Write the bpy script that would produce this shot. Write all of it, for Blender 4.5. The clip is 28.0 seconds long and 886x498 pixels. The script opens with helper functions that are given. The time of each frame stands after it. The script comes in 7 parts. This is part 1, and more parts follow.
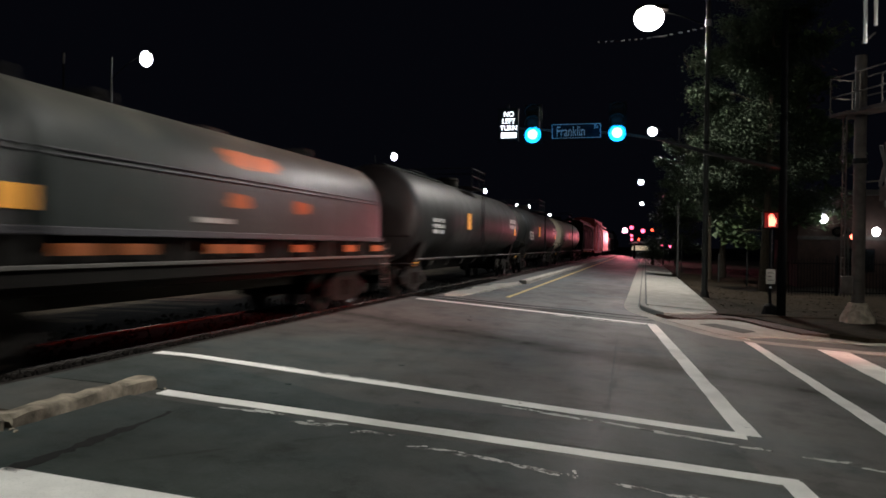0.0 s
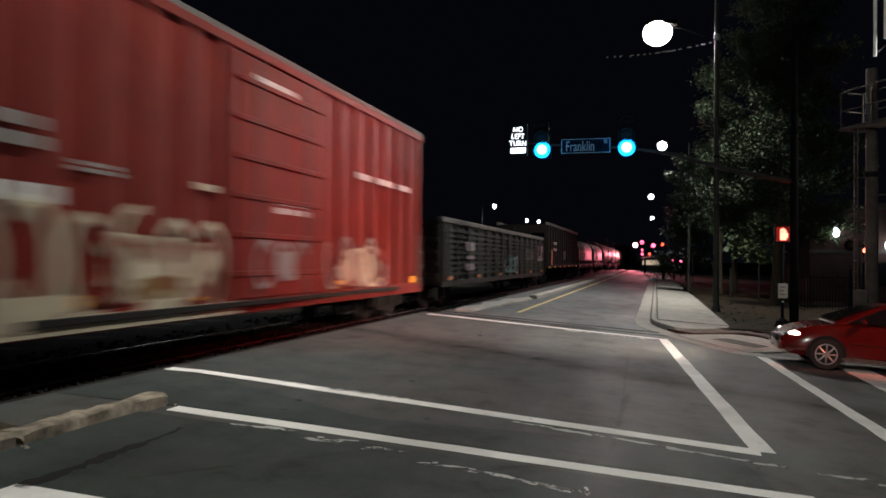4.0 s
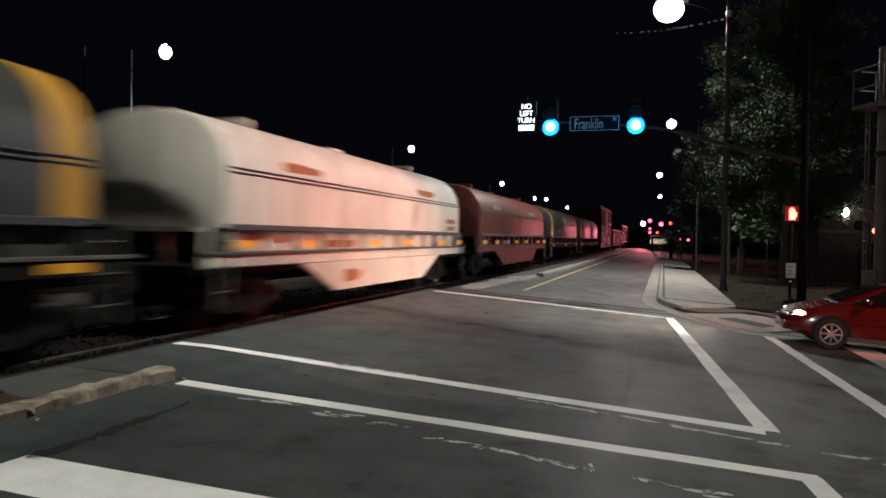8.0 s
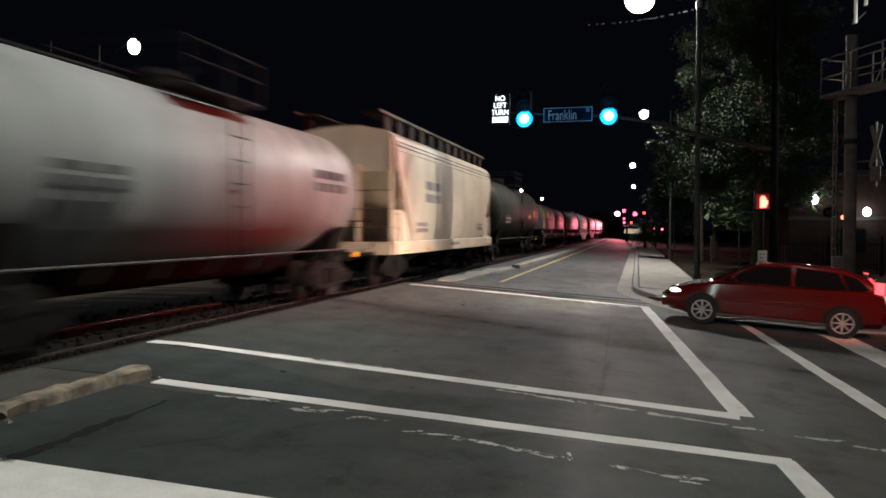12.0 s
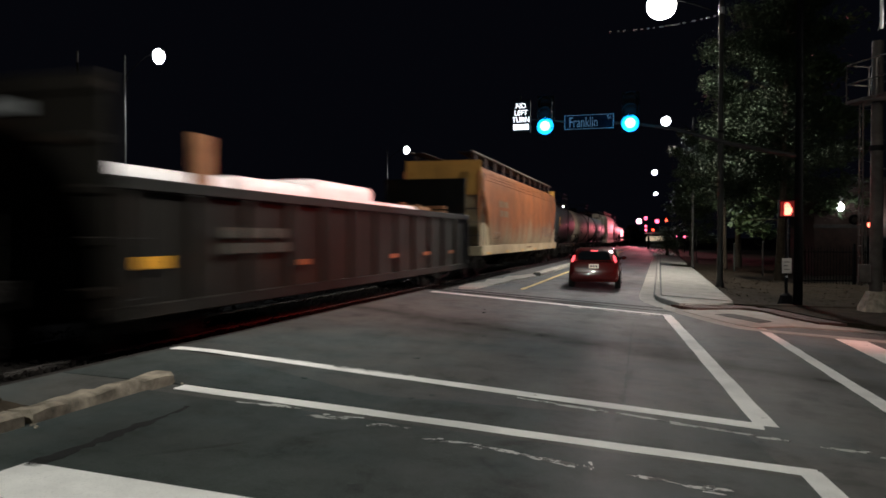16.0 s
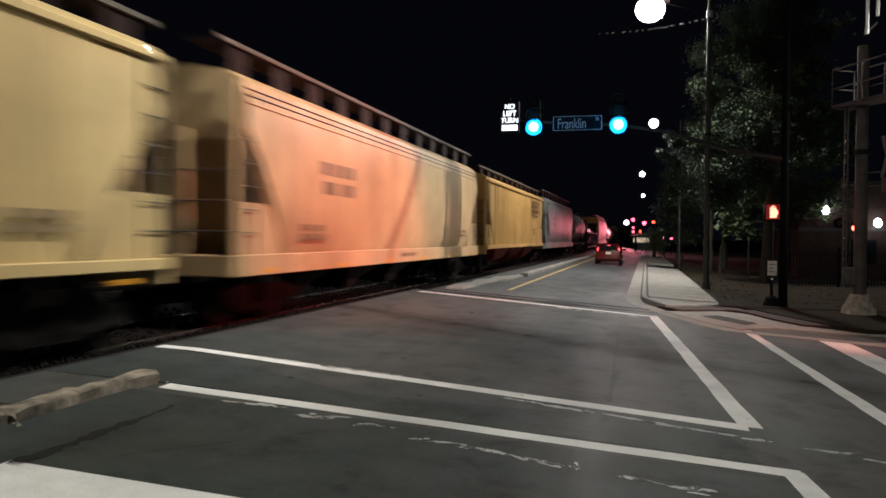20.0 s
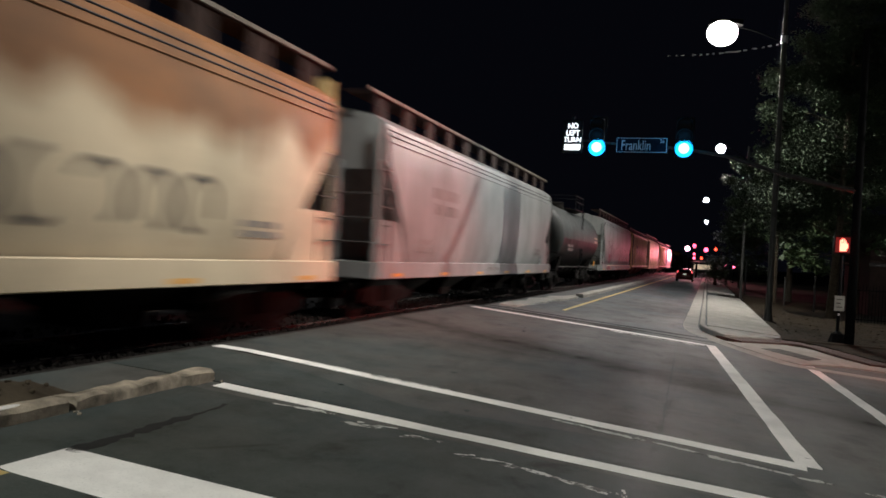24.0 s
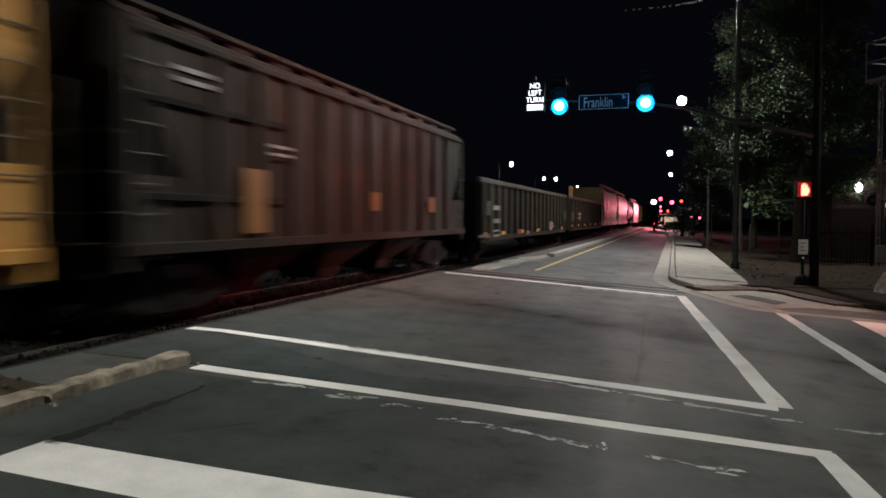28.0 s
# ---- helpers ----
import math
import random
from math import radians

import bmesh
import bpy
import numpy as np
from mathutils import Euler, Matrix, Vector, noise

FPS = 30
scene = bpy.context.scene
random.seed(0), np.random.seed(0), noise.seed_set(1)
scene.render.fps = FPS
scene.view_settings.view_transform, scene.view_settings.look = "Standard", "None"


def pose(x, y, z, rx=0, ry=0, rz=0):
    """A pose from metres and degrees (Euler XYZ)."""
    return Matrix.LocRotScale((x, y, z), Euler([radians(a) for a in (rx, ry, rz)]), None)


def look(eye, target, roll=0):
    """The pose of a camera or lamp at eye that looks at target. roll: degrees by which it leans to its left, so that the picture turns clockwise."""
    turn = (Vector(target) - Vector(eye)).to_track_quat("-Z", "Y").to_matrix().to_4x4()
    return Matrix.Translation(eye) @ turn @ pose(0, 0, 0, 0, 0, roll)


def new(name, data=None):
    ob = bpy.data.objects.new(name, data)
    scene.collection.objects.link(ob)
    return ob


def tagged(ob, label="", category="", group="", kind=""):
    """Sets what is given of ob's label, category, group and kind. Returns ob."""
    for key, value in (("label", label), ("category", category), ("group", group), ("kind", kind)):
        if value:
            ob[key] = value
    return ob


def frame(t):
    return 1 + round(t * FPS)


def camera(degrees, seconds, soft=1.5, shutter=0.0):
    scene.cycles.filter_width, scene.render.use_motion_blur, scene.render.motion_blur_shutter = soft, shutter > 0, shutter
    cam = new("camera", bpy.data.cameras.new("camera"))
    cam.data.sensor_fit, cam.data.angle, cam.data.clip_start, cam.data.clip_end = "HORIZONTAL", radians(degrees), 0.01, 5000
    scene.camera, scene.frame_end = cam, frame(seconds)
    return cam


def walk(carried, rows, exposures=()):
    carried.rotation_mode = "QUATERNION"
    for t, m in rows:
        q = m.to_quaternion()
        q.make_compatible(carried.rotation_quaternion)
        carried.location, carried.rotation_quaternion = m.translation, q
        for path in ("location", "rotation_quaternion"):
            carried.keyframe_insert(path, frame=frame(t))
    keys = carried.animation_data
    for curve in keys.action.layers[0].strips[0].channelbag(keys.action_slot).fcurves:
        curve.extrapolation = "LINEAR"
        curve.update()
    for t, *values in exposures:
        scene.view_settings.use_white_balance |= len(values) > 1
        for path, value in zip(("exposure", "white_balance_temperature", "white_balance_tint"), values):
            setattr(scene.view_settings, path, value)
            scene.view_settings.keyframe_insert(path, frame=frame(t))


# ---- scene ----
from itertools import product

cam = camera(60.6, 28.0, 1.6, 0.9)
PATH = [
    (0.0, pose(0, 0, 1.65, 89.66, -0.72, 14.94)),
    (0.5, pose(0, 0, 1.65, 89.56, 0.40, 14.71)),
    (1.0, pose(0, 0, 1.65, 89.54, 1.11, 15.85)),
    (1.5, pose(0, 0, 1.65, 89.38, 0.76, 16.36)),
    (2.0, pose(0, 0, 1.65, 89.70, 0.93, 16.92)),
    (2.5, pose(0, 0, 1.65, 90.12, 0.97, 16.57)),
    (3.0, pose(0, 0, 1.65, 90.49, 0.01, 16.08)),
    (3.5, pose(0, 0, 1.65, 90.62, -0.73, 15.44)),
    (4.0, pose(0, 0, 1.65, 90.81, -0.50, 15.69)),
    (4.5, pose(0, 0, 1.65, 90.69, -0.37, 15.58)),
    (6.5, pose(0, 0, 1.65, 90.65, 0.14, 15.09)),
    (7.0, pose(0, 0, 1.65, 89.94, -0.17, 15.73)),
    (7.5, pose(0, 0, 1.65, 89.59, -0.73, 15.99)),
    (8.0, pose(0, 0, 1.65, 89.08, -0.91, 16.22)),
    (8.5, pose(0, 0, 1.65, 89.37, -1.01, 14.97)),
    (9.0, pose(0, 0, 1.65, 89.09, -1.08, 15.16)),
    (9.5, pose(0, 0, 1.65, 88.77, -1.08, 14.64)),
    (10.0, pose(0, 0, 1.65, 88.48, -0.77, 14.27)),
    (10.5, pose(0, 0, 1.65, 88.61, -0.30, 14.27)),
    (11.0, pose(0, 0, 1.65, 89.09, 0.06, 14.06)),
    (11.5, pose(0, 0, 1.65, 88.61, 0.03, 14.34)),
    (13.5, pose(0, 0, 1.65, 88.50, -0.05, 14.47)),
    (14.0, pose(0, 0, 1.65, 88.40, -0.17, 14.72)),
    (14.5, pose(0, 0, 1.65, 89.13, -0.32, 15.25)),
    (15.0, pose(0, 0, 1.65, 89.38, -0.36, 15.74)),
    (15.5, pose(0, 0, 1.65, 89.11, -0.08, 15.70)),
    (16.0, pose(0, 0, 1.65, 89.12, -0.04, 15.95)),
    (16.5, pose(0, 0, 1.65, 89.14, -0.05, 16.74)),
    (17.0, pose(0, 0, 1.65, 89.62, -0.27, 15.94)),
    (17.5, pose(0, 0, 1.65, 89.62, -0.08, 15.73)),
    (18.0, pose(0, 0, 1.65, 89.37, 0.16, 15.23)),
    (18.5, pose(0, 0, 1.65, 89.81, -0.11, 15.26)),
    (19.0, pose(0, 0, 1.65, 89.86, -0.34, 15.44)),
    (19.5, pose(0, 0, 1.65, 89.38, -0.28, 15.48)),
    (20.0, pose(0, 0, 1.65, 89.12, -0.49, 15.04)),
    (20.5, pose(0, 0, 1.65, 89.67, -1.00, 15.80)),
    (21.0, pose(0, 0, 1.65, 89.11, -1.62, 18.10)),
    (21.5, pose(0, 0, 1.65, 90.63, -2.70, 21.92)),
    (21.8, pose(0, 0, 1.65, 89.96, -2.62, 22.04)),
    (22.0, pose(0, 0, 1.65, 90.02, -2.96, 21.74)),
    (22.5, pose(0, 0, 1.65, 90.32, -3.61, 20.06)),
    (24.5, pose(0, 0, 1.65, 89.81, -3.07, 18.94)),
    (25.0, pose(0, 0, 1.65, 88.53, -1.34, 17.47)),
    (25.5, pose(0, 0, 1.65, 87.71, -0.04, 16.83)),
    (26.0, pose(0, 0, 1.65, 88.00, -1.04, 17.20)),
    (26.5, pose(0, 0, 1.65, 88.03, -1.03, 17.40)),
    (27.0, pose(0, 0, 1.65, 88.00, 0.20, 16.78)),
    (27.5, pose(0, 0, 1.65, 87.96, 0.41, 16.83)),
    (28.0, pose(0, 0, 1.65, 87.69, -0.01, 16.97)),
]

walk(cam, PATH)

# ---- night sky and lamps ----
world = bpy.data.worlds.new("night")
scene.world = world
world.use_nodes = True
bg = world.node_tree.nodes["Background"]
bg.inputs["Color"].default_value = (0.004, 0.0045, 0.008, 1)
bg.inputs["Strength"].default_value = 0.35
scene.view_settings.exposure = 0.0


def spot(at, target, watts, colour, cone=150.0, size=0.25, blend=0.6):
    data = bpy.data.lights.new("spot_lamp", "SPOT")
    data.energy, data.color, data.spot_size, data.spot_blend, data.shadow_soft_size = watts, colour, radians(cone), blend, size
    ob = new("spot_lamp", data)
    ob.matrix_world = look(at, target)
    return ob


def bulb(at, watts, colour, size=0.1):
    data = bpy.data.lights.new("bulb", "POINT")
    data.energy, data.color, data.shadow_soft_size = watts, colour, size
    ob = new("bulb", data)
    ob.location = at
    return ob


WARM, COOL, RED, TEAL = (1.0, 0.96, 0.89), (0.95, 0.98, 1.0), (1.0, 0.05, 0.035), (0.06, 0.5, 1.0)
V = 19.21            # speed of the train
XC, RZ = -7.85, 0.12  # track centre and rail top


def gz(x):
    """Height of the street, which falls away from the tracks."""
    return 0.15 - 0.726 * min(max((x + 6) / 11, 0), 1)


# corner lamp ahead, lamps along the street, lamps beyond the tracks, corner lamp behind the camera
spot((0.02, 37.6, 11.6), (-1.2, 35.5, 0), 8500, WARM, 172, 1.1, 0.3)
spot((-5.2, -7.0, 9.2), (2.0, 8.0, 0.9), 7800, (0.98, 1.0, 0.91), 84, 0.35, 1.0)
spot((4.0, 9.0, 14.5), (-7.5, 11.0, 5.7), 15000, WARM, 68, 0.3, 1.0)
spot((15.5, 22.1, 5.0), (-6.5, 22.2, 3.6), 17000, WARM, 46, 0.08, 1.0)
for lx, ly in ((0.35, 51.0), (-0.59, 90.7), (-0.7, 135.0)):
    spot((lx, ly, 8.75), (lx - 0.4, ly, 0), 1200, COOL, 165)
for lx, ly in ((-19.2, 26.0), (-19.3, 57.0), (-19.9, 95.0)):
    spot((lx, ly, 8.0), (lx, ly, 0), 1500, COOL, 150)
# crossing flashers above the side street, and the far crossing
spot((8.0, 18.0, 6.6), (-6.3, 15.8, 3.6), 11500, RED, 48, 0.25, 1.0)
spot((8.0, 18.0, 6.6), (-5.2, 20.6, 0.4), 4200, RED, 22, 0.25, 1.0)
# added lamp without a fixture, to redden the waiting hatchback
spot((8.4, 13.0, 5.0), (4.2, 17.0, 0.9), 1900, (1.0, 0.22, 0.14), 34, 0.2, 0.9)
bulb((3.85, 23.95, 2.55), 185, RED)
for lx in (-3.48, -0.88):
    bulb((lx, 23.35, 5.15), 42, TEAL, 0.15)
spot((-2.6, 148.0, 3.6), (-6.6, 118.0, 2.6), 26000, (1.0, 0.22, 0.28), 50, 0.3, 0.8)
bulb((9.4, 44.4, 3.1), 9, COOL)
bulb((12.0, 44.4, 2.6), 6, COOL)

# ---- materials ----
def tree(name):
    m = bpy.data.materials.new(name)
    m.use_nodes = True
    nt = m.node_tree
    return m, nt, nt.nodes, nt.links, nt.nodes["Principled BSDF"]


def coords(nt, stretch=(1, 1, 1), shift=True):
    """Object coordinates, moved by a random amount for each object."""
    n, l = nt.nodes, nt.links
    tc, mp = n.new("ShaderNodeTexCoord"), n.new("ShaderNodeMapping")
    mp.inputs["Scale"].default_value = stretch
    l.new(tc.outputs["Object"], mp.inputs["Vector"])
    if shift:
        info, mul = n.new("ShaderNodeObjectInfo"), n.new("ShaderNodeMath")
        mul.operation = "MULTIPLY"
        mul.inputs[1].default_value = 60.0
        l.new(info.outputs["Random"], mul.inputs[0])
        l.new(mul.outputs[0], mp.inputs["Location"])
    return mp.outputs["Vector"]


def noise_tex(nt, vec, scale, detail=4.0, rough=0.6):
    t = nt.nodes.new("ShaderNodeTexNoise")
    t.inputs["Scale"].default_value, t.inputs["Detail"].default_value, t.inputs["Roughness"].default_value = scale, detail, rough
    nt.links.new(vec, t.inputs["Vector"])
    return t.outputs["Fac"]


def ramp(nt, fac, lo, hi):
    r = nt.nodes.new("ShaderNodeMapRange")
    r.inputs["From Min"].default_value, r.inputs["From Max"].default_value = lo, hi
    nt.links.new(fac, r.inputs["Value"])
    return r.outputs["Result"]


def scaled(nt, fac, k):
    m = nt.nodes.new("ShaderNodeMath")
    m.operation = "MULTIPLY"
    m.inputs[1].default_value = k
    nt.links.new(fac, m.inputs[0])
    return m.outputs[0]


def blend(nt, a, b, fac):
    m = nt.nodes.new("ShaderNodeMix")
    m.data_type = "RGBA"
    for sock, val in ((m.inputs[6], a), (m.inputs[7], b)):
        if isinstance(val, tuple):
            sock.default_value = (*val, 1)
        else:
            nt.links.new(val, sock)
    if isinstance(fac, float):
        m.inputs[0].default_value = fac
    else:
        nt.links.new(fac, m.inputs[0])
    return m.outputs[2]


def bump(nt, bsdf, height, dist, strength=0.5):
    b = nt.nodes.new("ShaderNodeBump")
    b.inputs["Distance"].default_value, b.inputs["Strength"].default_value = dist, strength
    nt.links.new(height, b.inputs["Height"])
    nt.links.new(b.outputs["Normal"], bsdf.inputs["Normal"])


def shade(col, k):
    return tuple(min(1.0, c * k) for c in col)


def plain(name, col, rough=0.6, metal=0.0, var=0.3, scale=5.0, relief=0.002, spec=0.3):
    m, nt, n, l, b = tree(name)
    b.inputs["Specular IOR Level"].default_value = spec
    vec = coords(nt)
    big, fine = noise_tex(nt, vec, scale), noise_tex(nt, vec, scale * 12)
    c = blend(nt, shade(col, 1 - var), shade(col, 1 + var), ramp(nt, big, 0.3, 0.7))
    c = blend(nt, c, shade(col, 0.6), scaled(nt, ramp(nt, fine, 0.55, 0.75), 0.4))
    l.new(c, b.inputs["Base Color"])
    b.inputs["Roughness"].default_value, b.inputs["Metallic"].default_value = rough, metal
    bump(nt, b, fine, relief)
    return m


def weathered(name, col, grime=0.5, rust=0.0, rough=0.45, rusty=(0.16, 0.05, 0.015), dirt=None, spec=0.25, from_top=None, dent=0.0):
    """Railcar paint: faded coat, grime that runs down in streaks, rust patches."""
    dirt = dirt or (0.03 * min(1, 0.25 + col[0] * 2.5), 0.027 * min(1, 0.25 + col[0] * 2.5), 0.023 * min(1, 0.25 + col[0] * 2.5))
    m, nt, n, l, b = tree(name)
    b.inputs["Specular IOR Level"].default_value = spec
    flat, run = coords(nt), coords(nt, (2.2, 2.2, 0.22))
    fade, spots, fine = noise_tex(nt, flat, 0.45, 5), noise_tex(nt, flat, 0.9, 8, 0.7), noise_tex(nt, flat, 24, 3)
    streak = noise_tex(nt, run, 1.3, 6, 0.65)
    c = blend(nt, shade(col, 0.8), shade(col, 1.15), ramp(nt, fade, 0.35, 0.65))
    c = blend(nt, c, shade(col, 1.75 if col[0] < 0.1 else 1.2), scaled(nt, ramp(nt, noise_tex(nt, run, 2.6, 6, 0.7), 0.54, 0.72), 0.6))
    c = blend(nt, c, shade(col, 0.45), scaled(nt, ramp(nt, noise_tex(nt, flat, 0.7, 6, 0.7), 0.52, 0.68), 0.6 if col[0] < 0.1 else 0.25))
    c = blend(nt, c, dirt, scaled(nt, ramp(nt, streak, 0.42, 0.75), grime))
    c = blend(nt, c, dirt, scaled(nt, ramp(nt, fine, 0.5, 0.9), grime * 0.5))
    if rust:
        c = blend(nt, c, rusty, scaled(nt, ramp(nt, spots, 0.62 - 0.2 * rust, 0.78 - 0.1 * rust), min(1.0, 0.5 + rust)))
    if from_top:
        # rust that starts at the roof edge and runs down unevenly; from_top: heights of no rust and full rust, and the patchiness
        lo, hi, patchy, stain = from_top
        up, mix, col_run = n.new("ShaderNodeSeparateXYZ"), n.new("ShaderNodeMath"), coords(nt, (1.0, 0.9, 0.16))
        l.new(coords(nt, shift=False), up.inputs[0])
        mix.operation = "MULTIPLY_ADD"
        mix.inputs[1].default_value = patchy
        l.new(noise_tex(nt, col_run, 1.1, 6, 0.65), mix.inputs[0])
        l.new(up.outputs["Z"], mix.inputs[2])
        edge = ramp(nt, mix.outputs[0], lo + patchy * 0.5, hi + patchy * 0.5)
        c = blend(nt, c, blend(nt, shade(stain, 0.7), shade(stain, 1.35), ramp(nt, spots, 0.38, 0.62)), scaled(nt, edge, 0.92))
    l.new(c, b.inputs["Base Color"])
    r = nt.nodes.new("ShaderNodeMapRange")
    r.inputs["To Min"].default_value, r.inputs["To Max"].default_value = rough - 0.1, min(0.95, rough + 0.3)
    l.new(streak, r.inputs["Value"])
    l.new(r.outputs["Result"], b.inputs["Roughness"])
    bump(nt, b, noise_tex(nt, flat, 1.1 if dent else 3.0, 4 if dent else 3), dent or 0.006, 0.6 if dent else 0.35)
    return m


def glow(name, col, strength, dark=0.3):
    m, nt, n, l, b = tree(name)
    b.inputs["Base Color"].default_value = (*shade(col, dark), 1)
    b.inputs["Emission Color"].default_value, b.inputs["Emission Strength"].default_value = (*col, 1), strength
    return m


def asphalt_mat(name, col, seed):
    m, nt, n, l, b = tree(name)
    vec = coords(nt, shift=False)
    long_ = coords(nt, (1.0, 0.18, 1.0), shift=False)
    patch, wear, grit = noise_tex(nt, vec, 0.16 + seed, 4), noise_tex(nt, long_, 0.7, 5), noise_tex(nt, vec, 42, 3, 0.8)
    blot = noise_tex(nt, vec, 1.5, 6, 0.7)
    c = blend(nt, shade(col, 0.62), shade(col, 1.3), ramp(nt, patch, 0.38, 0.62))
    c = blend(nt, c, shade(col, 1.5), scaled(nt, ramp(nt, noise_tex(nt, vec, 0.55, 6, 0.7), 0.5, 0.7), 0.55))
    c = blend(nt, c, shade(col, 0.55), scaled(nt, ramp(nt, wear, 0.52, 0.72), 0.55))
    c = blend(nt, c, shade(col, 0.35), scaled(nt, ramp(nt, blot, 0.54, 0.68), 0.75))
    c = blend(nt, c, shade(col, 3.2), scaled(nt, ramp(nt, grit, 0.58, 0.75), 0.6))
    c = blend(nt, c, shade(col, 0.3), scaled(nt, ramp(nt, noise_tex(nt, vec, 17, 4, 0.8), 0.56, 0.72), 0.5))
    cr = n.new("ShaderNodeTexVoronoi")
    cr.feature = "DISTANCE_TO_EDGE"
    cr.inputs["Scale"].default_value = 0.23
    l.new(vec, cr.inputs["Vector"])
    wob = noise_tex(nt, vec, 1.1, 5)
    add = n.new("ShaderNodeMath")
    add.operation = "ADD"
    l.new(cr.outputs["Distance"], add.inputs[0])
    l.new(scaled(nt, wob, 0.08), add.inputs[1])
    c = blend(nt, shade(col, 0.25), c, ramp(nt, add.outputs[0], 0.030, 0.042))
    # cooler and greener aggregate in places
    c = blend(nt, c, (col[0] * 0.72, col[1] * 0.98, col[2] * 1.12), scaled(nt, ramp(nt, noise_tex(nt, vec, 0.33, 5, 0.65), 0.46, 0.60), 0.75))
    # dark wavering band slanting across the crossing, with less gloss
    xyz, lean_, dist_ = n.new("ShaderNodeSeparateXYZ"), n.new("ShaderNodeMath"), n.new("ShaderNodeMath")
    l.new(vec, xyz.inputs[0])
    lean_.operation, dist_.operation = "MULTIPLY_ADD", "SUBTRACT"
    lean_.inputs[1].default_value = 0.39
    l.new(xyz.outputs["X"], lean_.inputs[0])
    l.new(xyz.outputs["Y"], lean_.inputs[2])
    wav = n.new("ShaderNodeMath")
    wav.operation = "MULTIPLY_ADD"
    wav.inputs[1].default_value = 1.1
    l.new(noise_tex(nt, long_, 0.45, 4), wav.inputs[0])
    l.new(lean_.outputs[0], wav.inputs[2])
    dist_.inputs[1].default_value = 13.35
    l.new(wav.outputs[0], dist_.inputs[0])
    away = n.new("ShaderNodeMath")
    away.operation = "ABSOLUTE"
    l.new(dist_.outputs[0], away.inputs[0])
    band = ramp(nt, away.outputs[0], 0.8, 0.1)
    c = blend(nt, c, shade(col, 0.5), scaled(nt, band, 0.6))
    gloss, less = n.new("ShaderNodeMath"), n.new("ShaderNodeMath")
    gloss.operation, less.operation = "MULTIPLY_ADD", "SUBTRACT"
    gloss.inputs[1].default_value, gloss.inputs[2].default_value = -0.32, 0.63
    l.new(ramp(nt, blot, 0.36, 0.66), gloss.inputs[0])
    l.new(gloss.outputs[0], less.inputs[0])
    l.new(scaled(nt, band, 0.3), less.inputs[1])
    less.use_clamp = True
    l.new(less.outputs[0], b.inputs["Specular IOR Level"])
    l.new(c, b.inputs["Base Color"])
    l.new(ramp(nt, wear, -0.9, 0.9), b.inputs["Roughness"])
    bump(nt, b, grit, 0.007, 0.6)
    return m


def worn_paint(name, col, under, gone=0.5, scale=3.0):
    """Road paint that has flaked off in places."""
    m, nt, n, l, b = tree(name)
    vec = coords(nt, shift=False)
    flake, fine = noise_tex(nt, vec, scale, 8, 0.75), noise_tex(nt, vec, 60, 3)
    c = blend(nt, shade(col, 0.75), col, ramp(nt, noise_tex(nt, vec, 1.2, 5), 0.35, 0.6))
    c = blend(nt, c, shade(col, 0.45), scaled(nt, ramp(nt, fine, 0.55, 0.8), 0.5))
    c = blend(nt, c, under, ramp(nt, flake, gone, gone + 0.04))
    l.new(c, b.inputs["Base Color"])
    b.inputs["Roughness"].default_value = 0.7
    bump(nt, b, flake, 0.003)
    return m


def glass_mat(name, col=(0.006, 0.007, 0.008)):
    m, nt, n, l, b = tree(name)
    b.inputs["Base Color"].default_value, b.inputs["Roughness"].default_value = (*col, 1), 0.05
    b.inputs["Coat Weight"].default_value, b.inputs["Specular IOR Level"].default_value = 0.05, 0.3
    return m


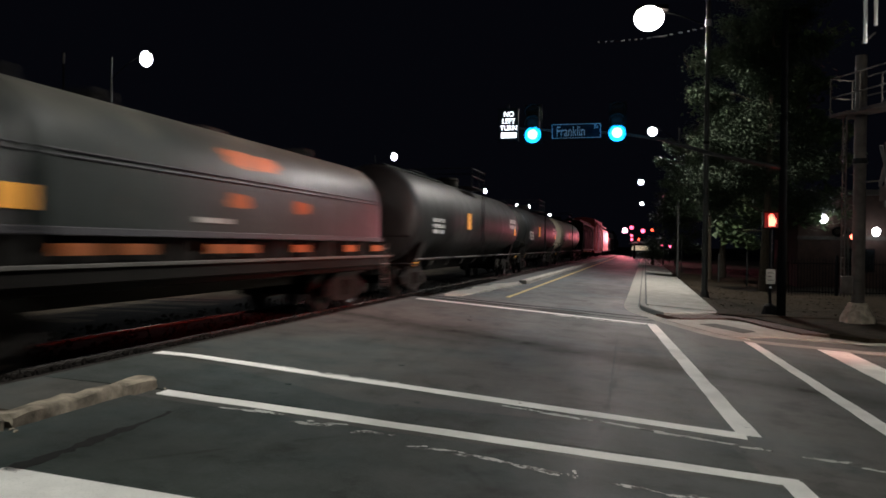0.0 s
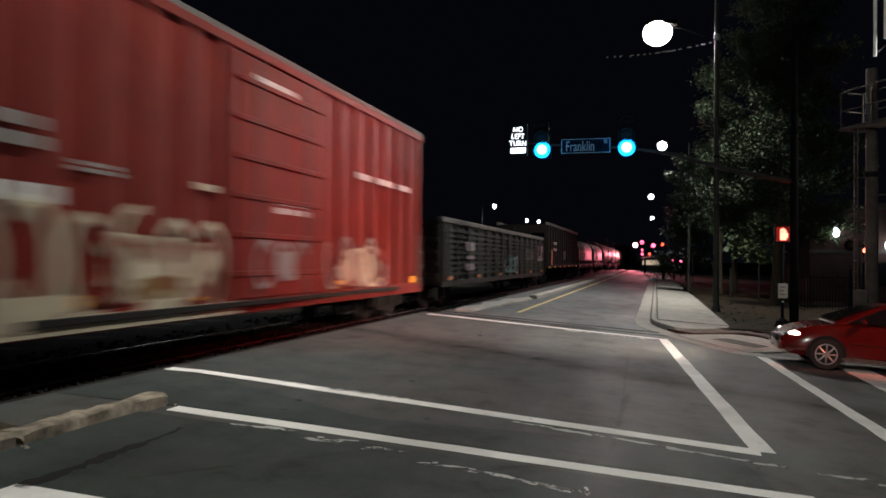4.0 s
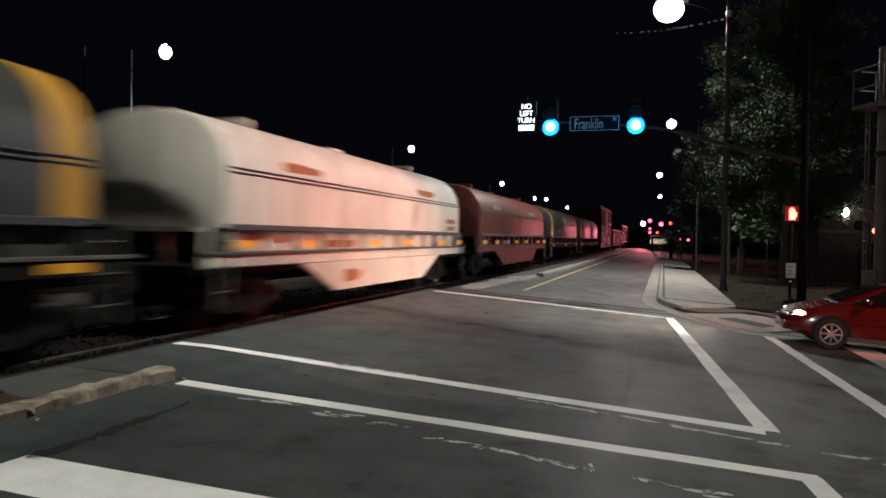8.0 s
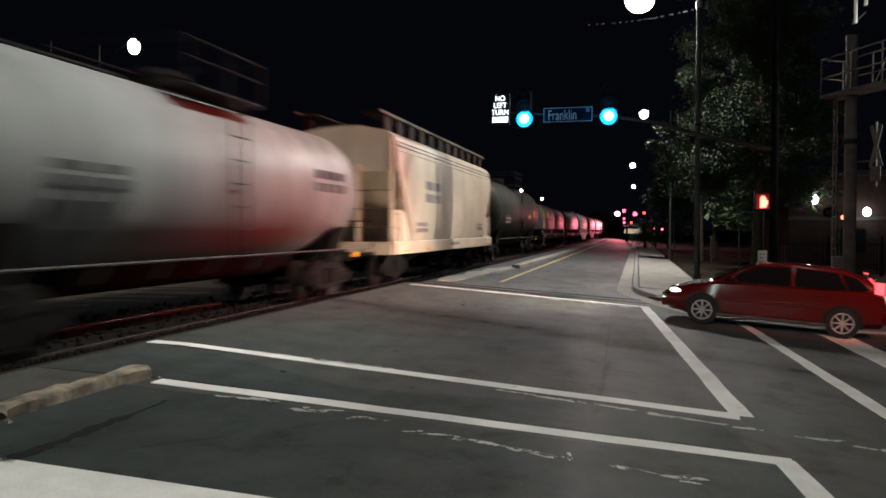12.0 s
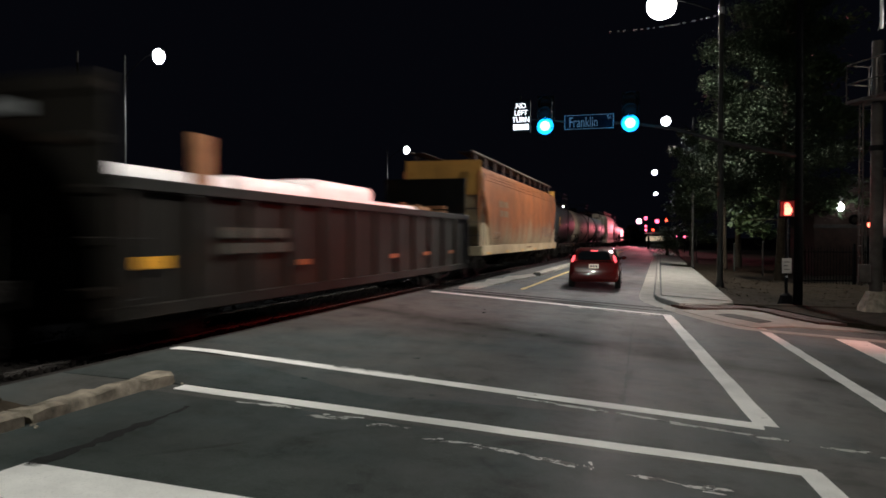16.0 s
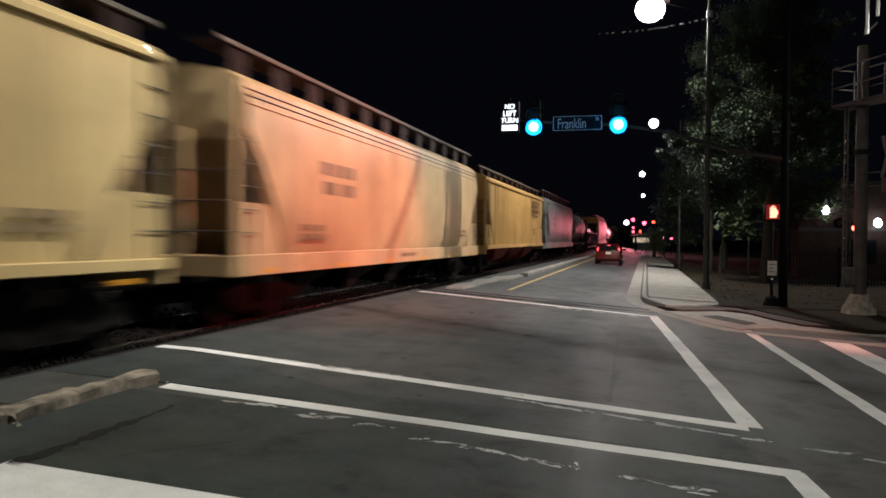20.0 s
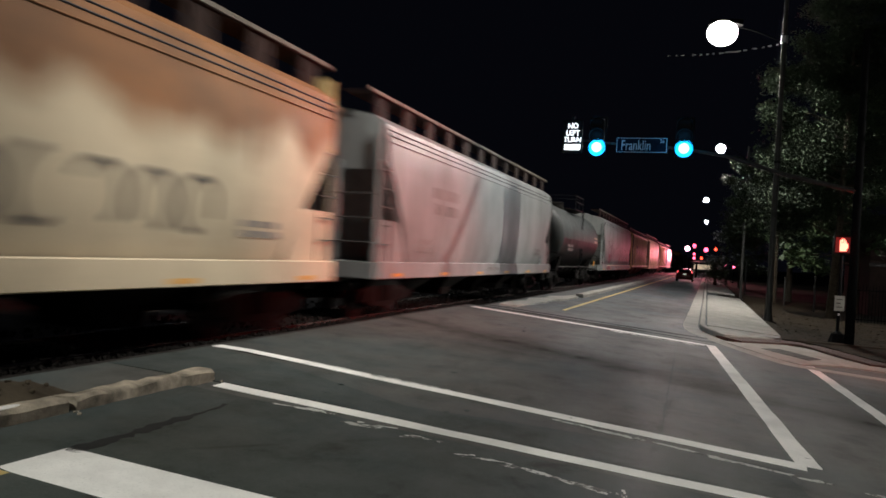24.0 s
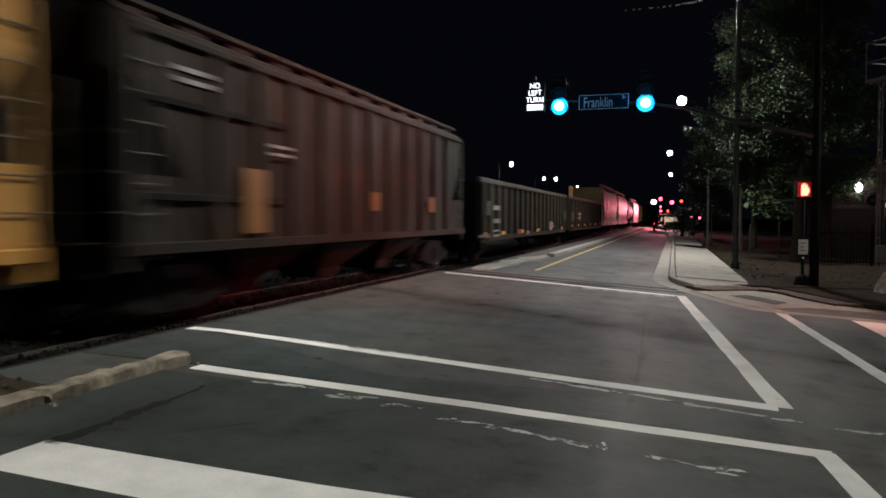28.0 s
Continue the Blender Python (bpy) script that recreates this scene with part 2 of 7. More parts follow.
ASPH = (0.048, 0.048, 0.043)
M = {
    "asphalt": asphalt_mat("asphalt", ASPH, 0.0), "asphalt_dark": asphalt_mat("asphalt_dark", (0.026, 0.034, 0.031), 0.05),
    "street": asphalt_mat("street_asphalt", (0.055, 0.055, 0.057), 0.02),
    "white_line": worn_paint("white_line", (0.84, 0.82, 0.80), ASPH, 0.66), "old_line": worn_paint("old_line", (0.5, 0.5, 0.48), ASPH, 0.5, 6.0),
    "yellow_line": worn_paint("yellow_line", (0.50, 0.37, 0.13), ASPH, 0.64), "oil": plain("oil_stained_asphalt", (0.009, 0.009, 0.009), 0.9, 0, 0.5, 3.0), "tar": plain("tar", (0.012, 0.012, 0.013), 0.95),
    "concrete": plain("concrete", (0.27, 0.26, 0.235), 0.9, 0, 0.22, 2.0, 0.004), "kerb": plain("kerb_concrete", (0.24, 0.205, 0.16), 0.9, 0, 0.6, 4.5, 0.04),
    "brickpave": plain("clay_paving", (0.06, 0.032, 0.026), 0.85, 0, 0.3, 6.0), "soil": plain("soil", (0.05, 0.04, 0.028), 0.95, 0, 0.4, 2.0, 0.03, 0.1),
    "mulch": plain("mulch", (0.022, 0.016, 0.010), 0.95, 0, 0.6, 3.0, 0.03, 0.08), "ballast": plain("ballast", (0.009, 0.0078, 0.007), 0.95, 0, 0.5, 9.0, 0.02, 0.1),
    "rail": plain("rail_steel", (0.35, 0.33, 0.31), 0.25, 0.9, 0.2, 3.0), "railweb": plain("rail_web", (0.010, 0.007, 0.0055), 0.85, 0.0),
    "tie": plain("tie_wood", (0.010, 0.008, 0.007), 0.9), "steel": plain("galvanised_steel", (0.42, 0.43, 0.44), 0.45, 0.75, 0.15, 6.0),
    "darksteel": plain("dark_steel", (0.005, 0.005, 0.0055), 0.6, 0.0, 0.3, 5.0, 0.002, 0.08), "black": plain("black_paint", (0.004, 0.004, 0.0045), 0.8, 0, 0.3, 5.0, 0.002, 0.06),
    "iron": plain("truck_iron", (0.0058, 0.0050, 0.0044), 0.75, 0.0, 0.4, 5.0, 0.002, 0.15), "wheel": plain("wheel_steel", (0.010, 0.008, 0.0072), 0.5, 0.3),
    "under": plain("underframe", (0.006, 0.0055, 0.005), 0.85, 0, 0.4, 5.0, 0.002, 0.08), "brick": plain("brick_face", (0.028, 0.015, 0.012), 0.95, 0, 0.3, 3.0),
    "trimstone": plain("trim_stone", (0.032, 0.029, 0.026), 0.9), "wood": plain("raw_timber", (0.24, 0.11, 0.05), 0.8), "tarp": plain("white_tarp", (0.72, 0.70, 0.70), 0.5, 0, 0.15, 2.0, 0.02),
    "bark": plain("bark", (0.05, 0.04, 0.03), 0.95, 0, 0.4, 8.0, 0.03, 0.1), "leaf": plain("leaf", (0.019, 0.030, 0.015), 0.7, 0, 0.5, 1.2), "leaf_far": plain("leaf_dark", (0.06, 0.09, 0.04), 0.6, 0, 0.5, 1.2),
    "tyre": plain("tyre_rubber", (0.015, 0.015, 0.015), 0.85), "alloy": plain("alloy", (0.55, 0.55, 0.56), 0.3, 0.85), "glass": glass_mat("tinted_glass"),
    "grate": plain("cast_iron", (0.022, 0.020, 0.018), 0.8, 0.0), "signgreen": plain("sign_face", (0.002, 0.005, 0.010), 0.9, 0, 0.3, 5.0, 0.001, 0.04), "white": plain("white_paint", (0.78, 0.78, 0.76), 0.5, 0, 0.1),
    "stencil_dark": plain("dark_stencil", (0.03, 0.03, 0.035), 0.6), "stencil_white": plain("white_stencil", (0.30, 0.30, 0.29), 0.7), "reflector": plain("yellow_reflector", (0.60, 0.28, 0.02), 0.45, 0, 0.1),
    "signwhite": plain("sign_lettering", (0.22, 0.25, 0.28), 0.8), "placard": plain("orange_placard", (0.75, 0.33, 0.05), 0.5, 0, 0.2), "galv_dull": plain("aged_post", (0.065, 0.062, 0.058), 0.7, 0.0, 0.3, 5.0, 0.002, 0.15), "matteblack": plain("matte_black_pole", (0.0035, 0.0035, 0.0037), 0.9, 0, 0.3, 5.0, 0.001, 0.0), "lamppost": plain("dark_lamp_post", (0.022, 0.022, 0.021), 0.6, 0.0),
    "lamp_white": glow("lamp_lens", (1.0, 0.95, 0.86), 45.0), "lamp_cool": glow("far_lamp_lens", (0.93, 0.97, 1.0), 30.0), "cyan": glow("green_signal_glare", (0.0, 0.42, 1.0), 2.2), "cyancore": glow("green_signal_core", (0.30, 0.92, 1.0), 4.0),
    "led": glow("led_legend", (0.95, 0.97, 1.0), 3.0), "farred": glow("far_red_lens", (1.0, 0.10, 0.20), 5.0), "redlamp": glow("red_signal_lens", (1.0, 0.06, 0.03), 6.0), "redhot": glow("hot_red_lens", (1.0, 0.16, 0.10), 6.0), "redglare": glow("red_glare_panel", (1.0, 0.012, 0.008), 0.10, 0.015), "gantry": plain("stained_gantry_steel", (0.052, 0.044, 0.040), 0.7, 0.0, 0.4, 3.0, 0.002, 0.12), "farmast": plain("galvanised_arm", (0.009, 0.009, 0.009), 0.5), "pinkhot": glow("hot_signal_lens", (1.0, 0.45, 0.6), 8.0),
    "tail": glow("tail_lamp_lens", (1.0, 0.08, 0.10), 2.6), "head": glow("headlamp_lens", (1.0, 0.86, 0.68), 6.0), "plate": glow("lit_plate", (1.0, 0.80, 0.65), 0.45), "amber": glow("amber_lens", (1.0, 0.45, 0.2), 1.2),
    "beam": glow("headlamp_bulb", (1.0, 0.84, 0.64), 180000.0),
    "window": glow("lit_window", (1.0, 0.80, 0.55), 0.5),
}


# ---- building helpers ----
def mesh_of(name, bm, material, sharp=35.0):
    bmesh.ops.recalc_face_normals(bm, faces=bm.faces)
    me = bpy.data.meshes.new(name)
    bm.to_mesh(me)
    bm.free()
    me.materials.append(M[material] if isinstance(material, str) else material)
    me.shade_smooth()
    me.set_sharp_from_angle(angle=radians(sharp))
    return me


def part(name, bm, material, parent=None, label="", at=None):
    """Links a bmesh (or a ready mesh) as one mesh object under a thing or a part."""
    me = bm if isinstance(bm, bpy.types.Mesh) else mesh_of(name, bm, material)
    ob = new(name, me)
    if parent is not None:
        ob.parent = parent
    if at is not None:
        ob.matrix_basis = at
    if label:
        tagged(ob, label)
    return ob


def thing(name, label, category, at=None, group="", kind=""):
    ob = new(name)
    if at is not None:
        ob.matrix_basis = at
    return tagged(ob, label, category, group, kind)


def box(bm, x0, x1, y0, y1, z0, z1, turn=None):
    vs = [bm.verts.new((x, y, z)) for x, y, z in product((x0, x1), (y0, y1), (z0, z1))]
    for q in ((0, 1, 3, 2), (4, 6, 7, 5), (0, 4, 5, 1), (2, 3, 7, 6), (0, 2, 6, 4), (1, 5, 7, 3)):
        bm.faces.new([vs[i] for i in q])
    if turn is not None:
        bmesh.ops.transform(bm, matrix=turn, verts=vs)
    return bm


def bevel_box(x0, x1, y0, y1, z0, z1, r=0.02, seg=1):
    bm = box(bmesh.new(), x0, x1, y0, y1, z0, z1)
    bmesh.ops.bevel(bm, geom=list(bm.edges), offset=r, segments=seg, affect="EDGES", profile=0.6)
    return bm


def rings(bm, loops, caps=True, closed=True):
    """Skin a list of equally long rings of points."""
    rows = [[bm.verts.new(p) for p in lp] for lp in loops]
    n = len(rows[0])
    for a, b in zip(rows, rows[1:]):
        for i in range(n if closed else n - 1):
            j = (i + 1) % n
            bm.faces.new((a[i], a[j], b[j], b[i]))
    if caps and closed:
        bm.faces.new(rows[0])
        bm.faces.new(rows[-1][::-1])
    return bm


def rod(bm, a, b, r, seg=8, r2=None):
    a, b = Vector(a), Vector(b)
    q = (b - a).to_track_quat("Z", "Y").to_matrix()
    r2 = r if r2 is None else r2
    ang = [2 * math.pi * i / seg for i in range(seg)]
    return rings(bm, [[a + q @ Vector((r * math.cos(t), r * math.sin(t), 0)) for t in ang], [b + q @ Vector((r2 * math.cos(t), r2 * math.sin(t), 0)) for t in ang]])


def tube(bm, pts, r, seg=8):
    pts = [Vector(p) for p in pts]
    loops = []
    for i, p in enumerate(pts):
        d = pts[min(i + 1, len(pts) - 1)] - pts[max(i - 1, 0)]
        q = d.to_track_quat("Z", "Y").to_matrix()
        loops.append([p + q @ Vector((r * math.cos(k * 2 * math.pi / seg), r * math.sin(k * 2 * math.pi / seg), 0)) for k in range(seg)])
    return rings(bm, loops)


def disc(bm, c, axis, r, depth, seg=20):
    c, axis = Vector(c), Vector(axis).normalized()
    return rod(bm, c - axis * depth / 2, c + axis * depth / 2, r, seg)


def ball(bm, c, rx, ry, rz, u=12, v=8):
    m = Matrix.Translation(c) @ Matrix.Diagonal((rx, ry, rz, 1))
    bmesh.ops.create_uvsphere(bm, u_segments=u, v_segments=v, radius=1.0, matrix=m)
    return bm


def slab(bm, pts, t):
    """A flat polygon over the street's slope, t thick, its top t above the street."""
    top = [bm.verts.new((x, y, gz(x) + t)) for x, y in pts]
    low = [bm.verts.new((x, y, gz(x) - 0.02)) for x, y in pts]
    bm.faces.new(top)
    n = len(pts)
    for i in range(n):
        bm.faces.new((top[i], low[i], low[(i + 1) % n], top[(i + 1) % n]))
    return bm


def strip(name, a, b, w0, w1, material, parent=None, t=0.004, step=0.5, ragged=0.0, label=""):
    """A painted line from a to b; w0, w1: its widths at the ends."""
    bm, n = bmesh.new(), max(1, int(math.dist(a, b) / step))
    d = Vector((b[0] - a[0], b[1] - a[1])).normalized()
    s = Vector((-d.y, d.x))
    left, right = [], []
    for i in range(n + 1):
        k = i / n
        w = (w0 + (w1 - w0) * k) / 2
        p = Vector(a).lerp(Vector(b), k)
        l, r = p + s * (w + random.uniform(-ragged, ragged)), p - s * (w + random.uniform(-ragged, ragged))
        left.append(bm.verts.new((l.x, l.y, gz(l.x) + t)))
        right.append(bm.verts.new((r.x, r.y, gz(r.x) + t)))
    for i in range(n):
        bm.faces.new((left[i], right[i], right[i + 1], left[i + 1]))
    ext = bmesh.ops.extrude_face_region(bm, geom=list(bm.faces))
    bmesh.ops.translate(bm, vec=(0, 0, -t - 0.004), verts=[v for v in ext["geom"] if isinstance(v, bmesh.types.BMVert)])
    return part(name, bm, material, parent, label)


def lettering(text, size, depth, material, parent, at, name="lettering"):
    cu = bpy.data.curves.new(name, "FONT")
    cu.body, cu.size, cu.extrude, cu.align_x, cu.align_y = text, size, depth, "CENTER", "CENTER"
    tmp = bpy.data.objects.new(name, cu)
    me = bpy.data.meshes.new_from_object(tmp)
    bpy.data.objects.remove(tmp)
    me.materials.clear()
    me.materials.append(M[material])
    ob = new(name, me)
    ob.parent, ob.matrix_basis = parent, at
    return ob


# ---- ground, streets, kerbs ----
def sheet(name, xs, ys, lift, material, label, category, bumpy=0.0):
    """One sheet over the slope of the street."""
    bm = bmesh.new()
    grid = [[bm.verts.new((x, y, gz(x) + lift + (noise.noise((x * 0.9, y * 0.9, 3)) * bumpy if bumpy else 0))) for y in ys] for x in xs]
    for i, j in product(range(len(xs) - 1), range(len(ys) - 1)):
        bm.faces.new((grid[i][j], grid[i + 1][j], grid[i + 1][j + 1], grid[i][j + 1]))
    return tagged(part(name, bm, material), label, category, kind="structure")


def span(a, b, n):
    return [a + (b - a) * i / n for i in range(n + 1)]


EDGE = -6.38   # where the asphalt meets the ballast
sheet("ground", [-1500, -60, -6, 5, 60, 1500], [-600, -60, 0, 60, 200, 600, 2500], -0.16, "soil", "dark bare soil reaching to the horizon", "ground")
sheet("road_crossing", [EDGE, -3, 0, 5, 60], [-40, -10, 0, 10, 20.9], 0.0, "asphalt", "patched grey asphalt of the street crossing", "road")
sheet("road_street", [-6.0, -3, 0.75], [20.9, 60, 140, 420], -0.003, "street", "grey asphalt street running beside the tracks", "road")
for pts, lab in ([(-5.3, 2.0), (-5.1, 6.6), (1.2, 6.75), (1.2, 2.0)], "dark"), ([(-6.35, 6.9), (-6.35, 8.66), (0.8, 8.14), (1.0, 7.12), (-4.6, 7.05)], "dark"):
    bm = slab(bmesh.new(), [p for p in pts], 0.003)
    bmesh.ops.bisect_plane(bm, geom=bm.verts[:] + bm.edges[:] + bm.faces[:], plane_co=(0, 0, 0), plane_no=(1, 0, 0))
    tagged(part("road_patch", bm, "asphalt_dark"), "darker strip of newer asphalt in the crossing", "road", kind="structure")

paint_near = thing("crosswalk_marking", "worn white crosswalk lines across the asphalt", "road marking", kind="structure")
strip("line", (-6.34, 8.89), (1.05, 8.45), 0.19, 0.25, "white_line", paint_near, ragged=0.01)
strip("line", (-4.86, 6.90), (1.30, 6.95), 0.20, 0.22, "white_line", paint_near, ragged=0.012)
strip("line", (1.225, 6.98), (1.62, 3.2), 0.20, 0.24, "white_line", paint_near, 0.006, ragged=0.01)
strip("line", (0.17, 19.5), (1.08, 8.50), 0.22, 0.24, "white_line", paint_near, 0.006, ragged=0.008)
strip("line", (2.18, 18.25), (2.75, 9.2), 0.22, 0.23, "white_line", paint_near, ragged=0.01)
strip("line", (-6.05, 20.1), (0.05, 19.4), 0.30, 0.24, "white_line", paint_near, ragged=0.01)
strip("line", (-2.2, 19.3), (0.0, 19.02), 0.10, 0.10, "old_line", paint_near, 0.005, ragged=0.02)
stop = thing("stop_bar", "broad white stop bar on dark asphalt", "road marking", kind="structure")
bm = slab(bmesh.new(), [(-4.33, 4.37), (-4.35, 3.79), (-4.22, 3.77), (-2.4, 3.80), (1.0, 4.0), (1.0, 4.75), (-2.2, 4.46)], 0.005)
part("bar", bm, "white_line", stop)
side_bar = thing("stop_bar", "white stop bar across the side street", "road marking", kind="structure")
strip("bar", (3.85, 18.1), (4.15, 11.0), 0.62, 0.6, "white_line", side_bar, ragged=0.01)
ghosts = thing("old_marking", "flaked remains of an older crosswalk line", "road marking", kind="structure")
chip_rnd = random.Random(21)


def flakes(a, b, width, count, big=0.12):
    """Irregular chips of old paint scattered between two points."""
    d = (Vector(b) - Vector(a)).normalized()
    sd = Vector((-d.y, d.x))
    for i in range(count):
        c = Vector(a).lerp(Vector(b), (i + chip_rnd.random()) / count) + sd * chip_rnd.gauss(0, width * 0.4)
        ln, wd, n = big * chip_rnd.uniform(0.3, 1.3), big * chip_rnd.uniform(0.10, 0.36), 9
        ring = [c + d * (ln * math.cos(t) * chip_rnd.uniform(0.55, 1.15)) + sd * (wd * math.sin(t) * chip_rnd.uniform(0.45, 1.25)) for t in span(0, 2 * math.pi, n)[:-1]]
        part("flake", slab(bmesh.new(), [(p.x, p.y) for p in ring], 0.0045), "old_line", ghosts)


for a, b, w, n, big in (((-3.98, 6.64), (-3.45, 6.72), 0.02, 6, 0.14), ((-3.16, 6.52), (-2.79, 6.62), 0.10, 9, 0.12), ((-2.54, 6.52), (-2.2, 6.58), 0.06, 4, 0.14), ((-1.94, 6.30), (-1.63, 6.40), 0.10, 9, 0.10), ((-1.57, 6.28), (-1.4, 6.31), 0.05, 4, 0.08),
                       ((-1.26, 6.30), (-0.66, 6.16), 0.04, 8, 0.14), ((-0.56, 6.32), (-0.50, 6.12), 0.06, 4, 0.06), ((-0.16, 6.15), (0.04, 6.1), 0.10, 7, 0.10), ((0.18, 6.12), (0.48, 6.12), 0.10, 9, 0.10), ((-4.88, 8.92), (-4.25, 8.86), 0.02, 6, 0.15), ((-4.13, 8.86), (-2.94, 8.82), 0.03, 12, 0.17),
                       ((-0.98, 8.28), (-0.61, 8.25), 0.05, 7, 0.14), ((-0.41, 8.24), (-0.06, 8.16), 0.06, 6, 0.13), ((0.06, 8.12), (0.87, 8.02), 0.04, 14, 0.14), ((0.98, 7.98), (1.2, 7.97), 0.05, 5, 0.13), ((1.52, 7.90), (1.9, 7.92), 0.07, 6, 0.11), ((1.98, 7.78), (2.3, 7.76), 0.04, 4, 0.11), ((-1.5, 8.36), (-1.1, 8.32), 0.02, 4, 0.10), ((-2.2, 19.2), (-0.1, 18.95), 0.05, 10, 0.2)):
    flakes(a, b, w, n, big)
seams = thing("tar_seam", "black tar seams across the asphalt", "road marking", kind="structure")
strip("seam", (-5.95, 21.35), (0.1, 21.2), 0.16, 0.22, "tar", seams, 0.004, ragged=0.03)
strip("seam", (-5.95, 20.75), (0.3, 20.35), 0.10, 0.16, "tar", seams, 0.005, ragged=0.03)
strip("seam", (-4.29, 6.25), (-4.25, 4.3), 0.05, 0.13, "oil", seams, 0.005, 0.08, 0.035)
strip("seam", (-0.62, 20.0), (-0.38, 8.6), 0.02, 0.03, "asphalt_dark", seams, 0.003, 0.2, 0.012)
strip("seam", (-0.42, 6.4), (-0.36, 5.4), 0.012, 0.018, "asphalt_dark", seams, 0.004, 0.1, 0.006)
bm = slab(bmesh.new(), [(-2.2 + 0.7 * math.cos(a) * (1 + 0.2 * math.sin(3 * a)), 20.4 + 0.45 * math.sin(a)) for a in span(0, 2 * math.pi, 20)[:-1]], 0.006)
part("oil_stain", bm, "oil", seams)
stain_rnd = random.Random(8)
for i in range(13):
    cx, cy, r = stain_rnd.uniform(-4.0, 1.0), stain_rnd.choice((stain_rnd.uniform(5.0, 6.5), stain_rnd.uniform(7.3, 8.1), stain_rnd.uniform(9.5, 17))), stain_rnd.uniform(0.015, 0.05)
    ring = [(cx + r * math.cos(a) * stain_rnd.uniform(0.6, 1.2), cy + 1.3 * r * math.sin(a) * stain_rnd.uniform(0.6, 1.2)) for a in span(0, 2 * math.pi, 11)[:-1]]
    part("oil_stain", slab(bmesh.new(), ring, 0.0038), "asphalt_dark", seams)
yellow = thing("centre_line", "yellow edge line along the street", "road marking", kind="structure")
strip("line", (-4.13, 23.4), (-4.25, 120.0), 0.12, 0.12, "yellow_line", yellow, ragged=0.004, step=1.0)
strip("line", (-4.27, 3.76), (-4.30, -3.0), 0.12, 0.12, "yellow_line", yellow)
strip("line", (-4.54, 3.3), (-4.56, -3.0), 0.10, 0.10, "yellow_line", yellow)
strip("line", (-4.50, 3.715), (-4.34, 3.755), 0.03, 0.035, "white_line", yellow, label="short white remnant")


def kerb_run(name, pts, w, h, material, label, broken=0.0, lift=0.0, parent=None):
    """A kerb with rounded top edges along a line of points."""
    loops = []
    for i, p in enumerate(pts):
        a, b = Vector(pts[max(0, i - 1)]), Vector(pts[min(len(pts) - 1, i + 1)])
        d = (b - a).normalized()
        s = Vector((-d.y, d.x))
        j = [random.uniform(-broken, broken) for _ in range(8)]
        prof = ((-w / 2, -0.1), (-w / 2 + j[0], h * 0.75 + j[1]), (-w * 0.36, h + j[2]), (w * 0.36, h + j[3]), (w / 2 + j[4], h * 0.75 + j[5]), (w / 2, -0.1))
        loops.append([(p[0] + s.x * o, p[1] + s.y * o, gz(p[0]) + lift + z) for o, z in prof])
    ob = part(name, rings(bmesh.new(), loops), material, parent)
    return ob if parent else tagged(ob, label, "kerb", kind="structure")


island = thing("kerb", "broken pale concrete median kerb beside the tracks", "kerb", kind="structure")
for y0, y1, rough in ((7.03, 5.12, 0.022), (5.04, 3.0, 0.006), (2.97, 1.0, 0.008), (0.96, -2.0, 0.01), (-2.05, -8.0, 0.01)):
    n = max(4, int((y0 - y1) / 0.15))
    kerb_run("kerb_stone", [(-5.15, y) for y in span(y0, y1, n)], 0.25, 0.11, "kerb", "", rough, parent=island)
part("rubble", bevel_box(-5.22, -5.02, 6.92, 7.08, 0.02, 0.15, 0.04), "kerb", island)
for i in range(16):
    x, y, r = random.uniform(-5.22, -4.9), random.choice((random.uniform(6.9, 7.25), random.uniform(4.95, 5.2))), random.uniform(0.006, 0.022)
    part("chip", ball(bmesh.new(), (x, y, gz(x) + r * 0.5), r, r * 1.3, r * 0.8, 6, 4), "kerb", island)

for x, y, rx, ry in ((-5.14, 4.52, 0.05, 0.16), (-5.17, 4.22, 0.035, 0.12), (-5.07, 4.36, 0.05, 0.03)):
    ring = [(x + rx * math.cos(a) * random.uniform(0.6, 1.1), y + ry * math.sin(a) * random.uniform(0.6, 1.1)) for a in span(0, 2 * math.pi, 12)[:-1]]
    part("paint_splash", slab(bmesh.new(), ring, 0.119), "white_line", island, "white paint splashed on the kerb")
heap = thing("soil_heap", "low heap of dry soil and weeds behind the kerb", "soil heap", kind="structure")
bm = bmesh.new()
grid = [[bm.verts.new((-5.72 + 0.40 * u, 4.75 + 0.85 * v, gz(-5.72 + 0.40 * u) - 0.015 + max(0.0, 1 - u * u - v * v) ** 0.7 * (0.15 + 0.05 * noise.noise((u * 3, v * 4, 1))) + 0.02 * noise.noise((u * 11, v * 14, 5)))) for v in span(-1, 1, 22)] for u in span(-1, 1, 14)]
for i, j in product(range(14), range(22)):
    bm.faces.new((grid[i][j], grid[i + 1][j], grid[i + 1][j + 1], grid[i][j + 1]))
part("mound", bm, "soil", heap)
for i in range(40):
    u, v = random.uniform(-0.7, 0.7), random.uniform(-0.7, 0.7)
    r = random.uniform(0.008, 0.025)
    part("clod", ball(bmesh.new(), (-5.72 + 0.4 * u, 4.75 + 0.85 * v, gz(-5.72) + max(0.0, 1 - u * u - v * v) ** 0.7 * 0.15), r, r * 1.4, r, 6, 4), "soil", heap)

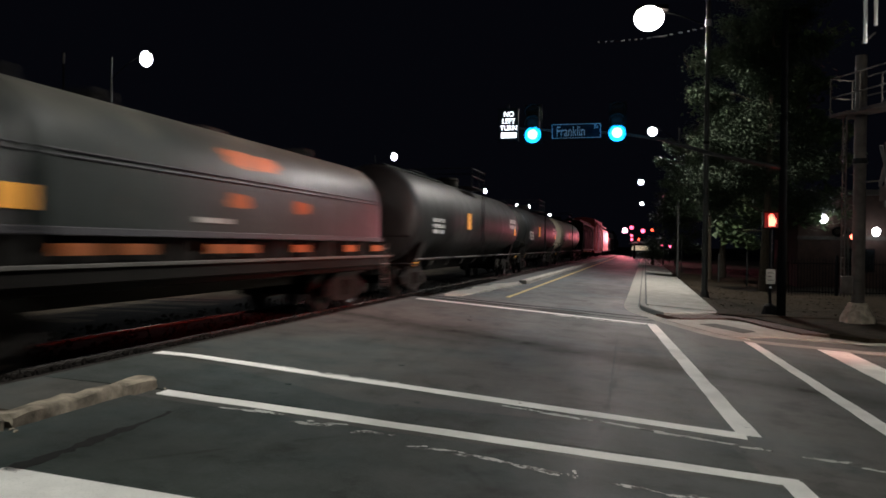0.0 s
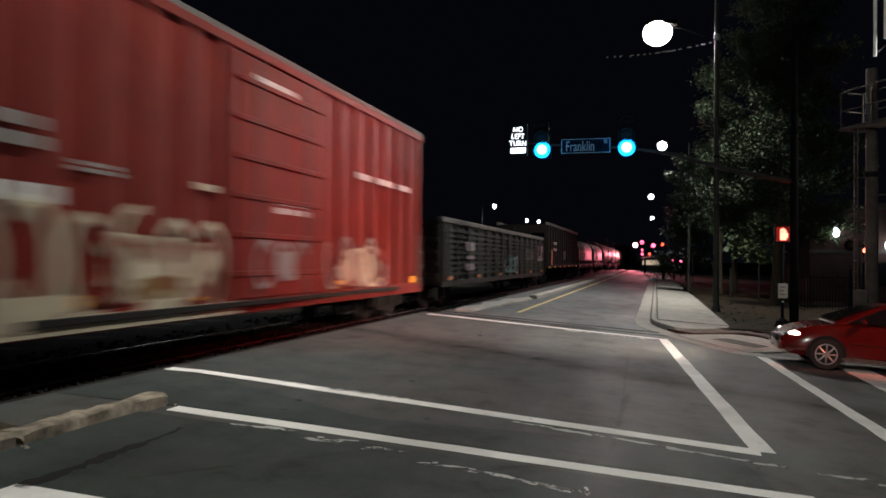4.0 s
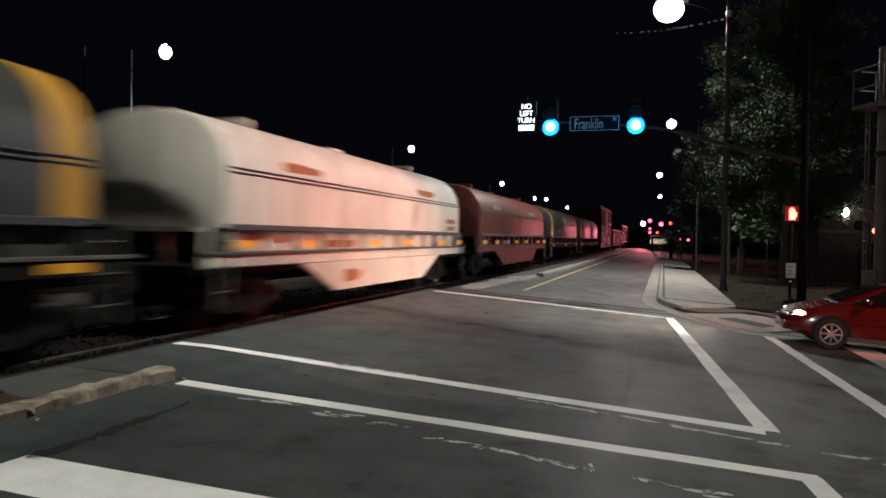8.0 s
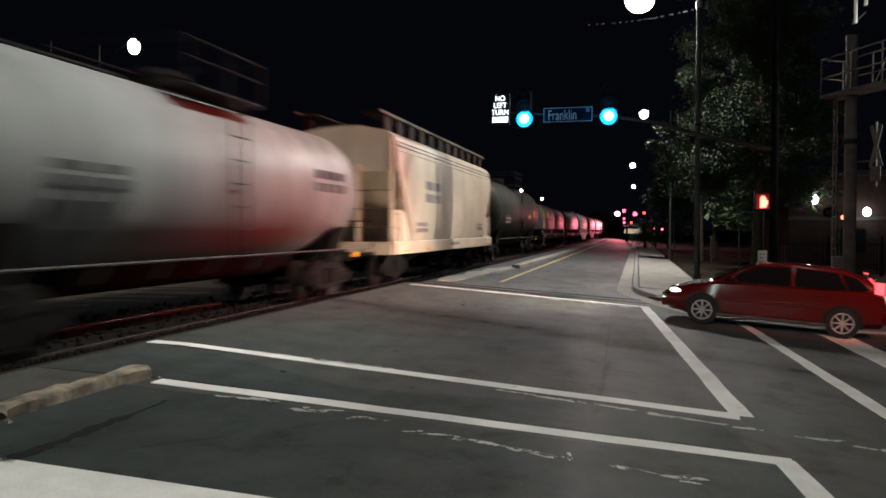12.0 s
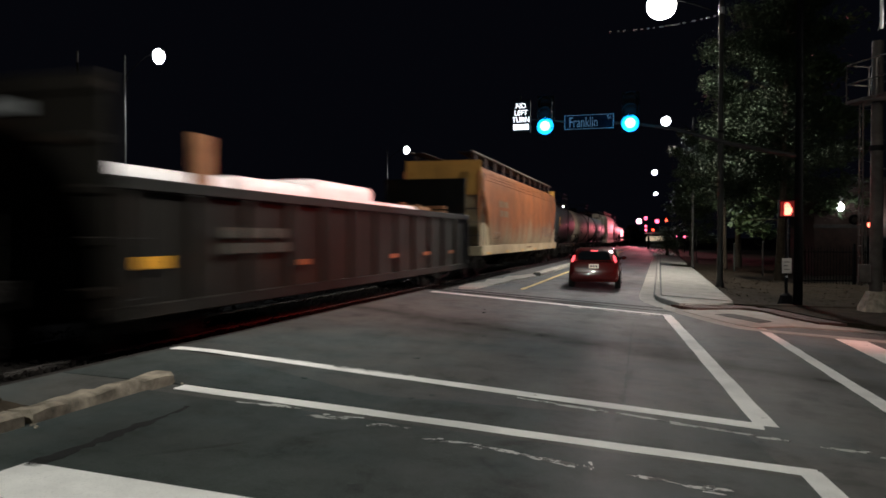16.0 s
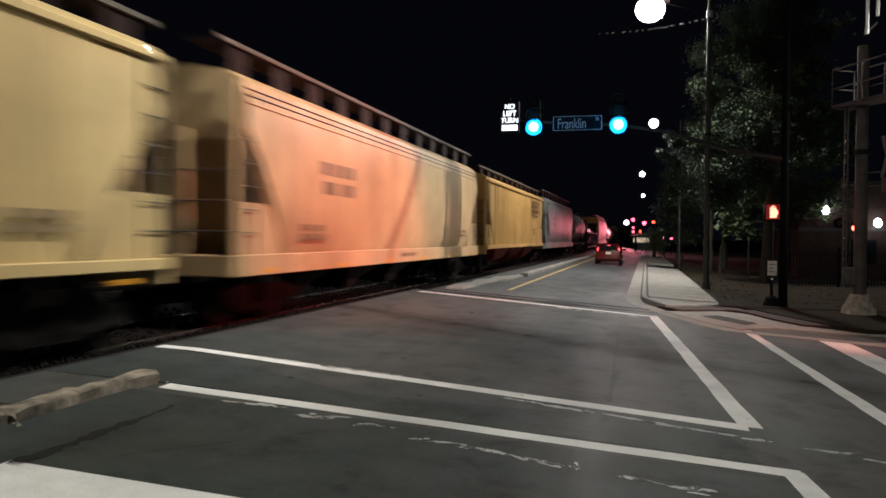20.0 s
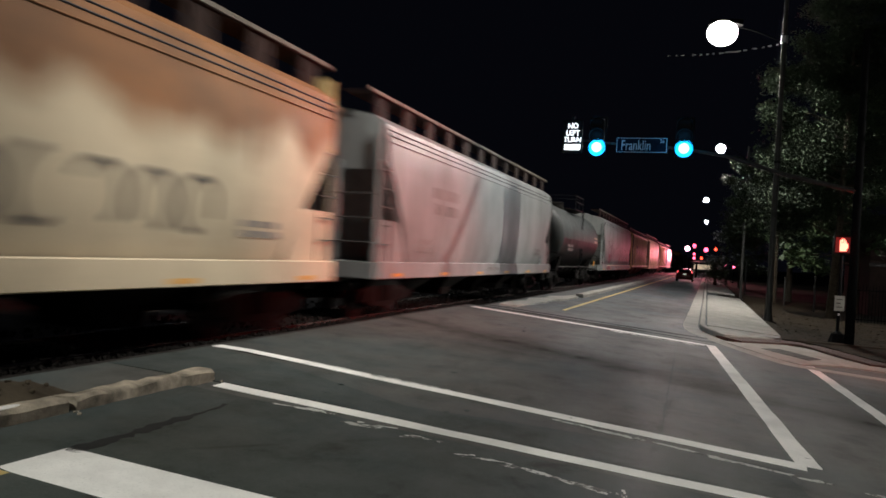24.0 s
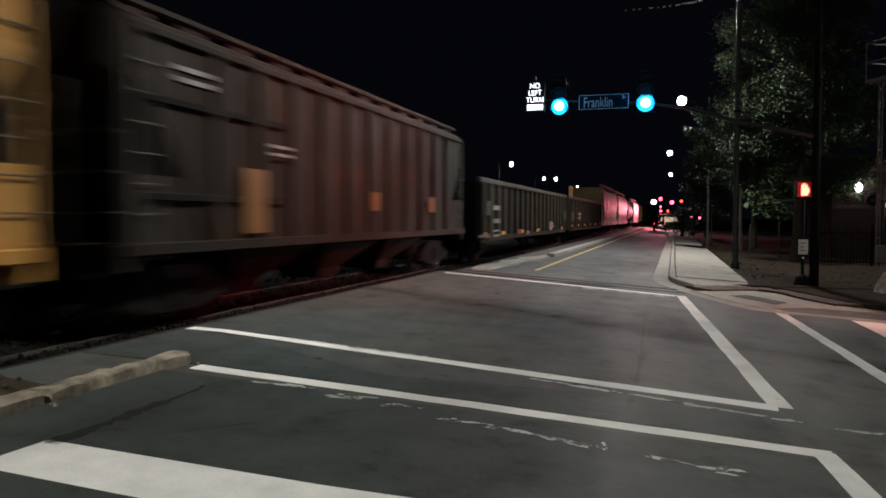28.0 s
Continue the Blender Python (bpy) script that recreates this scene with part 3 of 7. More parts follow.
# left edge of the street: concrete apron and kerb beside the ballast
apron = [(-5.75, 21.8), (-5.3, 22.1), (-5.22, 23.6), (-5.05, 25.0), (-5.1, 26.6), (-4.85, 28.4), (-4.8, 30.5), (-5.1, 31.4), (-5.3, 29.8), (-5.62, 28.6), (-5.5, 27.2), (-5.78, 25.9), (-5.6, 24.6), (-5.82, 23.2)]
tagged(part("kerb_apron", slab(bmesh.new(), apron, 0.05), "concrete"), "pale rough concrete apron at the end of the kerb", "kerb", kind="structure")
kerb_run("kerb_left", [(-4.85, y) for y in span(31.0, 130.0, 40)], 0.32, 0.14, "concrete", "pale concrete kerb between street and ballast", 0.006)

# right edge: gutter, kerb, corner, sidewalk
gut = [(-0.42, yy) for yy in span(130, 24.6, 60)] + [(-0.34, 23.4), (-0.18, 22.5), (0.08, 21.75), (0.33, 20.95), (0.62, 20.2), (1.0, 19.35), (1.42, 18.5), (1.80, 17.98), (2.3, 17.84), (3.3, 17.83), (4.6, 17.88), (9.0, 18.0), (30.0, 18.6)]
kerb_run("gutter", gut, 0.46, 0.012, "concrete", "pale concrete gutter along the street", 0.002)
kb = [(-0.06, yy) for yy in span(130, 24.6, 60)] + [(0.0, 23.8), (0.12, 23.15), (0.30, 22.5), (0.46, 22.1), (0.60, 21.7)]
kerb_run("kerb_right", kb, 0.17, 0.14, "concrete", "pale concrete kerb of the sidewalk", 0.003)
walkway = thing("pavement", "pale concrete sidewalk in square slabs", "pavement", kind="structure")
y = 24.2
while y < 128:
    step = 1.55
    if not 50 < y < 57:
        bm = bevel_box(0.08, 2.12 - max(0, y - 24) * 0.006, y, y + step - 0.006, -0.12, 0.0, 0.004)
        for v in bm.verts:
            v.co.z += gz(v.co.x) + 0.135 + random.uniform(-0.002, 0.002)
        part("slab", bm, "concrete", walkway)
    y += step
apr = [(0.40, 21.05), (0.80, 20.1), (1.2, 19.3), (1.62, 18.5), (2.0, 18.1), (2.95, 19.13), (3.8, 19.25), (5.04, 19.63), (12, 20.3), (12, 20.5), (5.1, 19.8), (4.0, 20.25), (3.28, 21.26), (2.97, 22.0), (2.6, 22.44), (2.02, 22.5), (1.3, 21.75), (0.62, 21.0)]
bm = slab(bmesh.new(), apr, 0.03)
for cut in (1.3, 2.4, 3.6, 5.0):
    bmesh.ops.bisect_plane(bm, geom=bm.verts[:] + bm.edges[:] + bm.faces[:], plane_co=(cut, 0, 0), plane_no=(1, 0.1, 0))
part("corner_ramp", bm, "concrete", walkway)
part("corner_slab", slab(bmesh.new(), [(0.12, 24.18), (0.14, 23.4), (0.36, 22.6), (0.62, 22.0), (2.02, 23.55), (2.12, 24.18)], 0.12), "concrete", walkway)
way = [(0.62, 21.45), (1.4, 22.4), (2.05, 23.05), (2.7, 23.1), (3.1, 22.6), (3.45, 21.5), (4.1, 20.4)]
for a, b in zip(way, way[1:]):
    a, b = Vector(a), Vector(b)
    n = max(3, int((b - a).length / 0.11))
    sd = Vector((-(b - a).y, (b - a).x)).normalized() * 0.42
    for i in range(n):
        p, r = a.lerp(b, i / n), a.lerp(b, (i + 0.93) / n)
        for k in (-1, 0):
            u, v = sd * k, sd * (k + 0.96)
            part("paver", slab(bmesh.new(), [(p + u)[:], (r + u)[:], (r + v)[:], (p + v)[:]], 0.075 + random.uniform(0, 0.006)), "brickpave", walkway)
pad = thing("tactile_pad", "dark cast iron tactile pad set in the corner ramp", "tactile pad", kind="structure")
q = [Vector(p) for p in ((2.28, 19.17), (2.65, 19.89), (1.82, 21.04), (1.36, 20.43))]
part("plate", slab(bmesh.new(), q, 0.036), "grate", pad)
bm = bmesh.new()
for i, j in product(range(12), range(5)):
    p = q[0].lerp(q[1], (i + 0.5) / 12).lerp(q[3].lerp(q[2], (i + 0.5) / 12), (j + 0.5) / 5)
    rod(bm, (p.x, p.y, gz(p.x) + 0.033), (p.x, p.y, gz(p.x) + 0.042), 0.022, 6, 0.014)
part("domes", bm, "grate", pad)
tagged(part("corner_bed", slab(bmesh.new(), [(2.15, 24.19), (2.1, 23.6), (2.85, 23.6), (3.3, 22.8), (3.85, 21.6), (4.4, 20.65), (5.2, 20.1), (12, 20.6), (30, 21.2), (30, 24.19)], 0.10), "mulch"), "dry mulch at the corner beside the paving", "ground", kind="structure")
sheet("planting_bed", span(2.14, 30, 40), span(24.2, 60, 60), 0.12, "mulch", "dry mulch and leaf litter beside the sidewalk", "ground", 0.06)
sheet("verge", span(2.0, 30, 20), span(60, 128, 40), 0.10, "soil", "bare dark verge beside the sidewalk", "ground", 0.06)
bm = bmesh.new()
for i in range(1400):
    x, y = random.uniform(2.2, 8), random.uniform(24.0, 40)
    z, a, r = gz(x) + 0.15 + noise.noise((x * 0.9, y * 0.9, 3)) * 0.06, random.uniform(0, 6.28), random.uniform(0.03, 0.08)
    u, w = Vector((math.cos(a), math.sin(a), random.uniform(-0.4, 0.4))) * r, Vector((-math.sin(a), math.cos(a), random.uniform(-0.4, 0.4))) * r * 0.5
    c = Vector((x, y, z + 0.02))
    bm.faces.new([bm.verts.new(c + k) for k in (u, w, -u, -w)])
tagged(part("leaf_litter", bm, "mulch"), "dry fallen leaves over the mulch", "leaf litter", kind="stuff")

# ---- railway ----
track = thing("railway_track", "dark ballast track with worn steel rails", "railway track", kind="structure")
bm = bmesh.new()
prof = ((-16.0, -0.15), (-11.0, -0.13), (-10.2, -0.05), (EDGE - 0.25, -0.06), (EDGE + 0.02, -0.02))
ys = span(-80, 60, 280) + [80, 120, 200, 400, 900]
rows = [[bm.verts.new((x, y, z + RZ + noise.noise((x * 3.1, y * 3.1, 0)) * 0.035 - (0.06 if x > EDGE - 0.1 else 0))) for x, z in prof] for y in ys]
for a, b in zip(rows, rows[1:]):
    for i in range(len(prof) - 1):
        bm.faces.new((a[i], a[i + 1], b[i + 1], b[i]))
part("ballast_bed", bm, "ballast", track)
for sx in (-0.7525, 0.7525):
    web, head = bmesh.new(), bmesh.new()
    x = XC + sx
    rings(web, [[(x - 0.07, y, RZ - 0.18), (x + 0.07, y, RZ - 0.18), (x + 0.02, y, RZ - 0.14), (x + 0.02, y, RZ - 0.04), (x - 0.02, y, RZ - 0.04), (x - 0.02, y, RZ - 0.14)] for y in (-300, 1200)])
    rings(head, [[(x - 0.036, y, RZ - 0.045), (x + 0.036, y, RZ - 0.045), (x + 0.036, y, RZ - 0.008), (x + 0.025, y, RZ), (x - 0.025, y, RZ), (x - 0.036, y, RZ - 0.008)] for y in (-300, 1200)])
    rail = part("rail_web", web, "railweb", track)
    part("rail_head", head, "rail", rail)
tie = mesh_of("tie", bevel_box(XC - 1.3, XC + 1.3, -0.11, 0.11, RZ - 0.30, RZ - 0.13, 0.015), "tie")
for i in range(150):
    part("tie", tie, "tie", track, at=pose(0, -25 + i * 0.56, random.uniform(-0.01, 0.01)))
bm = bmesh.new()
for i in range(5200):
    x, y, r = random.choice((random.uniform(-7.0, EDGE - 0.12), random.uniform(-9.8, EDGE - 0.12))), random.uniform(1, 34), random.uniform(0.02, 0.05)
    m = Matrix.Translation((x, y, RZ - 0.05 + r * 0.3)) @ Euler((i, i * 2.1, i * 0.7)).to_matrix().to_4x4() @ Matrix.Diagonal((r, r * 1.3, r * 0.8, 1))
    vs = [bm.verts.new(m @ Vector(p)) for p in ((1, 0, 0), (-1, 0, 0), (0, 1, 0), (0, -1, 0), (0, 0, 1), (0, 0, -1))]
    for f in ((0, 2, 4), (2, 1, 4), (1, 3, 4), (3, 0, 4), (2, 0, 5), (1, 2, 5), (3, 1, 5), (0, 3, 5)):
        bm.faces.new([vs[k] for k in f])
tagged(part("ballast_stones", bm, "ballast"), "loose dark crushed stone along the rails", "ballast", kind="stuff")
# timber and steel edge of the crossing panel
tagged(part("crossing_edge", bevel_box(EDGE - 0.12, EDGE - 0.003, -40, 20.9, -0.05, 0.15, 0.02), "railweb"), "rusty steel edge where the asphalt meets the ballast", "kerb", kind="structure")
sheet("lot", [-60, -30, -16], span(-60, 300, 6), -0.13, "asphalt_dark", "dark empty lot beyond the tracks", "ground")


# ---- street furniture ----
def street_lamp(at, height, arm, label, lens="lamp_white", group="street lamps", base_z=None, head=0.55, r=0.09, drop=0.3):
    """A tapered pole with a curved arm (arm: reach in x) and a luminaire over a lit lens."""
    x, y = at
    z0 = gz(x) if base_z is None else base_z
    lamp = thing("street_lamp", label, "street lamp", pose(x, y, z0), group)
    part("pole", rod(bmesh.new(), (0, 0, 0), (0, 0, height), r, 12, r * 0.6), "lamppost", lamp)
    part("base_plate", rings(bmesh.new(), [[(s * k, t * k, z) for s, t in ((-1, -1), (1, -1), (1, 1), (-1, 1))] for k, z in ((r * 2, 0), (r * 2, 0.03), (r * 1.2, 0.14))]), "darksteel", lamp)
    if arm:
        pts = [(arm * k, 0, height - 0.9 + 0.9 * math.sin(k * math.pi / 2)) for k in span(0, 0.85, 8)]
        part("arm", tube(bmesh.new(), pts, 0.03 if head > 0.7 else 0.018), "matteblack", lamp)
    hx = arm
    s = 1 if arm >= 0 else -1
    loops = [[(hx + s * (-0.6 + 1.0 * k) * head, w * head * 0.32 * c, height + 0.02 + h * head) for c, h in ((-1, 0), (-0.8, 0.14), (0, 0.2), (0.8, 0.14), (1, 0))] for k, w in ((0, 0.35), (0.25, 0.9), (0.6, 1.1), (1.0, 0.75))]
    hd = part("luminaire", rings(bmesh.new(), loops), "darksteel", lamp)
    # ball made bigger than a lens so that it covers the lamp's glare
    part("lens", ball(bmesh.new(), (hx, 0, height - drop * 0.5), head * 0.46, head * 0.46, drop, 28, 18), lens, hd)
    return lamp


street_lamp((2.78, 38.0), 13.45, -2.76, "tall grey street lamp with a bright warm lens at the corner", head=1.5, r=0.1, drop=0.6)
up = thing("utility_pole", "slender dark grey utility pole beside the sidewalk", "utility pole", pose(2.26, 31.3, gz(2.26)))
part("shaft", rod(bmesh.new(), (0, 0, 0), (0, 0, 13.5), 0.12, 14, 0.075), "lamppost", up)
part("foot", rod(bmesh.new(), (0, 0, 0), (0, 0, 0.35), 0.2, 14, 0.14), "lamppost", up)
part("band", rod(bmesh.new(), (0, 0, 10.7), (0, 0, 10.95), 0.12, 14), "steel", up)
part("band", rod(bmesh.new(), (0, 0, 6.1), (0, 0, 6.2), 0.13, 14), "darksteel", up)
# pale dots modelled for the lamp's lens reflections, strung on an added thin cable
cb = thing("flare_row", "row of pale dots standing for lens reflections below the lamp", "cable", pose(0, 32.0, 0))
part("cable", tube(bmesh.new(), [(-2.05 + 4.25 * k, -0.6 * (1 - k), 9.94 + 0.50 * k - 0.12 * math.sin(math.pi * k)) for k in span(0, 1, 12)], 0.012, 6), "darksteel", cb)
dot_rnd = random.Random(4)
for i in range(15):
    k = (i + dot_rnd.uniform(0.2, 0.8)) / 15
    p, w = Vector((-2.05 + 4.25 * k, -0.6 * (1 - k), 9.955 + 0.50 * k - 0.12 * math.sin(math.pi * k))), dot_rnd.uniform(0.03, 0.09) * (3.0 if i == 8 else 1.0)
    part("clip", rod(bmesh.new(), p - Vector((w, 0, 0.01)), p + Vector((w, 0, 0.01)), 0.028, 6), "white", cb)
street_lamp((6.0, 9.0), 15.85, -2.0, "tall grey street lamp lighting the crossing", head=0.8, r=0.12)
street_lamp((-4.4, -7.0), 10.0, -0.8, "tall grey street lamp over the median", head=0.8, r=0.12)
street_lamp((16.7, 23.0), 6.0, -1.2, "low grey street lamp in the side street", head=0.6, r=0.1)
# unseen pole and guy, added to throw dark bands onto the passing cars
shadow_pole = thing("utility_pole", "unseen pole with a guy, added to cast shadows on the train", "utility pole", pose(11.0, 22.66, gz(11.0)))
part("shaft", rod(bmesh.new(), (0, 0, 0), (0, 0, 9.5), 0.16, 14, 0.13), "lamppost", shadow_pole)
part("guy", rod(bmesh.new(), (0, -0.1, 6.1), (0, -5.9, 0.05), 0.034, 8), "darksteel", shadow_pole)
part("anchor", rod(bmesh.new(), (0, -5.95, -0.05), (0, -5.85, 0.14), 0.07, 8), "concrete", shadow_pole)
tip = thing("utility_pole", "thin pole beyond the tracks with its lit tip painted grey", "utility pole", pose(-23.1, 26.0, -0.05))
# unlit shaft is coloured black and the lit tip grey
part("shaft", rod(bmesh.new(), (0, 0, 0), (0, 0, 8.9), 0.05, 10, 0.04), "matteblack", tip)
part("cap", rod(bmesh.new(), (0, 0, 8.9), (0, 0, 9.35), 0.045, 10), "galv_dull", tip)
for x, y in ((0.35, 51.0), (-0.59, 90.7), (-0.7, 135.0)):
    street_lamp((2.02, y), 9.30 - gz(2.02), x - 2.02, "grey street lamp with a cool white lens along the sidewalk", "lamp_cool", head=0.62)
for x, y in ((-19.2, 26.0), (-19.3, 57.0), (-19.9, 95.0), (-21.5, 130.0), (-19.9, 133.0), (-20.5, 168)):
    street_lamp((x - 1.6, y), 9.05 if y < 30 else 8.75, 1.6, "grey lamp on a tall pole beyond the tracks", "lamp_cool", "lamps beyond the tracks", -0.05, 0.5, 0.06)

# signal mast with arm, heads, name sign and lit turn sign
mast = thing("signal_mast", "dark steel mast arm carrying green signals over the street", "traffic signal", pose(0, 24.0, 0))
mx = 3.87
part("pole", rod(bmesh.new(), (mx, 0, gz(mx)), (mx, 0, 8.6), 0.13, 14, 0.085), "matteblack", mast)
part("base_plate", bevel_box(mx - 0.3, mx + 0.3, -0.3, 0.3, gz(mx), gz(mx) + 0.12, 0.03), "darksteel", mast)
bm = bmesh.new()
ap = [(mx, 0, 4.0), (2.0, 0, 4.43), (0.9, 0, 4.78), (0.35, 0, 4.95), (-0.9, 0, 5.16), (-2.6, 0, 5.26), (-4.6, 0, 5.45)]
for i, (a, b) in enumerate(zip(ap, ap[1:])):
    rod(bm, a, b, 0.075 - 0.008 * i, 10, 0.075 - 0.008 * (i + 1))
part("mast_arm", bm, "farmast", mast)


def signal_head(x, z, lit, rig):
    h = part("signal_head", bevel_box(x - 0.2, x + 0.2, -0.16, 0.02, z - 0.2, z + 0.9, 0.03), "black", rig)
    part("backplate", bevel_box(x - 0.27, x + 0.27, 0.0, 0.015, z - 0.28, z + 0.98, 0.004), "black", h)
    for k in range(3):
        zc = z + 0.35 * k
        ang = span(-0.2 * math.pi, 1.2 * math.pi, 12)
        vis = [[(x + rr * math.cos(a), yy, zc + rr * math.sin(a)) for a in ang] for rr, yy in ((0.24, -0.16), (0.245, -0.30), (0.238, -0.30), (0.235, -0.16))]
        part("visor", rings(bmesh.new(), vis, closed=False), "black", h)
        # lit disc is larger than the lens: its blue rim stands for glare
        part("lens", disc(bmesh.new(), (x, -0.175, zc), (0, 1, 0), 0.15 if k else 0.265, 0.04), lit if k == 0 else "black", h)
        if k == 0:
            part("lamp_core", disc(bmesh.new(), (x, -0.2, zc), (0, 1, 0), 0.155, 0.02), "cyancore", h)
    return h


signal_head(-3.48, 5.15, "cyan", mast)
signal_head(-0.88, 5.14, "cyan", mast)
sign = thing("street_name_sign", "dark blue street name sign with white letters and border", "street sign", pose(0, 23.92, 0))
part("panel", bevel_box(-2.90, -1.36, -0.015, 0.015, 5.0, 5.48, 0.01), "signgreen", sign)
bm = bmesh.new()
for x0, x1, z0, z1 in ((-2.88, -1.38, 5.445, 5.46), (-2.88, -1.38, 5.02, 5.035), (-2.88, -2.865, 5.035, 5.445), (-1.395, -1.38, 5.035, 5.445)):
    box(bm, x0, x1, -0.021, -0.014, z0, z1)
part("border", bm, "signwhite", sign)
lettering("Franklin", 0.36, 0.003, "signwhite", sign, pose(-2.30, -0.019, 5.22, 90) @ Matrix.Diagonal((0.78, 1.25, 1, 1)))
lettering("St", 0.16, 0.003, "signwhite", sign, pose(-1.52, -0.019, 5.36, 90))
for bx in (-2.6, -1.66):
    part("bracket", bevel_box(bx - 0.02, bx + 0.02, 0.0, 0.08, 5.1, 5.3, 0.004), "steel", sign)
turn = thing("turn_sign", "black box sign with glowing white turn ban legend", "traffic sign", pose(0, 23.9, 0))
part("case", bevel_box(-4.60, -3.96, 0, 0.16, 4.98, 6.02, 0.02), "black", turn)
for i, w in enumerate(("NO", "LEFT", "TURN")):
    lettering(w, 0.23, 0.004, "led", turn, pose(-4.26, -0.006, 5.82 - 0.22 * i, 90) @ Matrix.Diagonal((0.9, 1, 1, 1)))
for x0, x1 in ((-4.50, -4.35), (-4.33, -4.18), (-4.16, -4.01)):
    part("legend_bar", bevel_box(x0, x1, -0.010, -0.002, 5.07, 5.24, 0.002), "led", turn)
part("hanger", bevel_box(-4.32, -4.24, 0.0, 0.06, 6.0, 6.15, 0.01), "darksteel", turn)

# pedestrian signal
px, py = 3.62, 24.4
ped = thing("pedestrian_signal", "black post with a glowing red pedestrian signal", "pedestrian signal", pose(px, py, gz(px)))
part("post", rod(bmesh.new(), (0, 0, 0.4), (0, 0, 3.2), 0.045, 10), "black", ped)
part("base", rings(bmesh.new(), [[(rr * math.cos(a), rr * math.sin(a), z) for a in span(0, 2 * math.pi, 8)[:-1]] for rr, z in ((0.30, 0), (0.28, 0.08), (0.2, 0.3), (0.17, 0.42), (0.06, 0.5))]), "black", ped)
hs = part("housing", bevel_box(-0.24, 0.24, -0.12, 0.14, 2.72, 3.24, 0.03), "black", ped)
bm = bmesh.new()
box(bm, -0.09, 0.09, -0.135, -0.118, 2.80, 3.02)
for i, (fx, top) in enumerate(((-0.07, 3.12), (-0.025, 3.16), (0.02, 3.15), (0.062, 3.10))):
    box(bm, fx - 0.018, fx + 0.018, -0.135, -0.118, 3.0, top)
box(bm, 0.085, 0.125, -0.135, -0.118, 2.88, 3.02)
part("stop_symbol", bm, "redhot", hs)
# faintly glowing plate that imitates the red glare round the symbol
part("signal_panel", bevel_box(-0.2, 0.2, -0.126, -0.117, 2.76, 3.2, 0.003), "redglare", hs, "dim red panel standing for the symbol's glare")
part("hood", rings(bmesh.new(), [[(sx, yy, zz) for sx, zz in ((-0.25, 2.95), (-0.25, 3.26), (0.25, 3.26), (0.25, 2.95))] for yy in (-0.3, -0.12)], closed=False), "black", hs)
pn = part("push_sign", bevel_box(-0.13, 0.13, -0.06, -0.045, 1.08, 1.52, 0.005), "concrete", ped)
for i in range(3):
    part("sign_bar", bevel_box(-0.08, 0.08 - 0.05 * (i % 2), -0.066, -0.058, 1.18 + 0.11 * i, 1.205 + 0.11 * i, 0.002), "galv_dull", pn)
part("push_button", disc(bmesh.new(), (0, -0.06, 0.98), (0, 1, 0), 0.03, 0.05), "steel", ped)

# cantilever of the level crossing, reaching over the side street
gx, gy = 5.72, 23.3
gan = thing("crossing_cantilever", "galvanised crossing cantilever with a railed walkway and ladder", "crossing signal", pose(gx, gy, gz(gx)))
part("post", rod(bmesh.new(), (0, 0, 0), (0, 0, 7.6), 0.17, 16, 0.15), "gantry", gan)
part("footing", rings(bmesh.new(), [[(rr * math.cos(a), rr * math.sin(a), z) for a in span(0, 2 * math.pi, 8)[:-1]] for rr, z in ((0.5, 0), (0.45, 0.35), (0.24, 0.75))]), "kerb", gan)
lad = part("ladder", tube(bmesh.new(), [(-0.36, -0.05, 0.9), (-0.36, -0.05, 6.1)], 0.025, 6), "gantry", gan)
part("stile", tube(bmesh.new(), [(-0.36, 0.33, 0.9), (-0.36, 0.33, 6.1)], 0.025, 6), "gantry", lad)
for i in range(17):
    part("rung", rod(bmesh.new(), (-0.36, -0.05, 1.1 + 0.3 * i), (-0.36, 0.33, 1.1 + 0.3 * i), 0.012, 6), "gantry", lad)
# walkway runs out over the side street, towards the camera and to the right
wd = Vector((0.44, -0.90, 0))
ws = Vector((0.90, 0.44, 0))
start = Vector((-0.35, 0.35, 5.95))
wk = part("walkway_floor", rings(bmesh.new(), [[start + wd * d + ws * o + Vector((0, 0, h)) for o, h in ((-0.35, 0), (0.35, 0), (0.35, 0.09), (-0.35, 0.09))] for d in (-0.15, 9.0)]), "gantry", gan)
for o in (-0.35, 0.35):
    for i in range(9):
        p = start + wd * (1.12 * i - 0.1) + ws * o
        part("baluster", rod(bmesh.new(), p, p + Vector((0, 0, 1.08)), 0.022, 6), "gantry", wk)
    for h in (0.55, 1.08):
        p = start + ws * o + Vector((0, 0, h))
        part("handrail", rod(bmesh.new(), p + wd * -0.1, p + wd * 8.9, 0.022, 6), "gantry", wk)
for h in (0.55, 1.08):
    p = start + wd * -0.1 + Vector((0, 0, h))
    part("handrail", rod(bmesh.new(), p + ws * -0.35, p + ws * 0.35, 0.022, 6), "gantry", wk)
for i in range(6):
    p = start + wd * (1.0 + 1.4 * i) + ws * 0.35
    part("brace", rod(bmesh.new(), p + Vector((0, 0, 0.08)), p + wd * 0.5 + Vector((0, 0, 0.85)), 0.02, 6), "gantry", wk)
xb = part("crossbuck", bevel_box(-0.05, 0.05, 0, 0.02, -0.58, 0.58, 0.005), "galv_dull", gan, "dull grey crossbuck blades", at=pose(0.49, -0.5, 4.5, 0, 14, -45))
part("blade", bevel_box(-0.05, 0.05, 0.022, 0.042, -0.58, 0.58, 0.005), "galv_dull", xb, at=pose(0, 0, 0, 0, -28, 0))
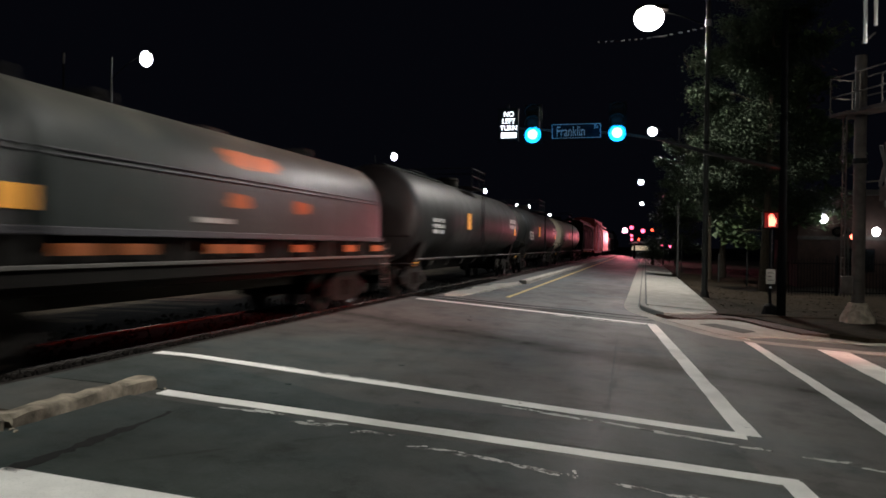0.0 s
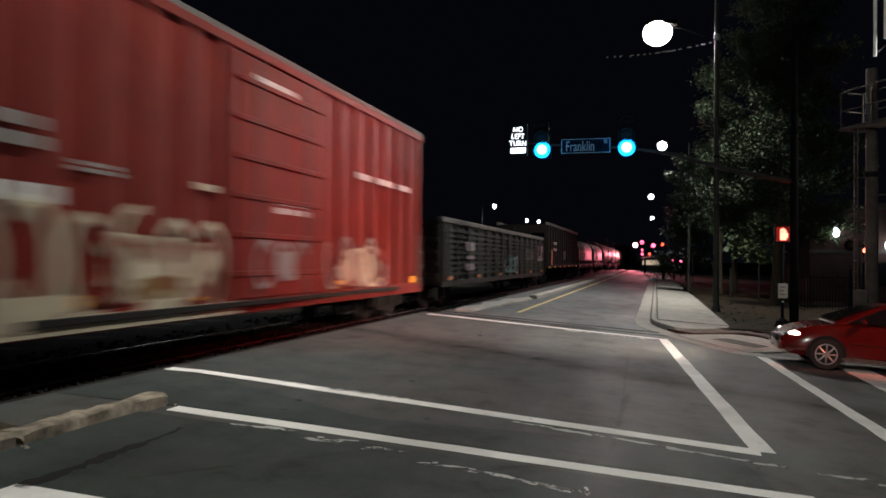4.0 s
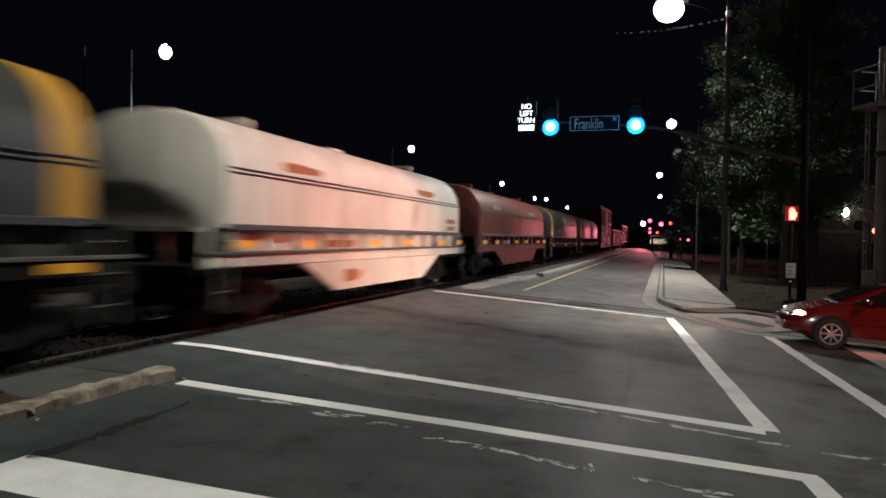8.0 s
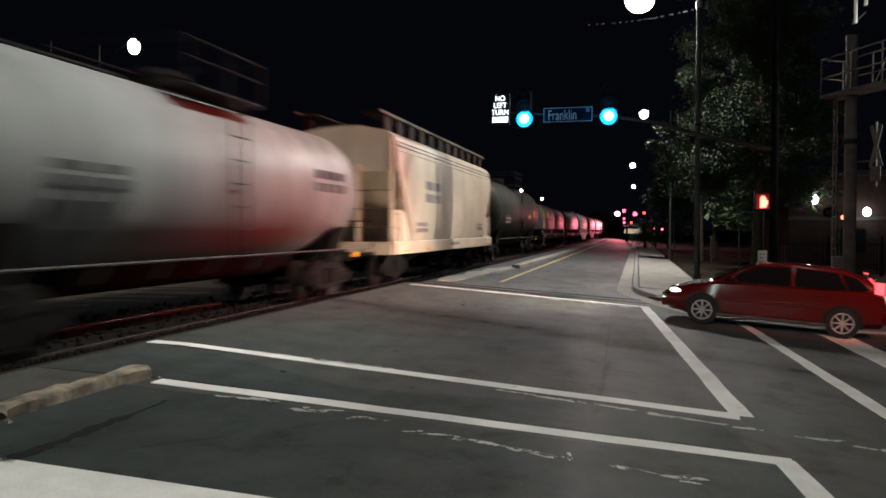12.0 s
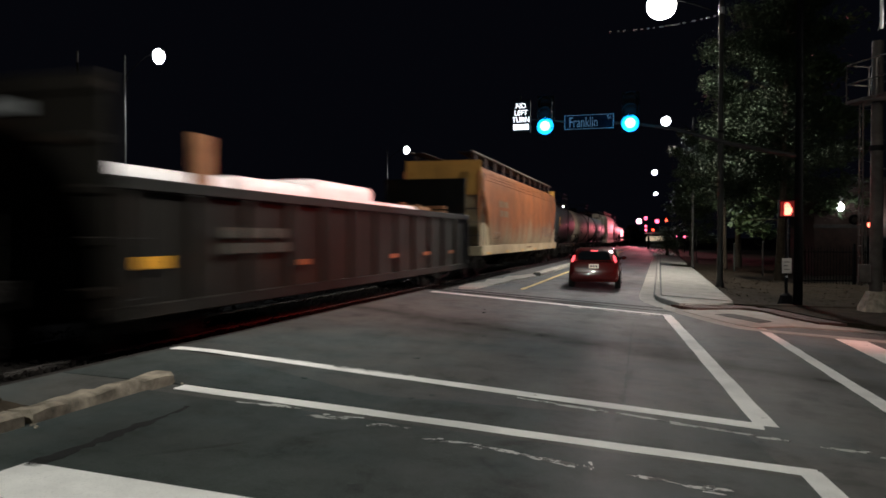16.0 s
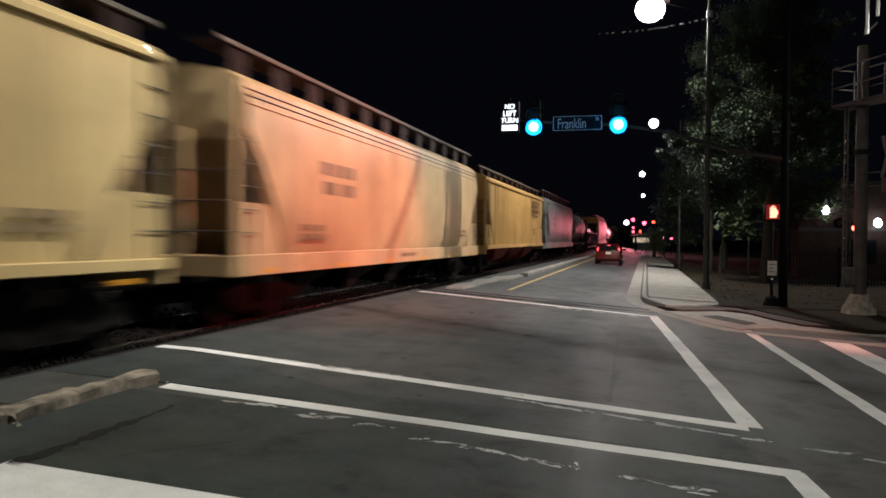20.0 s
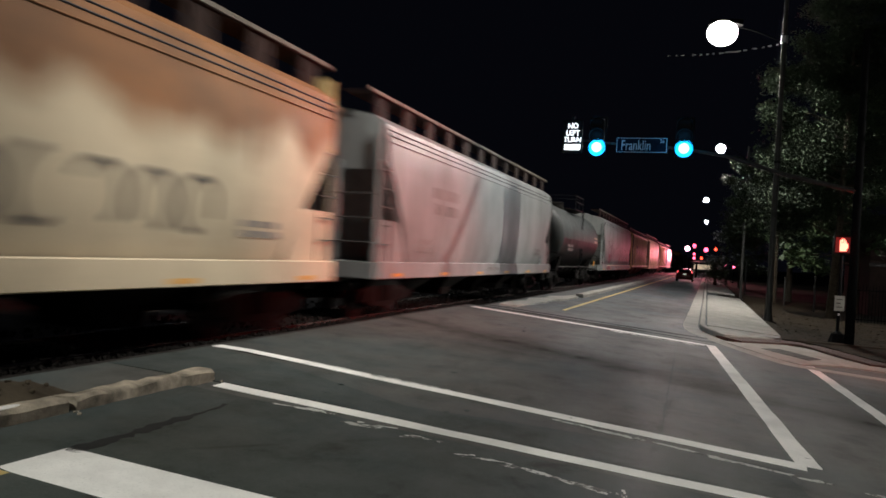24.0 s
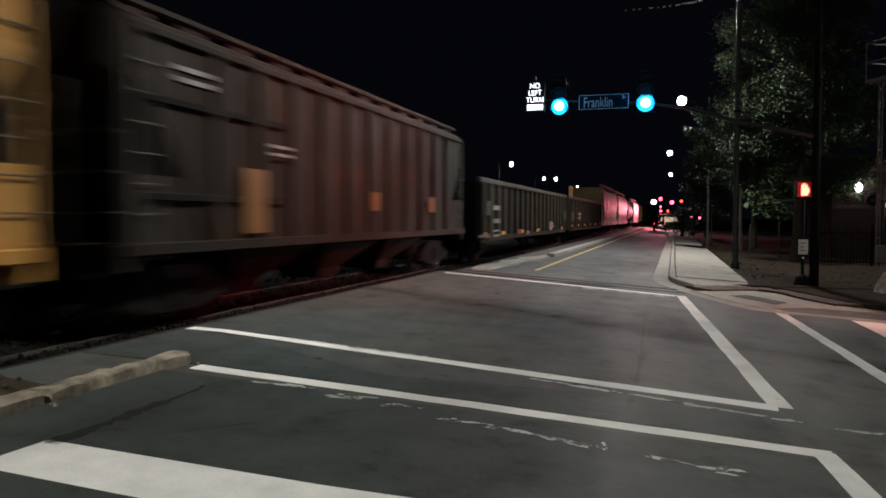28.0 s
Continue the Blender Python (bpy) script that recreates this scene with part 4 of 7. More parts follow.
part("clamp", rod(bmesh.new(), (0, 0, 4.6), (0, 0, 4.75), 0.2, 12), "darksteel", gan)
part("track_sign", bevel_box(-0.14, 0.14, -0.01, 0.01, -0.2, 0.2, 0.005), "gantry", gan, "small grey plate below the crossbuck", at=pose(0.49, -0.5, 3.75, 0, 0, -45))
part("sign_post", rod(bmesh.new(), (0.52, -0.46, 3.4), (0.52, -0.46, 5.15), 0.03, 8), "gantry", gan)
part("sign_arm", rod(bmesh.new(), (0.0, 0.0, 4.1), (0.52, -0.46, 4.1), 0.025, 8), "gantry", gan)
for cx, cz in ((-0.24, 7.05), (0.0, 7.5)):
    part("conduit", rod(bmesh.new(), (cx, -1.3, cz - gz(gx)), (cx, -1.3, 9.2), 0.045, 8), "white", gan)
    part("hanger", rod(bmesh.new(), (cx, -1.3, 7.9), (0.0, -0.05, 7.9), 0.02, 6), "gantry", gan)
part("relay_box", bevel_box(-0.5, -0.2, -0.35, -0.2, 1.0, 1.5, 0.02), "gantry", gan)

# upright dark posts by the fence
for x, y, h in ((2.75, 62.0, 2.6), (4.35, 49.0, 1.7), (5.35, 44.0, 1.9)):
    p = thing("post", "thin grey post standing in the planting bed", "post", pose(x, y, gz(x) + 0.1), "grey posts")
    part("shaft", rod(bmesh.new(), (0, 0, 0), (0, 0, h), 0.05, 8), "lamppost", p)
    part("cap", ball(bmesh.new(), (0, 0, h), 0.06, 0.06, 0.04, 8, 6), "galv_dull", p)

# iron fence
fence = thing("iron_fence", "black iron picket fence before the building", "fence", pose(0, 38.0, gz(8)))
for z in (0.25, 1.55):
    part("rail", bevel_box(6.2, 20.0, -0.02, 0.02, z, z + 0.04, 0.004), "black", fence)
picket = mesh_of("picket", rings(bmesh.new(), [[(s * k, t * k, z) for s, t in ((-1, -1), (1, -1), (1, 1), (-1, 1))] for k, z in ((0.012, 0.1), (0.012, 1.72), (0.001, 1.85))]), "black")
for i in range(106):
    part("picket", picket, "black", fence, at=pose(6.3 + i * 0.13, 0, 0))
for i in range(7):
    part("fence_post", bevel_box(6.2 + 2.2 * i, 6.3 + 2.2 * i, -0.05, 0.05, 0, 1.95, 0.01), "black", fence)

# brick building with lit lamps beyond the fence
house = thing("brick_building", "low dark red brick building with wall lamps", "building", pose(0, 46.0, gz(9)))
part("wall", bevel_box(8.2, 40, 0, 8, 0, 5.2, 0.02), "brick", house)
part("band", bevel_box(8.15, 40.05, -0.06, 0, 2.75, 2.95, 0.01), "trimstone", house)
part("roof_edge", bevel_box(8.0, 40.2, -0.25, 8.2, 5.2, 5.5, 0.03), "trimstone", house)
for wx in (10.6, 14.0, 17.5, 21.0):
    w = part("window", bevel_box(wx, wx + 1.5, -0.04, -0.005, 1.0, 2.3, 0.01), "black", house)
    part("pane", bevel_box(wx + 0.08, wx + 0.72, -0.06, -0.042, 1.08, 2.22, 0.004), "glass", w)
    part("pane", bevel_box(wx + 0.78, wx + 1.42, -0.06, -0.042, 1.08, 2.22, 0.004), "glass", w)
brick = mesh_of("brick", bevel_box(-0.10, 0.10, -0.012, 0.0, -0.032, 0.032, 0.004), "brick")
for r in range(12):
    for i in range(24):
        part("brick", brick, "brick", house, at=pose(8.35 + i * 0.222 + (r % 2) * 0.11, -0.001, 3.1 + r * 0.078))
for lx, lz in ((9.4, 4.0), (12.0, 3.3)):
    wl = thing("wall_lamp", "white globe wall lamp glowing on the brick wall", "wall lamp", pose(lx, 45.6, gz(9) + lz - 0.1), "wall lamps")
    part("bracket", bevel_box(-0.05, 0.05, 0, 0.4, -0.05, 0.05, 0.01), "black", wl)
    part("globe", ball(bmesh.new(), (0, -0.15, 0), 0.2, 0.2, 0.24), "lamp_cool", wl)
far_fl = thing("crossing_flasher", "red crossing flasher on a black bracket by the fence", "crossing signal", pose(9.6, 41.0, gz(9)))
part("post", rod(bmesh.new(), (0, 0, 0), (0, 0, 3.3), 0.06, 10), "galv_dull", far_fl)
part("crossbar", rod(bmesh.new(), (-0.5, 0, 3.15), (0.5, 0, 2.95), 0.05, 8), "black", far_fl)
for sx, zz, mt in ((-0.48, 3.1, "grate"), (0.2, 2.85, "redhot")):
    hd = part("hood", disc(bmesh.new(), (sx, 0.02, zz), (0, 1, 0), 0.26, 0.04), "black", far_fl)
    part("lens", disc(bmesh.new(), (sx, -0.03, zz), (0, 1, 0), 0.13, 0.06), mt, hd)


# ---- trees ----
def leafy_tree(name, label, at, height, spread, leaves, seed, trunk_h, mat="leaf", leaf=0.16, lean=(0, 0), boughs=()):
    rnd = random.Random(seed)
    t = thing(name, label, "tree", pose(at[0], at[1], gz(at[0]) + 0.05))
    bm = bmesh.new()
    tops = []
    rod(bm, (0, 0, 0), (lean[0] * 0.4, lean[1] * 0.4, trunk_h), 0.24, 10, 0.17)
    rod(bm, (lean[0] * 0.4, lean[1] * 0.4, trunk_h), (lean[0], lean[1], height * 0.85), 0.17, 8, 0.04)
    for i in range(34):
        k = rnd.uniform(0.0, 1.0)
        z = trunk_h + (height * 0.85 - trunk_h) * k
        a = rnd.uniform(0, 6.283)
        ln = spread * (1.0 - 0.5 * k) * rnd.uniform(0.6, 1.1)
        root = Vector((lean[0] * (0.4 + 0.6 * k), lean[1] * (0.4 + 0.6 * k), z))
        tip = root + Vector((math.cos(a) * ln, math.sin(a) * ln, rnd.uniform(-0.08, 0.35) * ln))
        mid = root.lerp(tip, 0.5) + Vector((0, 0, 0.12 * ln))
        part("limb", rod(rod(bmesh.new(), root, mid, 0.06, 6, 0.035), mid, tip, 0.035, 6, 0.01), "bark", t)
        for f in (0.45, 0.65, 0.85, 1.0):
            tops.append((root.lerp(tip, f) + Vector((rnd.gauss(0, 0.35), rnd.gauss(0, 0.35), rnd.gauss(0, 0.3))), rnd.uniform(0.4, 0.85)))
    for x, y, z, r in boughs:
        tip = Vector((x, y, z))
        root = Vector((lean[0] * 0.6, lean[1] * 0.6, max(min(trunk_h, 2.6), z - 0.8)))
        mid = root.lerp(tip, 0.5) + Vector((0, 0, 0.3))
        part("limb", tube(bmesh.new(), [root, mid, tip], 0.035, 6), "bark", t)
        tops += [(root.lerp(tip, f), r) for f in (0.75, 0.9, 0.9, 1.0, 1.0, 1.0)]
    tops.append((Vector((lean[0], lean[1], height * 0.9)), 0.9))
    part("trunk", bm, "bark", t)
    vs, fs = [], []
    for i in range(leaves):
        c, r = tops[rnd.randrange(len(tops))]
        p = c + Vector((rnd.gauss(0, r * 0.55), rnd.gauss(0, r * 0.55), rnd.gauss(0, r * 0.38)))
        a, b = rnd.uniform(0, 6.283), rnd.uniform(-0.9, 0.5)
        s = leaf * rnd.uniform(0.6, 1.4)
        u = Vector((math.cos(a) * math.cos(b), math.sin(a) * math.cos(b), math.sin(b))) * s
        w = Vector((-math.sin(a), math.cos(a), rnd.uniform(-0.5, 0.5))) * s * 0.45
        n = len(vs)
        vs += [p - u, p - u * 0.1 + w, p + u, p - u * 0.1 - w]
        fs.append((n, n + 1, n + 2, n + 3))
    me = bpy.data.meshes.new("crown")
    me.from_pydata(vs, [], fs)
    me.materials.append(M[mat])
    part("crown", me, mat, t)
    return t


leafy_tree("oak_tree", "tall leafy street tree lit by a lamp from the side", (5.6, 40.0), 18.5, 3.0, 150000, 3, 4.2, leaf=0.075, lean=(0.4, 0.1), boughs=((-2.7, -0.2, 11.4, 0.8), (-2.9, 0.3, 9.9, 0.6), (-2.6, 0.1, 7.3, 0.8), (-2.9, 0.3, 5.9, 0.5), (-2.3, 0.1, 4.6, 0.7)))
leafy_tree("oak_tree", "small leafy tree beside a street lamp", (3.9, 51.5), 11.0, 2.2, 30000, 6, 4.0, leaf=0.085, boughs=((-2.5, -0.5, 8.8, 0.3), (-2.2, -0.9, 8.3, 0.35), (-3.0, -0.8, 7.6, 0.35), (-2.3, -1.0, 7.0, 0.45), (-2.6, -0.9, 6.2, 0.4), (-1.8, -1.0, 5.6, 0.5)))
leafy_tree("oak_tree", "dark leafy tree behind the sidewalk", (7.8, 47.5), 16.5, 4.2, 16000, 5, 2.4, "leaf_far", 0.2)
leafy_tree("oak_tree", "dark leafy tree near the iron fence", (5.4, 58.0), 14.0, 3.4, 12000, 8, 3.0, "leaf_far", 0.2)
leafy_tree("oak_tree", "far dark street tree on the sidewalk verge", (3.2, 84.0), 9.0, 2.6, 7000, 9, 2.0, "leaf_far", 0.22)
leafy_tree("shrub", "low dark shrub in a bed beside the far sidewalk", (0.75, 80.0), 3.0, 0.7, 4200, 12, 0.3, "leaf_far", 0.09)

# ---- far crossing ----
far = thing("far_signal_mast", "distant mast with glowing red signals over the street", "traffic signal", pose(0, 150, 0))
part("pole", rod(bmesh.new(), (3.2, 0, 0), (3.2, 0, 6.4), 0.14, 10), "darksteel", far)
part("mast_arm", rod(bmesh.new(), (3.2, 0, 5.2), (-4.2, 0, 5.3), 0.08, 8), "darksteel", far)
for x, z, mt, r in ((-3.82, 4.78, "pinkhot", 0.5), (-2.58, 5.33, "farred", 0.36), (-0.49, 4.71, "farred", 0.40), (-2.55, 3.83, "farred", 0.22), (-2.53, 3.07, "farred", 0.24), (-1.2, 3.1, "redlamp", 0.22), (1.2, 4.9, "redlamp", 0.25)):
    hd = part("signal_head", bevel_box(x - 0.3, x + 0.3, 0.0, 0.25, z - 0.35, z + 0.75, 0.04), "black", far)
    part("lens", disc(bmesh.new(), (x, -0.03, z), (0, 1, 0), r, 0.06), mt, hd)
kiosk = thing("kiosk", "small distant lit canopy beside the street", "canopy", pose(-0.9, 142, gz(-1)))
part("roof", rings(bmesh.new(), [[(s * k, t * k, z) for s, t in ((-1, -1), (1, -1), (1, 1), (-1, 1))] for k, z in ((1.9, 2.3), (2.0, 2.45), (0.6, 2.9))]), "trimstone", kiosk)
for sx, sy in product((-1.6, 1.6), (-1.6, 1.6)):
    part("post", rod(bmesh.new(), (sx, sy, 0), (sx, sy, 2.3), 0.1, 8), "darksteel", kiosk)
part("lit_panel", bevel_box(-1.5, 1.5, 1.5, 1.6, 1.2, 2.1, 0.02), "window", kiosk)
for x, y in ((2.1, 100.0), (3.1, 103.0)):
    pl = thing("pedestrian_signal", "distant red signal on a dark post", "pedestrian signal", pose(x, y, gz(x)), "distant red signals")
    part("post", rod(bmesh.new(), (0, 0, 0), (0, 0, 2.4), 0.05, 8), "black", pl)
    part("lens", disc(bmesh.new(), (0, -0.12, 2.2), (0, 1, 0), 0.16, 0.06), "farred", pl)
    part("housing", bevel_box(-0.25, 0.25, -0.08, 0.1, 1.95, 2.45, 0.03), "black", pl)
bollard = thing("barrier_post", "dark post beside the far street", "post", pose(-1.6, 118, gz(-1.6)))
part("post", rod(bmesh.new(), (0, 0, 0), (0, 0, 2.2), 0.18, 10, 0.14), "darksteel", bollard)
part("cap", ball(bmesh.new(), (0, 0, 2.2), 0.18, 0.18, 0.12, 10, 6), "darksteel", bollard)


# ---- freight train ----
CARS = []


def truck_meshes():
    """Side frame, wheel and bolster of a two-axle truck."""
    sf = bmesh.new()
    out = [(-1.25, 0.36), (-1.22, 0.58), (-0.95, 0.62), (-0.55, 0.86), (0.55, 0.86), (0.95, 0.62), (1.22, 0.58), (1.25, 0.36), (0.98, 0.34), (0.5, 0.22), (-0.5, 0.22), (-0.98, 0.34)]
    rings(sf, [[(sx, y, z) for y, z in out] for sx in (-0.07, 0.07)])
    for y in (-0.87, 0.87):
        disc(sf, (0.05, y, 0.44), (1, 0, 0), 0.15, 0.14, 14)
    for y in (-0.18, 0, 0.18):
        rod(sf, (0.10, y, 0.34), (0.10, y, 0.68), 0.06, 8)
    wh = bmesh.new()
    ang = [2 * math.pi * i / 28 for i in range(28)]
    rings(wh, [[(x, r * math.cos(a), r * math.sin(a)) for a in ang] for x, r in ((-0.05, 0.30), (-0.06, 0.46), (-0.035, 0.46), (-0.03, 0.425), (0.06, 0.415), (0.06, 0.34), (0.015, 0.30), (0.015, 0.13), (0.07, 0.11), (0.07, 0.02))])
    bo = bmesh.new()
    box(bo, -0.95, 0.95, -0.2, 0.2, 0.45, 0.75)
    for y in (-0.87, 0.87):
        rod(bo, (-0.95, y, 0.43), (0.95, y, 0.43), 0.075, 10)
    return mesh_of("side_frame", sf, "iron"), mesh_of("wheel", wh, "wheel"), mesh_of("truck", bo, "under")


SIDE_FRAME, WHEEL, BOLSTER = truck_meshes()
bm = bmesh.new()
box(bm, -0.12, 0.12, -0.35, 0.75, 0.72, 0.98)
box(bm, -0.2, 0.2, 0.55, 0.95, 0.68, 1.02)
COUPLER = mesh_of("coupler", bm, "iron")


def running_gear(car, length, inset=2.0, coupler=True):
    for y in (-inset, -length + inset):
        t = part("truck", BOLSTER, "under", car, at=pose(0, y, 0))
        for sx, rz in ((0.99, 0), (-0.99, 180)):
            part("side_frame", SIDE_FRAME, "iron", t, at=pose(sx, 0, 0, 0, 0, rz))
        for sx, ry in product((0.75, -0.75), (-0.87, 0.87)):
            part("wheel", WHEEL, "wheel", t, at=pose(sx, ry, 0.42, 0, 0, 0 if sx > 0 else 180))
    part("coupler", COUPLER, "iron", car, at=pose(0, 0, 0))
    part("coupler", COUPLER, "iron", car, at=pose(0, -length, 0, 0, 0, 180))


def railcar(name, label, front, rear):
    car = thing(name, label, "freight car", pose(XC, front, RZ), "cars of the freight train")
    CARS.append((car, front))
    return car, front - rear


def reflectors(car, ys, x, z, w=0.45, h=0.10, mat="reflector"):
    me = mesh_of("reflector", bevel_box(0, 0.006, -w / 2, w / 2, -h / 2, h / 2, 0.001), mat)
    for y in ys:
        part("reflector", me, mat, car, at=pose(x, y, z))


def stencil(car, x, y, z, rows, w, h, mat="stencil_dark", ry=0.0):
    """Unreadable lettering as rows of plain bars."""
    k = 0
    for r in range(rows):
        n = 2 + (r * 7 + int(abs(y) * 3)) % 3
        for i in range(n):
            bw = w / n * (0.62 + 0.2 * ((i + r) % 2))
            yc = y + w / 2 - (i + 0.5) * w / n
            part("lettering_bar", bevel_box(0, 0.008, yc - bw / 2, yc + bw / 2, -h / 2, h / 2, 0.001), mat, car, at=pose(x, 0, z - r * h * 1.5, 0, ry, 0))


def blotch(car, name, xf, y0, y1, z0, z1, mat, seed, lobes=9, label=""):
    """A spray-painted or bare patch with a wavy outline, lying on a side whose x at height z is xf(z)."""
    rnd = random.Random(seed)
    n = 40
    ph = [rnd.uniform(0, 6.28) for _ in range(3)]
    cy, cz, ry, rz = (y0 + y1) / 2, (z0 + z1) / 2, abs(y1 - y0) / 2, (z1 - z0) / 2
    bm = bmesh.new()
    ringsets = []
    for k in (0.0, 0.5, 1.0):
        ring = []
        for i in range(n):
            a = 2 * math.pi * i / n
            sq = 1.0 / max(abs(math.cos(a)), abs(math.sin(a))) ** 0.6
            w = k * sq * (1 + 0.06 * math.sin(lobes * a + ph[0]) + 0.09 * math.sin(3 * a + ph[1]) + 0.035 * math.sin(17 * a + ph[2]))
            y, z = cy + ry * w * math.cos(a) * 0.86, cz + rz * w * math.sin(a) * 0.86
            ring.append((y, z))
        ringsets.append(ring)
    c = bm.verts.new((xf(cz) + 0.006, cy, cz))
    rows = [[bm.verts.new((xf(z) + 0.006, y, z)) for y, z in ring] for ring in ringsets[1:]]
    for i in range(n):
        j = (i + 1) % n
        bm.faces.new((c, rows[0][i], rows[0][j]))
        bm.faces.new((rows[0][i], rows[1][i], rows[1][j], rows[0][j]))
    return part(name, bm, mat, car, label)


def patch(car, name, xf, y0, y1, z0, z1, mat, label=""):
    """A painted rectangle that follows the curve of a side."""
    loops = [[(xf(z) + o, y, z) for z in span(z0, z1, 6)] for y, o in ((y0, 0.008), (y1, 0.008))]
    return part(name, rings(bmesh.new(), loops, closed=False), mat, car, label)


def scrawl(car, xf, y0, y1, z0, z1, mat, seed, n=6, width=0.09):
    """Spray-paint letters without meaning: short curved strokes side by side."""
    rnd = random.Random(seed)
    for i in range(n):
        bm = bmesh.new()
        ya, yb = y0 + (y1 - y0) * i / n, y0 + (y1 - y0) * (i + 0.85) / n
        a0, turn_ = rnd.uniform(0, 6.28), rnd.choice((-1, 1)) * rnd.uniform(3.2, 5.6)
        pts = [((ya + yb) / 2 + (yb - ya) / 2 * math.cos(a0 + turn_ * k), (z0 + z1) / 2 + (z1 - z0) / 2 * math.sin(a0 + turn_ * k) * (0.8 + 0.3 * k)) for k in span(0, 1, 12)]
        left, right = [], []
        for k, (y, z) in enumerate(pts):
            q, r = pts[max(0, k - 1)], pts[min(len(pts) - 1, k + 1)]
            d = Vector((r[0] - q[0], r[1] - q[1])).normalized() * width / 2
            for lst, sg in ((left, 1), (right, -1)):
                yy, zz = y - d.y * sg, z + d.x * sg
                lst.append(bm.verts.new((xf(zz) + 0.009, yy, zz)))
        for k in range(len(pts) - 1):
            bm.faces.new((left[k], left[k + 1], right[k + 1], right[k]))
        part("graffiti", bm, mat, car)


def ladder(car, x, y, z0, z1, mat, w=0.42, n=None):
    bm = bmesh.new()
    for s in (-w / 2, w / 2):
        rod(bm, (x, y + s, z0), (x, y + s, z1), 0.018, 6)
    for i in range(n or int((z1 - z0) / 0.38)):
        z = z0 + 0.2 + 0.38 * i
        rod(bm, (x, y - w / 2, z), (x, y + w / 2, z), 0.014, 6)
    part("ladder", bm, mat, car)


SHELL = [(1.40, 1.15), (1.52, 1.5), (1.57, 2.2), (1.57, 3.2), (1.54, 3.75), (1.45, 4.08), (1.2, 4.25), (0.6, 4.36), (0, 4.40)]


def shell_x(z):
    pts = SHELL
    for (xa, za), (xb, zb) in zip(pts, pts[1:]):
        if za <= z <= zb:
            return xa + (xb - xa) * (z - za) / max(1e-6, zb - za)
    return pts[0][0] if z < pts[0][1] else 0.0


def covered_hopper(label, front, rear, paint, sill_paint=None, ribbed=False, top=4.76, deco=None, bays=4, rib_size=(0.02, 0.05, 20), square_end=False, pale_slope=False, end_paint=None, bay_paint=None, seams="stencil_dark"):
    car, L = railcar("covered_hopper_car", label, front, rear)
    sill_paint = sill_paint or paint
    half = SHELL if not ribbed else [(1.50, 1.15), (1.50, 2.0), (1.50, 3.0), (1.50, 3.85), (1.43, 4.06), (1.1, 4.2), (0.5, 4.29), (0, 4.31)]
    full = half + [(-x, z) for x, z in half[-2::-1]]

    def ring_at(y, zb):
        out = []
        for x, z in full:
            if z < zb:
                xs = next((xa + (xb - xa) * (zb - za) / (z2 - za) for (xa, za), (xb, z2) in zip(half, half[1:]) if za <= zb <= z2 and z2 > za), 0)
                x, z = (xs if x > 0 else -xs), zb
            out.append((x, y, z))
        return out

    ends = [(0.45, 3.3), (0.9, 2.75), (1.4, 2.05), (1.95, 1.3), (2.1, 1.15)]
    loops = [ring_at(-d, zb) for d, zb in ends] + [ring_at(-y, 1.15) for y in span(2.6, L - 2.6, 4)] + [ring_at(-L + d, zb) for d, zb in ends[::-1]]
    bm = rings(bmesh.new(), loops)
    bmesh.ops.remove_doubles(bm, verts=bm.verts, dist=0.001)
    part("body", bm, paint, car)
    for sx in (-1, 1):
        part("side_sill", bevel_box(sx * 1.53 - 0.05, sx * 1.53 + 0.05, -L + 0.25, -0.25, 1.06 if ribbed else 0.86, 1.22, 0.015), sill_paint, car)
        if ribbed:
            rib = mesh_of("rib", bevel_box(-rib_size[0], rib_size[0], -rib_size[1], rib_size[1], 1.2, 3.85, 0.01), paint)
            for y in span(-2.1, -L + 2.1, rib_size[2]):
                part("rib", rib, paint, car, at=pose(sx * 1.515, y, 0))
            part("top_chord", bevel_box(sx * 1.5 - 0.07, sx * 1.5 + 0.07, -L + 0.5, -0.5, 3.84, 3.96, 0.02), paint, car)
        else:
            for z in (3.70, 3.83, 3.95):
                x = shell_x(z) + 0.006
                part("seam", rod(bmesh.new(), (sx * x, -0.5, z), (sx * x, -L + 0.5, z), 0.014, 6), seams if z > 3.75 else paint, car)
        board = part("running_board", bevel_box(sx * 0.92 - 0.28, sx * 0.92 + 0.28, -L + 0.15, -0.15, top - 0.1, top - 0.06, 0.008), "boardpost", car)
        part("board_edge", bevel_box(sx * 1.2 - 0.02, sx * 1.2 + 0.02, -L + 0.12, -0.12, top - 0.08, top, 0.008), "boardedge" if top > 4.5 else paint, board)
        # brackets coloured dark for the shade beneath the board
        for y in span(-0.8, -L + 0.8, 11):
            part("board_post", bevel_box(sx * 1.15 - 0.02, sx * 1.15 + 0.02, y - 0.27, y + 0.27, 4.15, top - 0.09, 0.006), "boardpost", board)
    part("roof_hatch", bevel_box(-0.32, 0.32, -L + 1.2, -1.2, 4.30, 4.5, 0.04), paint, car)
    for y, s in ((-0.25, 1), (-L + 0.25, -1)):
        part("end_sill", bevel_box(-1.5, 1.5, y - 0.08, y + 0.08, 0.86, 1.2, 0.01), sill_paint, car)
        for x in (-1.44, 1.44):
            part("corner_post", bevel_box(x - 0.04, x + 0.04, y - 0.04, y + 0.04, 1.2, 4.0, 0.01), paint, car)
